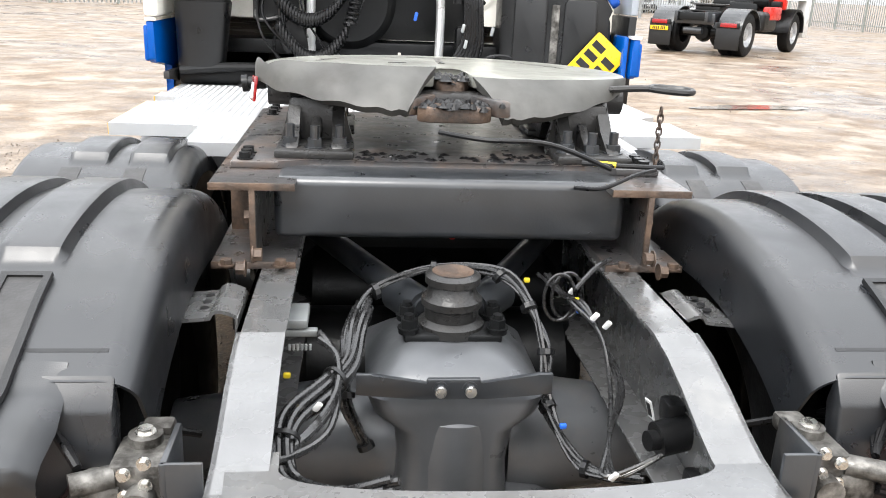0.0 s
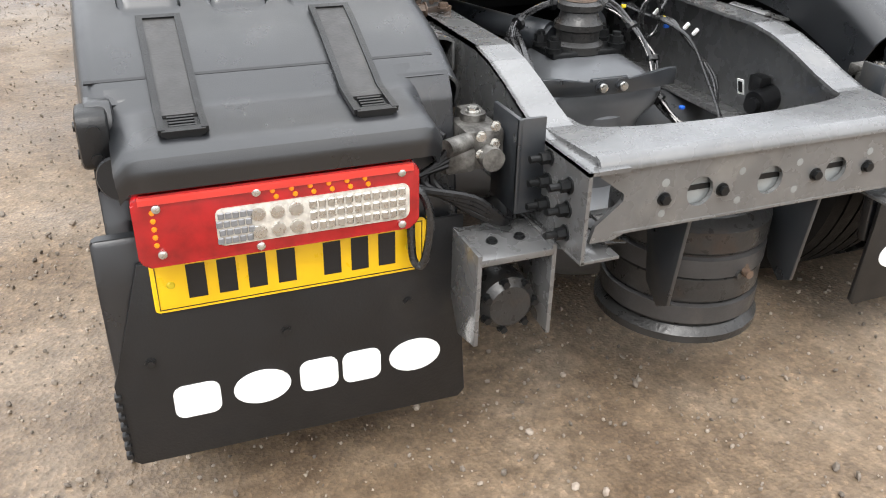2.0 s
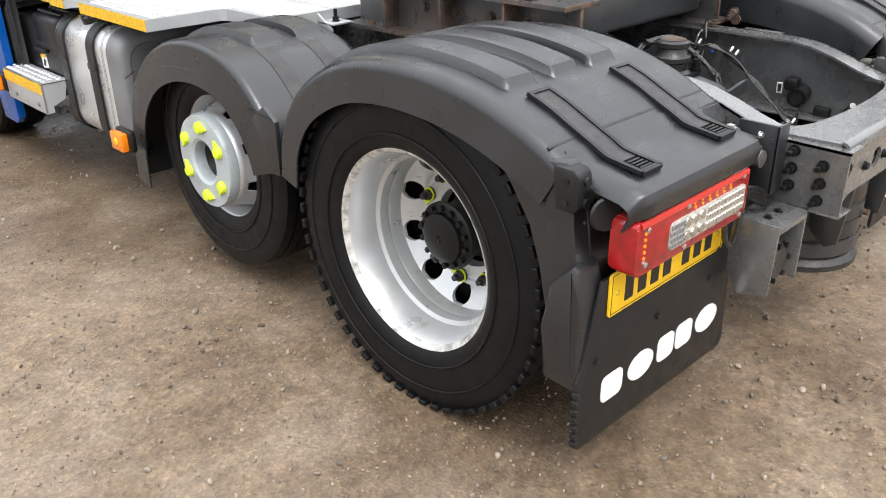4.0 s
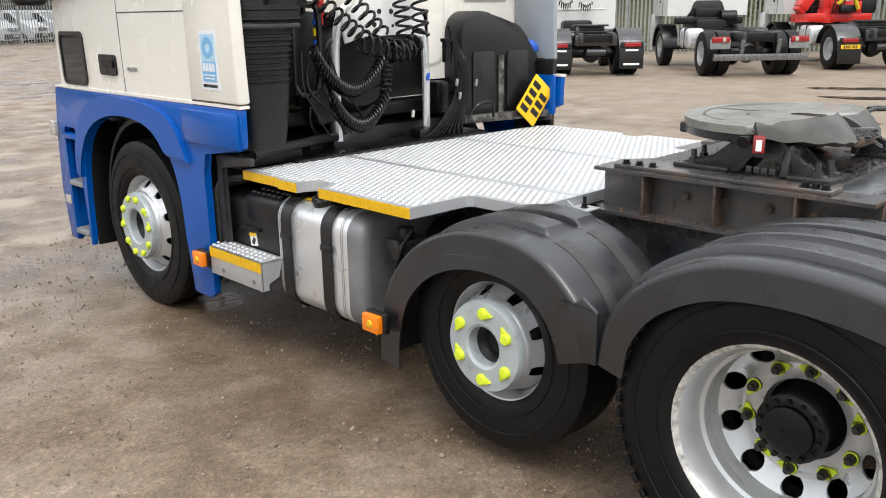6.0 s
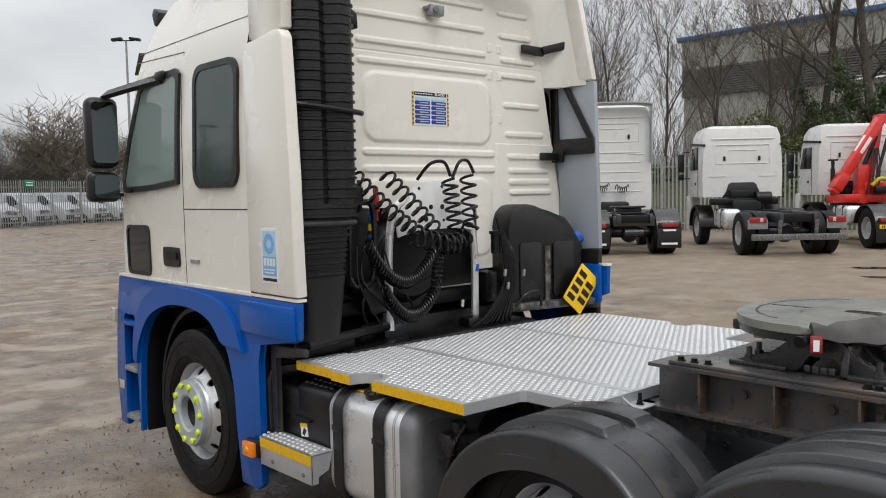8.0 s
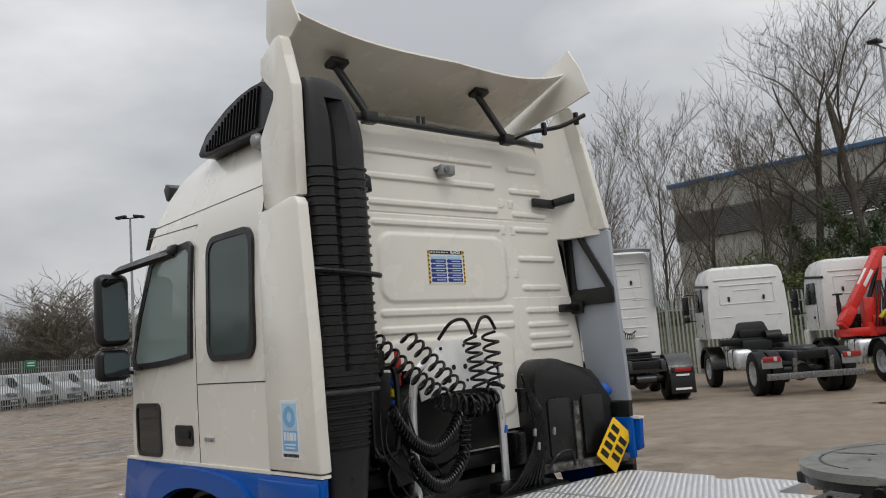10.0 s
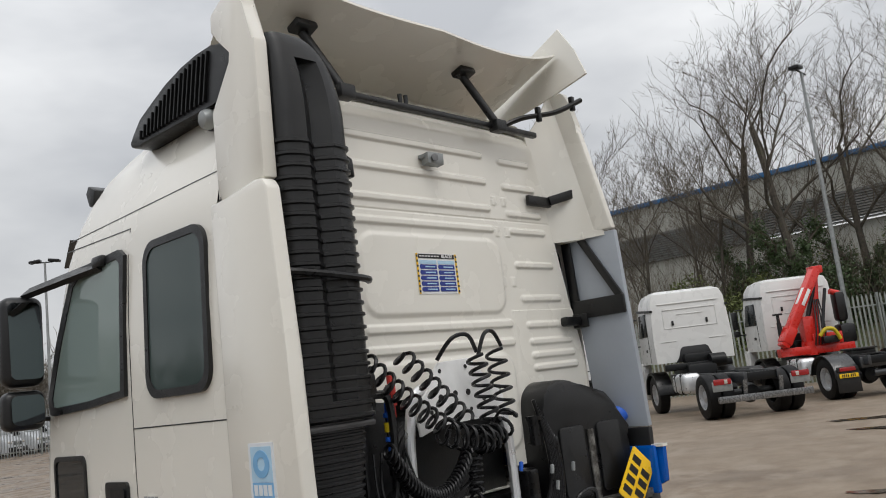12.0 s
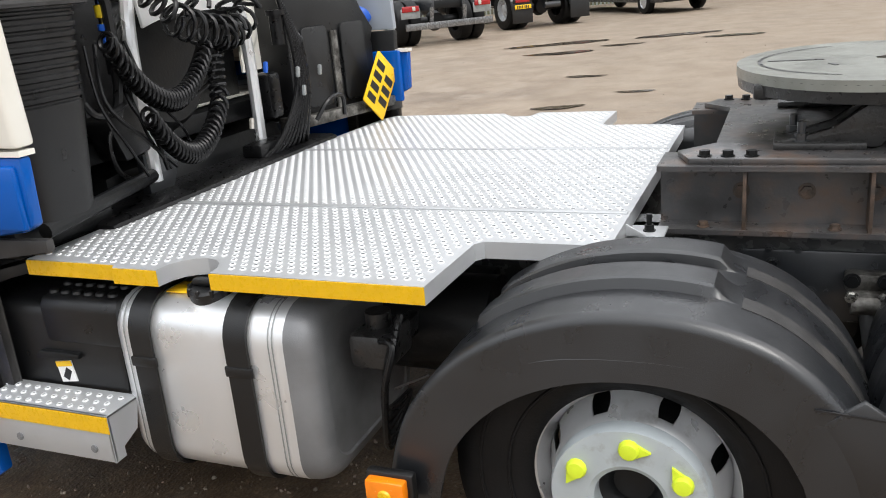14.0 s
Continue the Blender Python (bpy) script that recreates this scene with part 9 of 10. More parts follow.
def crane(t):
    bm = B()
    box(bm, (0.0, 2.75, 1.36), (2.35, 0.34, 0.26), 0.02)
    box(bm, (0.35, 2.75, 1.66), (0.95, 0.4, 0.36), 0.025)
    box(bm, (-0.15, 2.80, 1.95), (0.34, 0.34, 0.9), 0.025)
    cyl(bm, (-0.15, 2.80, 1.2), (-0.15, 2.80, 1.62), 0.24, n=20)
    k = part("crane_base", bm, "redpaint", t, "red loading crane base and column")
    bm = B()
    pts = [Vector((-1.15, 2.45, 1.55)), Vector((0.42, 2.75, 3.85))]
    d = (pts[1] - pts[0])
    R = d.to_track_quat('Z', 'Y').to_matrix()
    box(bm, (pts[0] + pts[1]) / 2, (0.30, 0.26, d.length), 0.02, R)
    box(bm, pts[0] + d * 0.14, (0.36, 0.32, 0.55), 0.03, R)
    ar = part("crane_arm", bm, "redpaint", t, "red folded crane arm")
    mid = (pts[0] + pts[1]) / 2
    for off, size in (((0.0, -0.134, 0.35), (0.12, 0.008, 0.58)), ((0.0, 0.134, 0.35), (0.12, 0.008, 0.58)), ((-0.154, 0.0, 0.35), (0.008, 0.11, 0.58))):
        bm = B()
        box(bm, mid + R @ Vector(off), size, 0.002, R)
        part("arm_marking", bm, "whiteink", ar, "pale marking bar")
    bm = B()
    a, b = Vector((0.45, 2.95, 3.80)), Vector((0.15, 3.0, 1.6))
    R2 = (b - a).to_track_quat('Z', 'Y').to_matrix()
    box(bm, (a + b) / 2, (0.24, 0.22, (b - a).length), 0.02, R2)
    box(bm, (0.44, 2.82, 3.82), (0.34, 0.42, 0.24), 0.03)
    part("crane_jib", bm, "redpaint", ar)
    bm = B()
    cyl(bm, (-0.25, 2.8, 1.9), (0.35, 2.9, 3.3), 0.07, n=14)
    cyl(bm, (0.2, 2.5, 2.0), (0.55, 2.6, 3.2), 0.05, n=14)
    box(bm, (1.0, 2.8, 2.6), (0.35, 0.4, 0.95), 0.12)
    box(bm, (1.05, 2.8, 1.75), (0.5, 0.5, 0.6), 0.1)
    cyl(bm, (-1.05, 2.7, 1.3), (-1.05, 2.7, 2.3), 0.07, n=12)
    cyl(bm, (-1.05, 2.7, 2.3), (-1.05, 2.7, 2.55), 0.05, n=12)
    box(bm, (-1.05, 2.7, 2.56), (0.24, 0.24, 0.06), 0.02)
    box(bm, (0.35, 2.44, 1.62), (0.5, 0.2, 0.22), 0.03)
    for kk in range(4):
        tube(bm, [(-0.1 + 0.1 * kk, 2.5, 1.5), (-0.05 + 0.1 * kk, 2.42, 1.9), (0.1 + 0.08 * kk, 2.6, 2.4), (0.2 + 0.05 * kk, 2.75, 2.9)], 0.022, 6, raw=True)
    part("crane_ram", bm, "plastic", k, "black rams, oil tank and stabiliser leg")
    bm = B()
    tube(bm, [(0.0, 2.35, 1.75), (0.2, 2.3, 1.95), (0.45, 2.3, 1.9), (0.6, 2.3, 1.6)], 0.06, 10)
    part("crane_hose", bm, "yellowcap", k, "yellow hose guard")
    bm = B()
    cyl(bm, (0.75, 2.75, 3.1), (1.05, 2.75, 3.0), 0.09, n=12)
    part("crane_hook", bm, "redpaint", ar)


crane(CR)


def van(at, rz, colour, label, group="", detail=True, length=6.6, height=2.75):
    t = thing("van", (*at, 0), label, "van", group, rz=rz)
    bm = B()
    # side outline, nose towards +y
    L = length
    H = height
    prof = [(0.0, 0.45), (0.0, 1.2), (0.03, H - 0.35), (0.10, H - 0.12), (0.25, H - 0.02), (0.6, H), (L - 2.6, H), (L - 2.2, H - 0.04), (L - 1.98, H - 0.14), (L - 1.12, 1.60), (L - 0.95, 1.50), (L - 0.5, 1.34), (L - 0.22, 1.18), (L - 0.06, 0.98), (L, 0.75), (L + 0.02, 0.5), (L - 0.05, 0.33), (0.1, 0.36)]
    secs = []
    for x, k, nose in ((-1.0, 0.90, 0.30), (-0.985, 0.945, 0.20), (-0.94, 0.98, 0.10), (-0.80, 0.996, 0.03), (0.0, 1.0, 0.0), (0.80, 0.996, 0.03), (0.94, 0.98, 0.10), (0.985, 0.945, 0.20), (1.0, 0.90, 0.30)):
        secs.append([bm.verts.new((x * (1.0 if z < 1.3 else 1.0 - 0.07 * (z - 1.3)), y - (nose if y > L - 1.1 else 0.0), 0.4 + (z - 0.4) * (k if z > H - 0.5 else 1.0))) for y, z in prof])
    n = len(prof)
    for p, q in zip(secs, secs[1:]):
        for k in range(n):
            bm.faces.new((p[k], p[(k + 1) % n], q[(k + 1) % n], q[k]))
    bm.faces.new(secs[0])
    bm.faces.new(secs[-1])
    b = part("body", bm, colour, t, "", 40)
    bm = B()
    sheet(bm, lambda u, v: ((-0.82 + 1.64 * u) * (1 - 0.07 * v), L - 1.12 - 0.84 * v + 0.012 - 0.05 * (2 * u - 1) ** 2, 1.63 + (H - 1.80) * v), 8, 6, 0.02)
    part("windscreen", bm, "screen", b)
    for s in (-1, 1):
        bm = B()
        prism(bm, [(L - 2.35, 1.45), (L - 2.35, 2.12), (L - 1.90, 2.12), (L - 1.42, 1.62), (L - 1.36, 1.45)], "x", min(s * 0.90, s * 0.985), max(s * 0.90, s * 0.985), 0.005)
        part("side_window", bm, "tint", b)
        for y in (1.25, L - 1.05):
            bt, br = B(), B()
            far_wheel(bt, br, s * 1.035, y, 0.36, 0.24, s, 0.3)
            w = part("wheel", br, "rim", t)
            part("tyre", bt, "rubber", w)
            if detail:
                bm = B()
                arch = [(y + 0.47 * math.cos(a), 0.36 + 0.47 * math.sin(a)) for a in [radians(180 * k / 12) for k in range(13)]]
                inn = [(y + 0.40 * math.cos(a), 0.36 + 0.40 * math.sin(a)) for a in [radians(180 * k / 12) for k in range(13)]]
                prism(bm, arch + inn[::-1], "x", min(s * 0.90, s * 0.995), max(s * 0.90, s * 0.995), 0.006)
                part("wheel_arch", bm, "plastic", b)
        if detail:
            bm = B()
            box(bm, (s * 0.988, L * 0.42, 0.98), (0.05, L * 0.5, 0.12), 0.02)
            part("side_moulding", bm, "plastic", b)
            bm = B()
            box(bm, (s * 1.10, L - 1.75, 1.62), (0.2, 0.14, 0.3), 0.04)
            part("door_mirror", bm, "plastic", b)
            bm = B()
            box(bm, (s * 0.74, L - 0.16, 1.02), (0.34, 0.24, 0.19), 0.06, rot(25, 0, -s * 26))
            part("headlamp", bm, "clear", b)
            for y in (L - 2.45, 2.9):
                bm = B()
                box(bm, (s * 0.995, y, 0.95), (0.014, 0.014, 0.9), 0)
                part("door_gap", bm, "ink", b)
    if detail:
        bm = B()
        for z in (0.88, 0.95, 1.02, 1.09):
            box(bm, (0, L - 0.02 - 0.3 * (z - 0.88), z), (0.98, 0.06, 0.035), 0.01)
        part("grille", bm, "plastic", b)
        bm = B()
        lathe(bm, [(0.08, 0), (0.09, 0.01), (0.11, 0.01), (0.12, 0)], (0, L + 0.01, 0.98), (0, 1, 0), 24)
        part("badge_ring", bm, "chrome", b)
        bm = B()
        box(bm, (0, L + 0.0, 0.52), (1.9, 0.22, 0.34), 0.06)
        part("bumper", bm, "plastic", b)
        bm = B()
        box(bm, (0, L + 0.12, 0.58), (0.52, 0.012, 0.11), 0.002)
        p = part("number_plate", bm, "whiteink", b)
        plate_bars(p, -0.2, 0.22, 0.545, 0.615, L + 0.128, (4, 3))
    return t


van((30.08, 8.27), 129, "vandark", "dark grey panel van parked nose out", "", True, 7.3, 2.85)
van((30.6, 1.7), 188, "vandark", "dark van parked at the end of the fence", "", True, 6.6, 2.7)


def fence(pts, h, pitch, label, single):
    """Palisade fence: one thing; nearer fences have a separate mesh object for each pale."""
    t = thing("palisade_fence", (0, 0, 0), label, "fence")
    acc = []
    for (xa, ya), (xb, yb) in zip(pts, pts[1:]):
        d = math.hypot(xb - xa, yb - ya)
        n = int(d / pitch)
        an = math.atan2(yb - ya, xb - xa)
        acc += [(xa + (xb - xa) * (k + 0.5) / n, ya + (yb - ya) * (k + 0.5) / n, an) for k in range(n)]
        for z in (0.35, h - 0.45):
            bm = B()
            box(bm, ((xa + xb) / 2, (ya + yb) / 2, z), (d, 0.05, 0.05), 0, rot(0, 0, math.degrees(an)))
            part("rail", bm, "fencegreen", t)
        m = max(1, int(d / 2.75))
        for k in range(m + 1):
            bm = B()
            box(bm, (xa + (xb - xa) * k / m + 0.07 * math.sin(an), ya + (yb - ya) * k / m - 0.07 * math.cos(an), h / 2), (0.06, 0.1, h), 0, rot(0, 0, math.degrees(an)))
            part("post", bm, "fencegreen", t)
    pale = B()
    poly = [(-0.034, 0.05), (0.034, 0.05), (0.034, h - 0.1), (0.012, h - 0.05), (0.018, h), (0, h - 0.04), (-0.018, h), (-0.012, h - 0.05), (-0.034, h - 0.1)]
    prism(pale, poly, "y", -0.008, 0.008)
    me = finish(pale, "pale", "fencegreen", 0)
    if single:
        for x, y, a in acc:
            ob = new("pale", me)
            ob.parent = t
            ob.matrix_basis = pose(x, y, 0, 0, 0, math.degrees(a))
    else:
        vs, fs = [], []
        src = [v.co.copy() for v in me.vertices]
        sf = [tuple(p.vertices) for p in me.polygons]
        for x, y, a in acc:
            m = pose(x, y, 0, 0, 0, math.degrees(a))
            b = len(vs)
            vs += [tuple(m @ v) for v in src]
            fs += [tuple(b + i for i in f) for f in sf]
        me2 = bpy.data.meshes.new("pale")
        me2.from_pydata(vs, [], fs)
        me2.materials.append(M["galv"])
        ob = new("pale", me2)
        ob.parent = t
        ob["kind"] = "stuff"
    return t


fence([(27.0, 34.0), (26.2, 18.5), (32.0, 6.5), (36.5, 1.8), (40.0, -4.0)], 3.1, 0.155, "grey steel palisade fence behind the truck row", True)
fence([(-46, 28), (-13.5, 37.5), (10.2, 56.0), (17.4, 60.6), (27.0, 62.0), (27.0, 34.0)], 3.1, 0.20, "galvanised palisade fence along the far yard edge", False)


def sign():
    t = thing("fence_sign", (13.3, 58.0, 0), "small green and white sign fixed to the fence", "sign")
    bm = B()
    box(bm, (0, -0.1, 2.85), (0.9, 0.03, 0.55), 0.01, rot(0, 0, 32))
    a = part("sign_board", bm, "green", t)
    bm = B()
    for z in (2.95, 2.78):
        box(bm, (0.01, -0.13, z), (0.6, 0.02, 0.07), 0, rot(0, 0, 32))
    part("sign_bar", bm, "whiteink", a)


sign()
for k in range(9):
    x, y = 4.5 + 2.55 * k, 57.5 + 1.55 * k
    van((x, y + 3.6), 215, "vanwhite", "white van parked nose to the far fence", "vans behind the far fence", True, 5.4, 2.35)


def lamp_post(x, y, h, rz, heads):
    t = thing("street_lamp", (x, y, 0), "tall grey steel yard lamp with a black flat head", "street lamp", "yard lamps", rz=rz)
    bm = B()
    cyl(bm, (0, 0, 0), (0, 0, h), 0.11, 0.06, 14)
    part("pole", bm, "galv", t)
    bm = B()
    cyl(bm, (-0.5, 0, h), (0.5, 0, h), 0.04, n=10)
    part("arm", bm, "plastic", t)
    for s in heads:
        bm = B()
        box(bm, (s * 0.55, 0, h + 0.08), (0.65, 0.42, 0.16), 0.04, rot(0, s * 8, 0))
        part("lamp_head", bm, "plastic", t)


lamp_post(17.3, 50.9, 11.5, -40, (-1, 1))
lamp_post(31.9, 11.05, 12.5, 0, (-1,))
lamp_post(-36.0, 74.0, 10.9, 20, (-1, 1))


# ---- warehouse ----
def warehouse():
    t = thing("warehouse", (0, 0, 0), "cream clad warehouse with dark louvre band and blue eaves", "building")
    x, y0, y1, H = 50.0, 32.4, -40.0, 12.2
    bm = B()
    box(bm, (x + 15, (y0 + y1) / 2, 4.1), (29.6, y0 - y1, 8.2), 0)
    part("lower_wall", bm, "clad", t)
    bm = B()
    n = int((y0 - y1) / 0.5)
    for k in range(n):
        y = y0 - 0.5 * k
        prism(bm, [(x, y), (x - 0.07, y - 0.06), (x - 0.07, y - 0.20), (x, y - 0.26), (x, y - 0.5), (x + 0.3, y - 0.5), (x + 0.3, y)], "z", 10.15, H)
    for k in range(58):
        xx = x + 0.5 * k
        prism(bm, [(xx, y0), (xx + 0.06, y0 + 0.07), (xx + 0.2, y0 + 0.07), (xx + 0.26, y0), (xx + 0.5, y0), (xx + 0.5, y0 - 0.3), (xx, y0 - 0.3)], "z", 8.2, H)
    w = part("wall_cladding", bm, "clad", t, "ribbed cream wall cladding", 0)
    w["kind"] = "stuff"
    bm = B()
    for k in range(12):
        z = 8.25 + 0.16 * k
        prism(bm, [(x - 0.1, z), (x + 0.1, z + 0.14), (x + 0.1, z + 0.16), (x - 0.1, z + 0.04)], "y", y1, y0)
    part("louvre", bm, "louvre", t, "dark louvre band", 0)
    bm = B()
    box(bm, (x + 0.05, (y0 + y1) / 2, H + 0.1), (0.5, y0 - y1 + 0.6, 0.32), 0.02)
    box(bm, (x + 15, y0 + 0.1, H + 0.1), (30, 0.5, 0.32), 0.02)
    part("eaves_trim", bm, "bluetrim", t, "blue eaves trim")
    bm = B()
    prism(bm, [(x, H), (x + 15, H + 2.2), (x + 30, H), ], "y", y1, y0 - 0.4)
    part("roof", bm, "galv", t)


warehouse()


# ---- trees ----
def tree_mesh(seed, height, spread, levels, lean=0.0, trunk=0.16, fork=0.3, thin=0.008, reach=1.0):
    rnd = random.Random(seed)
    tv, tf, cv, cf = [], [], [], []

    def limb(vs, fs, p, q, r0, r1, n):
        a, b, d = basis(q - p)
        base = len(vs)
        for c, r in ((p, r0), (q, r1)):
            vs.extend(tuple(c + r * (math.cos(2 * math.pi * k / n) * a + math.sin(2 * math.pi * k / n) * b)) for k in range(n))
        fs.extend((base + k, base + (k + 1) % n, base + n + (k + 1) % n, base + n + k) for k in range(n))

    def grow(p, d, length, r, lv):
        steps = 5 if lv < 2 else 3
        seg = length / steps
        for s in range(steps):
            bend = 0.05 if lv == 0 else 0.2
            d = (d + Vector((rnd.gauss(0, bend), rnd.gauss(0, bend), rnd.gauss(0.03, 0.10)))).normalized()
            q = p + d * seg
            r2 = r * (0.86 if lv < 2 else 0.7)
            limb(tv if lv < 2 else cv, tf if lv < 2 else cf, p, q, r, r2, 7 if lv < 2 else 3 if lv > 2 else 4)
            if lv < levels and (lv > 0 or (s + 1) / steps > fork):
                for _ in range(2 if lv < 2 else rnd.choice((1, 2, 2))):
                    az = rnd.uniform(0, 2 * math.pi)
                    side = Vector((math.cos(az), math.sin(az), 0))
                    tilt = rnd.uniform(0.5, 1.0) * spread
                    nd = (d * (1 - 0.45 * tilt) + side * tilt + Vector((0, 0, 0.16))).normalized()
                    grow(q, nd, length * reach * rnd.uniform(0.38, 0.62) * (1 - 0.25 * s / steps if lv == 0 else 1), max(thin, r2 * rnd.uniform(0.38, 0.6)), lv + 1)
            p, r = q, r2
    grow(Vector((0, 0, 0)), Vector((lean, 0, 1)).normalized(), height, trunk, 0)
    return (tv, tf), (cv, cf)


def leaf_cloud(seed, count, fn, size):
    rnd = random.Random(seed)
    vs, fs = [], []
    for _ in range(count):
        p = Vector(fn(rnd))
        a = Vector((rnd.gauss(0, 1), rnd.gauss(0, 1), rnd.gauss(0, 1))).normalized()
        b = a.cross(Vector((rnd.gauss(0, 1), rnd.gauss(0, 1), rnd.gauss(0, 1)))).normalized()
        s = size * rnd.uniform(0.6, 1.4)
        k = len(vs)
        vs += [tuple(p - a * s), tuple(p + b * s * 0.55), tuple(p + a * s), tuple(p - b * s * 0.55)]
        fs.append((k, k + 1, k + 2, k + 3))
    return vs, fs


def raw(name, vf, material, parent, stuff=True):
    me = bpy.data.meshes.new(name)
    me.from_pydata(vf[0], [], vf[1])
    me.materials.append(M[material])
    ob = new(name, me)
    ob.parent = parent
    if stuff:
        ob["kind"] = "stuff"
    return ob


def bare_tree(seed, height, spread, levels, label, ivy=0.0, lean=0.0, trunk=0.16, fork=0.3, thin=0.008, reach=1.0):
    t = thing("tree", (0, 0, 0), label, "tree", "bare trees")
    a, b = tree_mesh(seed, height, spread, levels, lean, trunk, fork, thin, reach)
    raw("trunk", a, "bark", t, False)
    raw("crown", b, "twig", t)
    if ivy:
        pts = [Vector(v) for v in a[0] if v[2] < height * ivy]

        def near(rnd):
            p = rnd.choice(pts)
            return p + Vector((rnd.gauss(0, 0.16), rnd.gauss(0, 0.16), rnd.gauss(0, 0.3)))
        raw("ivy", leaf_cloud(seed, 5200, near, 0.06), "ivy", t)
    return t


def plant(proto, x, y, s=1.0, rz=0.0):
    q = copy_thing(proto, pose(x, y, 0, 0, 0, rz))
    q.scale = (s, s, s)
    return q


A = bare_tree(21, 10.5, 0.75, 4, "tall bare tree with an ivy-clad trunk", 0.55, 0.04, 0.24, 0.35)
A.matrix_basis = pose(35.5, 13.6, 0, 0, 0, 20)
A.scale = (1.15, 1.15, 1.15)
Bt = bare_tree(33, 9.0, 0.5, 4, "slender bare birch with fine upright twigs", 0, 0.0, 0.10, 0.15)
Bt.matrix_basis = pose(33.0, 25.8, 0)
Ct = bare_tree(45, 8.0, 0.7, 4, "bare young tree with thin branches", 0.3, 0.1, 0.13, 0.25)
Ct.matrix_basis = pose(33.5, 20.5, 0)
Dt = bare_tree(57, 4.2, 0.95, 4, "broad bare oak with a wide twiggy crown", 0, 0.0, 0.40, 0.35, 0.026, 1.5)
Dt.matrix_basis = pose(20.4, 74.4, 0)
Dt.scale = (1.45, 1.45, 1.05)
rt = random.Random(77)
for x, y, s, p in ((34.5, 28.5, 0.8, Bt), (31.5, 27.0, 0.7, Bt), (36.0, 30.5, 0.85, Bt), (33.5, 23.0, 1.0, Bt), (37.5, 19.5, 1.1, Bt), (34.6, 17.6, 1.0, Ct), (38.0, 11.5, 1.1, A), (37.0, 8.6, 1.05, A),
                   (40.0, 8.0, 1.0, Ct), (39.0, 5.0, 1.0, A), (41.0, 3.0, 1.0, Ct), (42.5, 0.0, 1.1, A), (44.0, -4.0, 1.0, Ct), (36.8, 17.0, 1.1, A)):
    plant(p, x, y, s * rt.uniform(0.92, 1.08), rt.uniform(0, 360))
for k in range(16):
    a = rt.uniform(0, 1)
    plant(rt.choice((Bt, Ct, Dt)), -45 + 70 * a + rt.uniform(-3, 3), 62 + 30 * a + rt.uniform(0, 12), rt.uniform(0.7, 1.0), rt.uniform(0, 360))


def shrub(x, y, r, h, seed, material="shrub", label="green leafing hedge shrub", n=1700):
    t = thing("shrub", (x, y, 0), label, "shrub", "shrubs along the fence")
    blobs = [(random.Random(seed + k).uniform(-r, r) * 0.75, random.Random(seed * 3 + k).uniform(-r, r) * 0.75, random.Random(seed * 7 + k).uniform(0.2, 0.85) * h, random.Random(seed * 5 + k).uniform(0.3, 0.6)) for k in range(9)]

    def f(rnd):
        bx_, by_, bz_, br_ = rnd.choice(blobs)
        v = Vector((rnd.gauss(0, 1), rnd.gauss(0, 1), rnd.gauss(0, 1))).normalized() * br_ * h * 0.42 * rnd.uniform(0.3, 1.0) ** 0.5
        return (bx_ + v.x, by_ + v.y, max(0.05, bz_ + v.z))
    raw("foliage", leaf_cloud(seed, int(n * 3), f, 0.075), material, t)
    sv, sf = tree_mesh(seed + 1, h * 0.8, 0.8, 2, 0, 0.05, 0.05)
    raw("stem", (sv[0] + sf[0], sv[1] + [tuple(i + len(sv[0]) for i in q) for q in sf[1]]), "bark", t)


for k, (x, y, r, h) in enumerate(((33.5, 17.0, 1.2, 4.6), (35.6, 15.3, 1.3, 6.0), (36.8, 12.6, 1.4, 5.6), (38.2, 9.6, 1.3, 6.4), (39.6, 6.6, 1.4, 6.0), (34.8, 20.0, 1.1, 3.6), (41.4, 3.4, 1.5, 5.6), (33.8, 22.8, 1.2, 3.2), (43.0, -0.5, 1.5, 5.0), (36.6, 17.5, 1.3, 5.0), (34.2, 25.0, 1.2, 4.2), (37.8, 20.5, 1.5, 5.4), (39.2, 15.0, 1.5, 6.4), (36.0, 14.0, 1.2, 4.4), (38.6, 12.0, 1.4, 5.0), (40.8, 9.0, 1.5, 5.8), (34.4, 18.6, 1.6, 5.4), (35.4, 16.6, 1.7, 5.6), (37.2, 14.4, 1.7, 5.8))):
    shrub(x, y, r, h, 100 + k, "ivy" if k % 3 == 2 else "shrub")


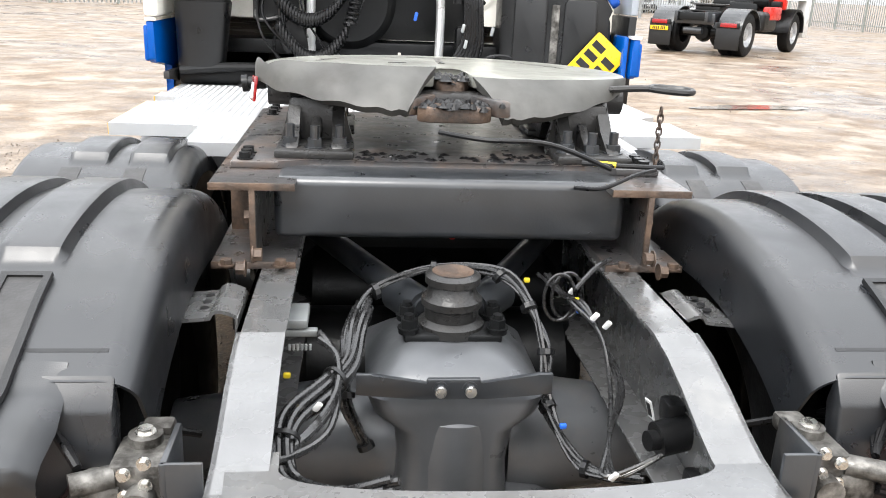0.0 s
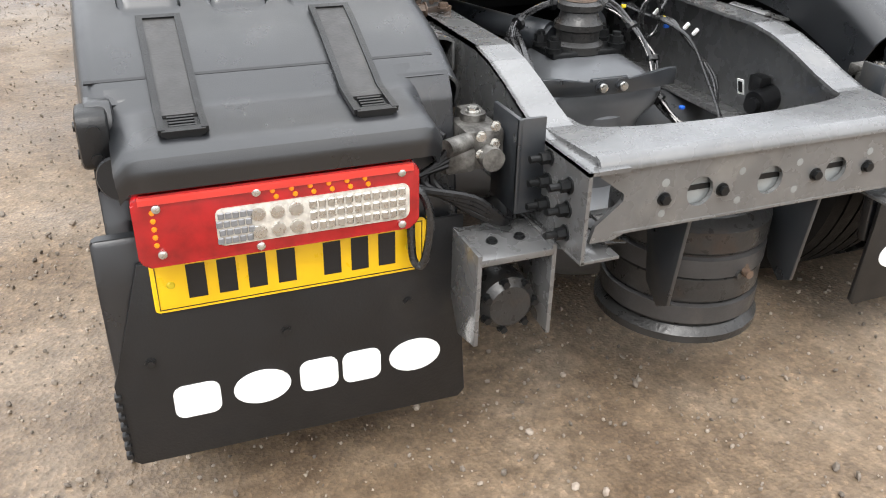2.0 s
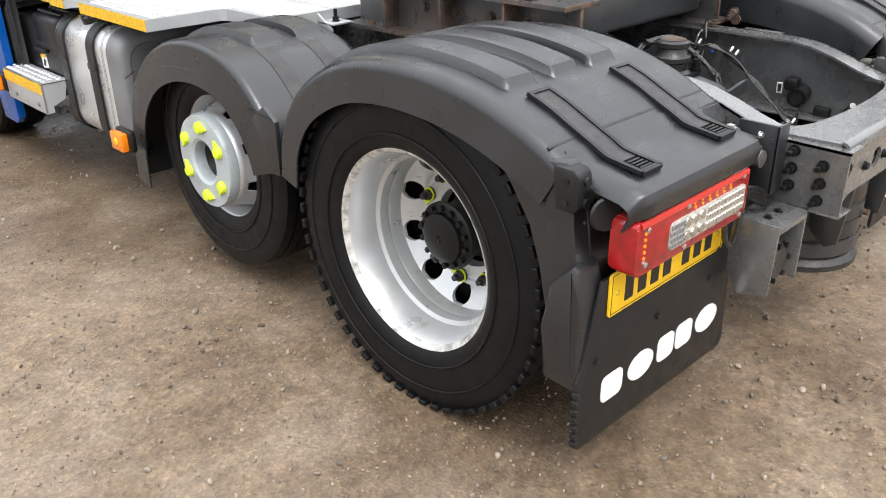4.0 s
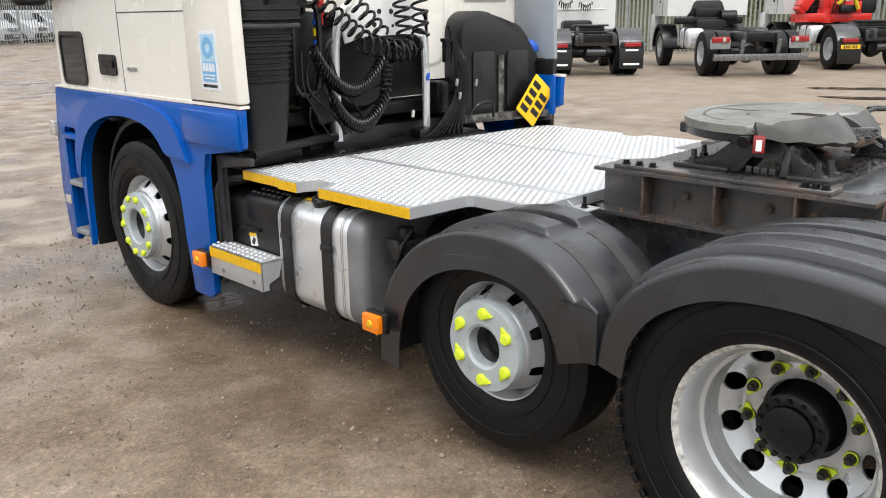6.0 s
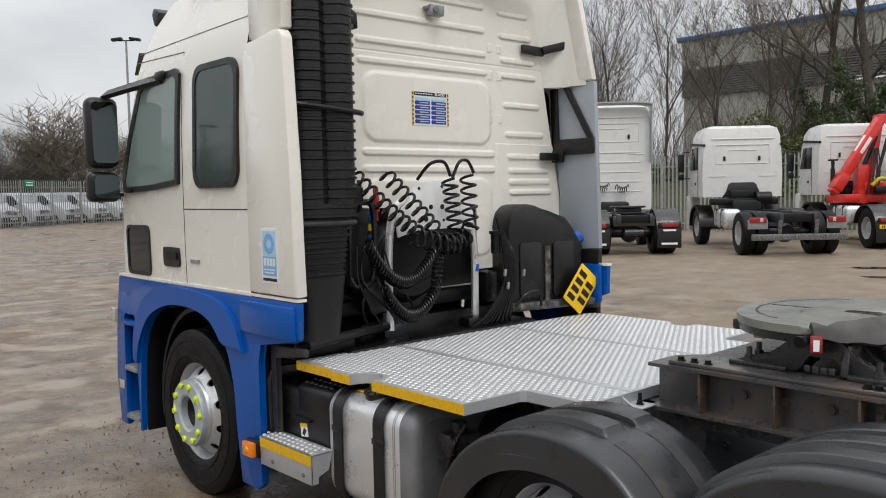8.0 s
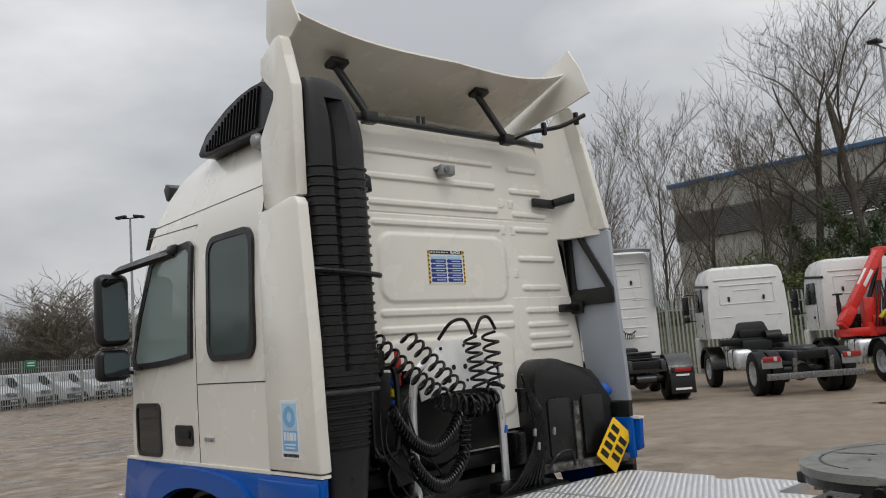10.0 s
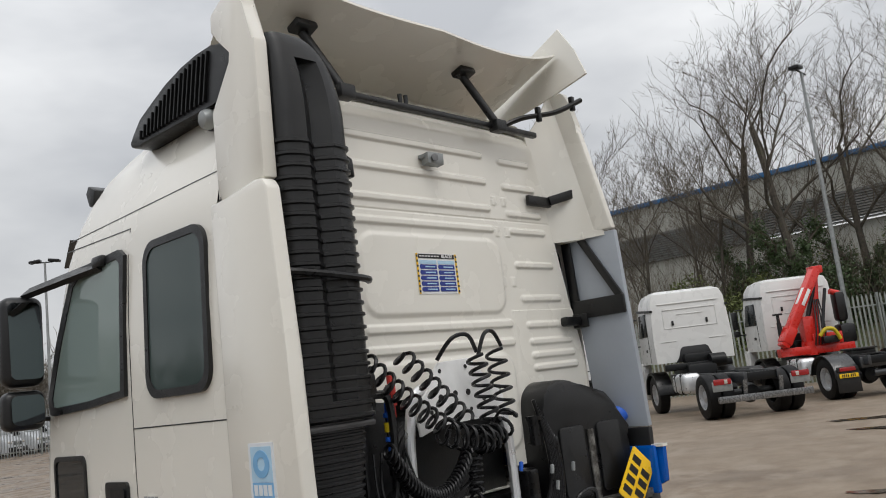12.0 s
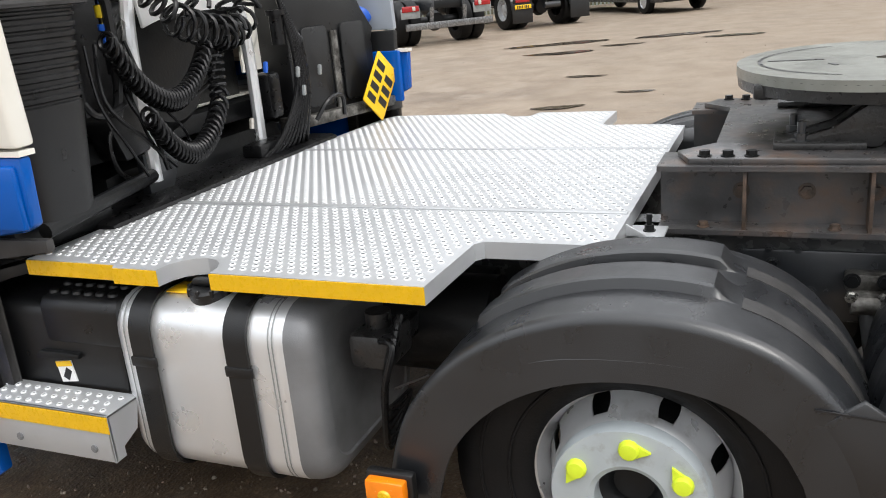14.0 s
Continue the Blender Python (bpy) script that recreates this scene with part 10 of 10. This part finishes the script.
def brush(x0, y0, x1, y1, depth, h, n, seed, material="twig"):
    """Thin upright scrub stems along a line."""
    rnd = random.Random(seed)
    vs, fs = [], []
    for _ in range(n):
        t = rnd.random()
        p = Vector((x0 + (x1 - x0) * t + rnd.uniform(0, depth), y0 + (y1 - y0) * t + rnd.uniform(0, depth) * 0.4, 0))
        d = Vector((rnd.gauss(0, 0.14), rnd.gauss(0, 0.14), 1))
        hh = h * rnd.uniform(0.35, 1.0)
        r = rnd.uniform(0.008, 0.028)
        for s in range(4):
            q = p + d * hh / 4
            d = d + Vector((rnd.gauss(0, 0.16), rnd.gauss(0, 0.16), 0))
            k = len(vs)
            a = Vector((1, 0, 0)) * r
            b = Vector((-0.5, 0.87, 0)) * r
            c = Vector((-0.5, -0.87, 0)) * r
            vs += [tuple(p + a), tuple(p + b), tuple(p + c), tuple(q + a * 0.7), tuple(q + b * 0.7), tuple(q + c * 0.7)]
            fs += [(k, k + 1, k + 4, k + 3), (k + 1, k + 2, k + 5, k + 4), (k + 2, k, k + 3, k + 5)]
            p, r = q, r * 0.7
    me = bpy.data.meshes.new("scrub")
    me.from_pydata(vs, [], fs)
    me.materials.append(M[material])
    return tagged(new("scrub", me), "dense leafless brown scrub, behind the fence or added out of view", "scrub", kind="stuff")


brush(27.5, 33, 33.5, 18, 6, 6.0, 3200, 1, "scrubtwig")
brush(33.5, 18, 44, -6, 6, 6.8, 4200, 2, "scrubtwig")
# next two are out of view, added to darken window and mirror reflections
brush(-70, -30, -60, 60, 8, 8.0, 4000, 5, "farwood")
brush(-60, -48, 50, -42, 8, 9.0, 7000, 6, "farwood")
brush(-46, 50, 32, 86, 8, 7.5, 9000, 3, "farwood")
brush(-46, 58, 32, 94, 8, 9.5, 8000, 4, "farwood")


def bank():
    """Low earth bank under the scrub, behind the fence."""
    bm = B()
    line = [(28.0, 34.0), (27.4, 18.9), (33.0, 7.2), (37.4, 2.4), (46, -10)]
    rows = []
    for k, (x, y) in enumerate(line):
        rows.append([bm.verts.new((x + d, y + d * 0.45, z)) for d, z in ((0.2, -0.05), (2.0, 0.8), (5.0, 2.0), (9.0, 2.6), (12.0, 0.0))])
    for p, q in zip(rows, rows[1:]):
        for j in range(4):
            bm.faces.new((p[j], p[j + 1], q[j + 1], q[j]))
    return solo("earth_bank", bm, mat("bank_soil", (0.06, 0.05, 0.03), 0.95, 0, 0.4, 2, 0.6, 20, (0.05, 0.07, 0.02), 0.5, 1.5), "overgrown earth bank behind the fence", "ground", kind="structure")


bank()


# ---- puddles, stones and leaves on the yard ----
for k, (x, y, a, b, rz) in enumerate(((15.6, 5.5, 1.05, 0.30, 109), (13.6, 5.0, 0.62, 0.22, 103), (14.7, 4.0, 0.5, 0.13, 106), (16.4, 3.15, 0.85, 0.28, 110), (15.6, 1.9, 0.55, 0.2, 105), (9.9, 3.7, 0.28, 0.10, 97), (8.2, 2.65, 0.24, 0.07, 92), (7.05, 3.4, 0.30, 0.12, 120))):
    puddle(x, y, a, b, rz, 200 + k, "water")
puddle(5.4, 9.8, 0.8, 0.25, 10, 305)


def stones():
    rnd = random.Random(9)
    vs, fs = [], []
    ico = bmesh.new()
    bmesh.ops.create_icosphere(ico, subdivisions=1, radius=1.0)
    src = [v.co.copy() for v in ico.verts]
    sf = [tuple(v.index for v in f.verts) for f in ico.faces]
    ico.free()
    for _ in range(24000):
        if rnd.random() < 0.85:
            x, y = rnd.uniform(-4.2, 1.5), rnd.uniform(-2.6, 1.0) if rnd.random() < 0.55 else rnd.uniform(1.0, 6.0)
        else:
            x, y = rnd.uniform(-8, 20), rnd.uniform(-2, 22)
        s = min(0.015, 0.0022 + rnd.expovariate(1 / 0.0019))
        m = Matrix.LocRotScale((x, y, s * 0.25), Euler((rnd.uniform(0, 6), rnd.uniform(0, 6), rnd.uniform(0, 6))), (s * rnd.uniform(0.7, 1.3), s * rnd.uniform(0.7, 1.2), s * rnd.uniform(0.45, 0.8)))
        b = len(vs)
        vs += [tuple(m @ v) for v in src]
        fs += [tuple(b + i for i in f) for f in sf]
    me = bpy.data.meshes.new("gravel_stone")
    me.from_pydata(vs, [], fs)
    m = mat("stone_mix", (0.19, 0.155, 0.12), 0.7, 0, 0.3, 30, 0.4, 200)
    n, l = m.node_tree.nodes, m.node_tree.links
    g = n.new("ShaderNodeNewGeometry")
    r = n.new("ShaderNodeValToRGB")
    for p, c in ((0.0, (0.10, 0.082, 0.066)), (1.0, (0.34, 0.285, 0.23))):
        r.color_ramp.elements[int(p)].position, r.color_ramp.elements[int(p)].color = p, (*c, 1)
    l.new(g.outputs["Random Per Island"], r.inputs["Fac"])
    l.new(r.outputs["Color"], n["Principled BSDF"].inputs["Base Color"])
    me.materials.append(m)
    return tagged(new("gravel_stone", me), "loose grey and brown stones on the yard", "stones", kind="stuff")


stones()
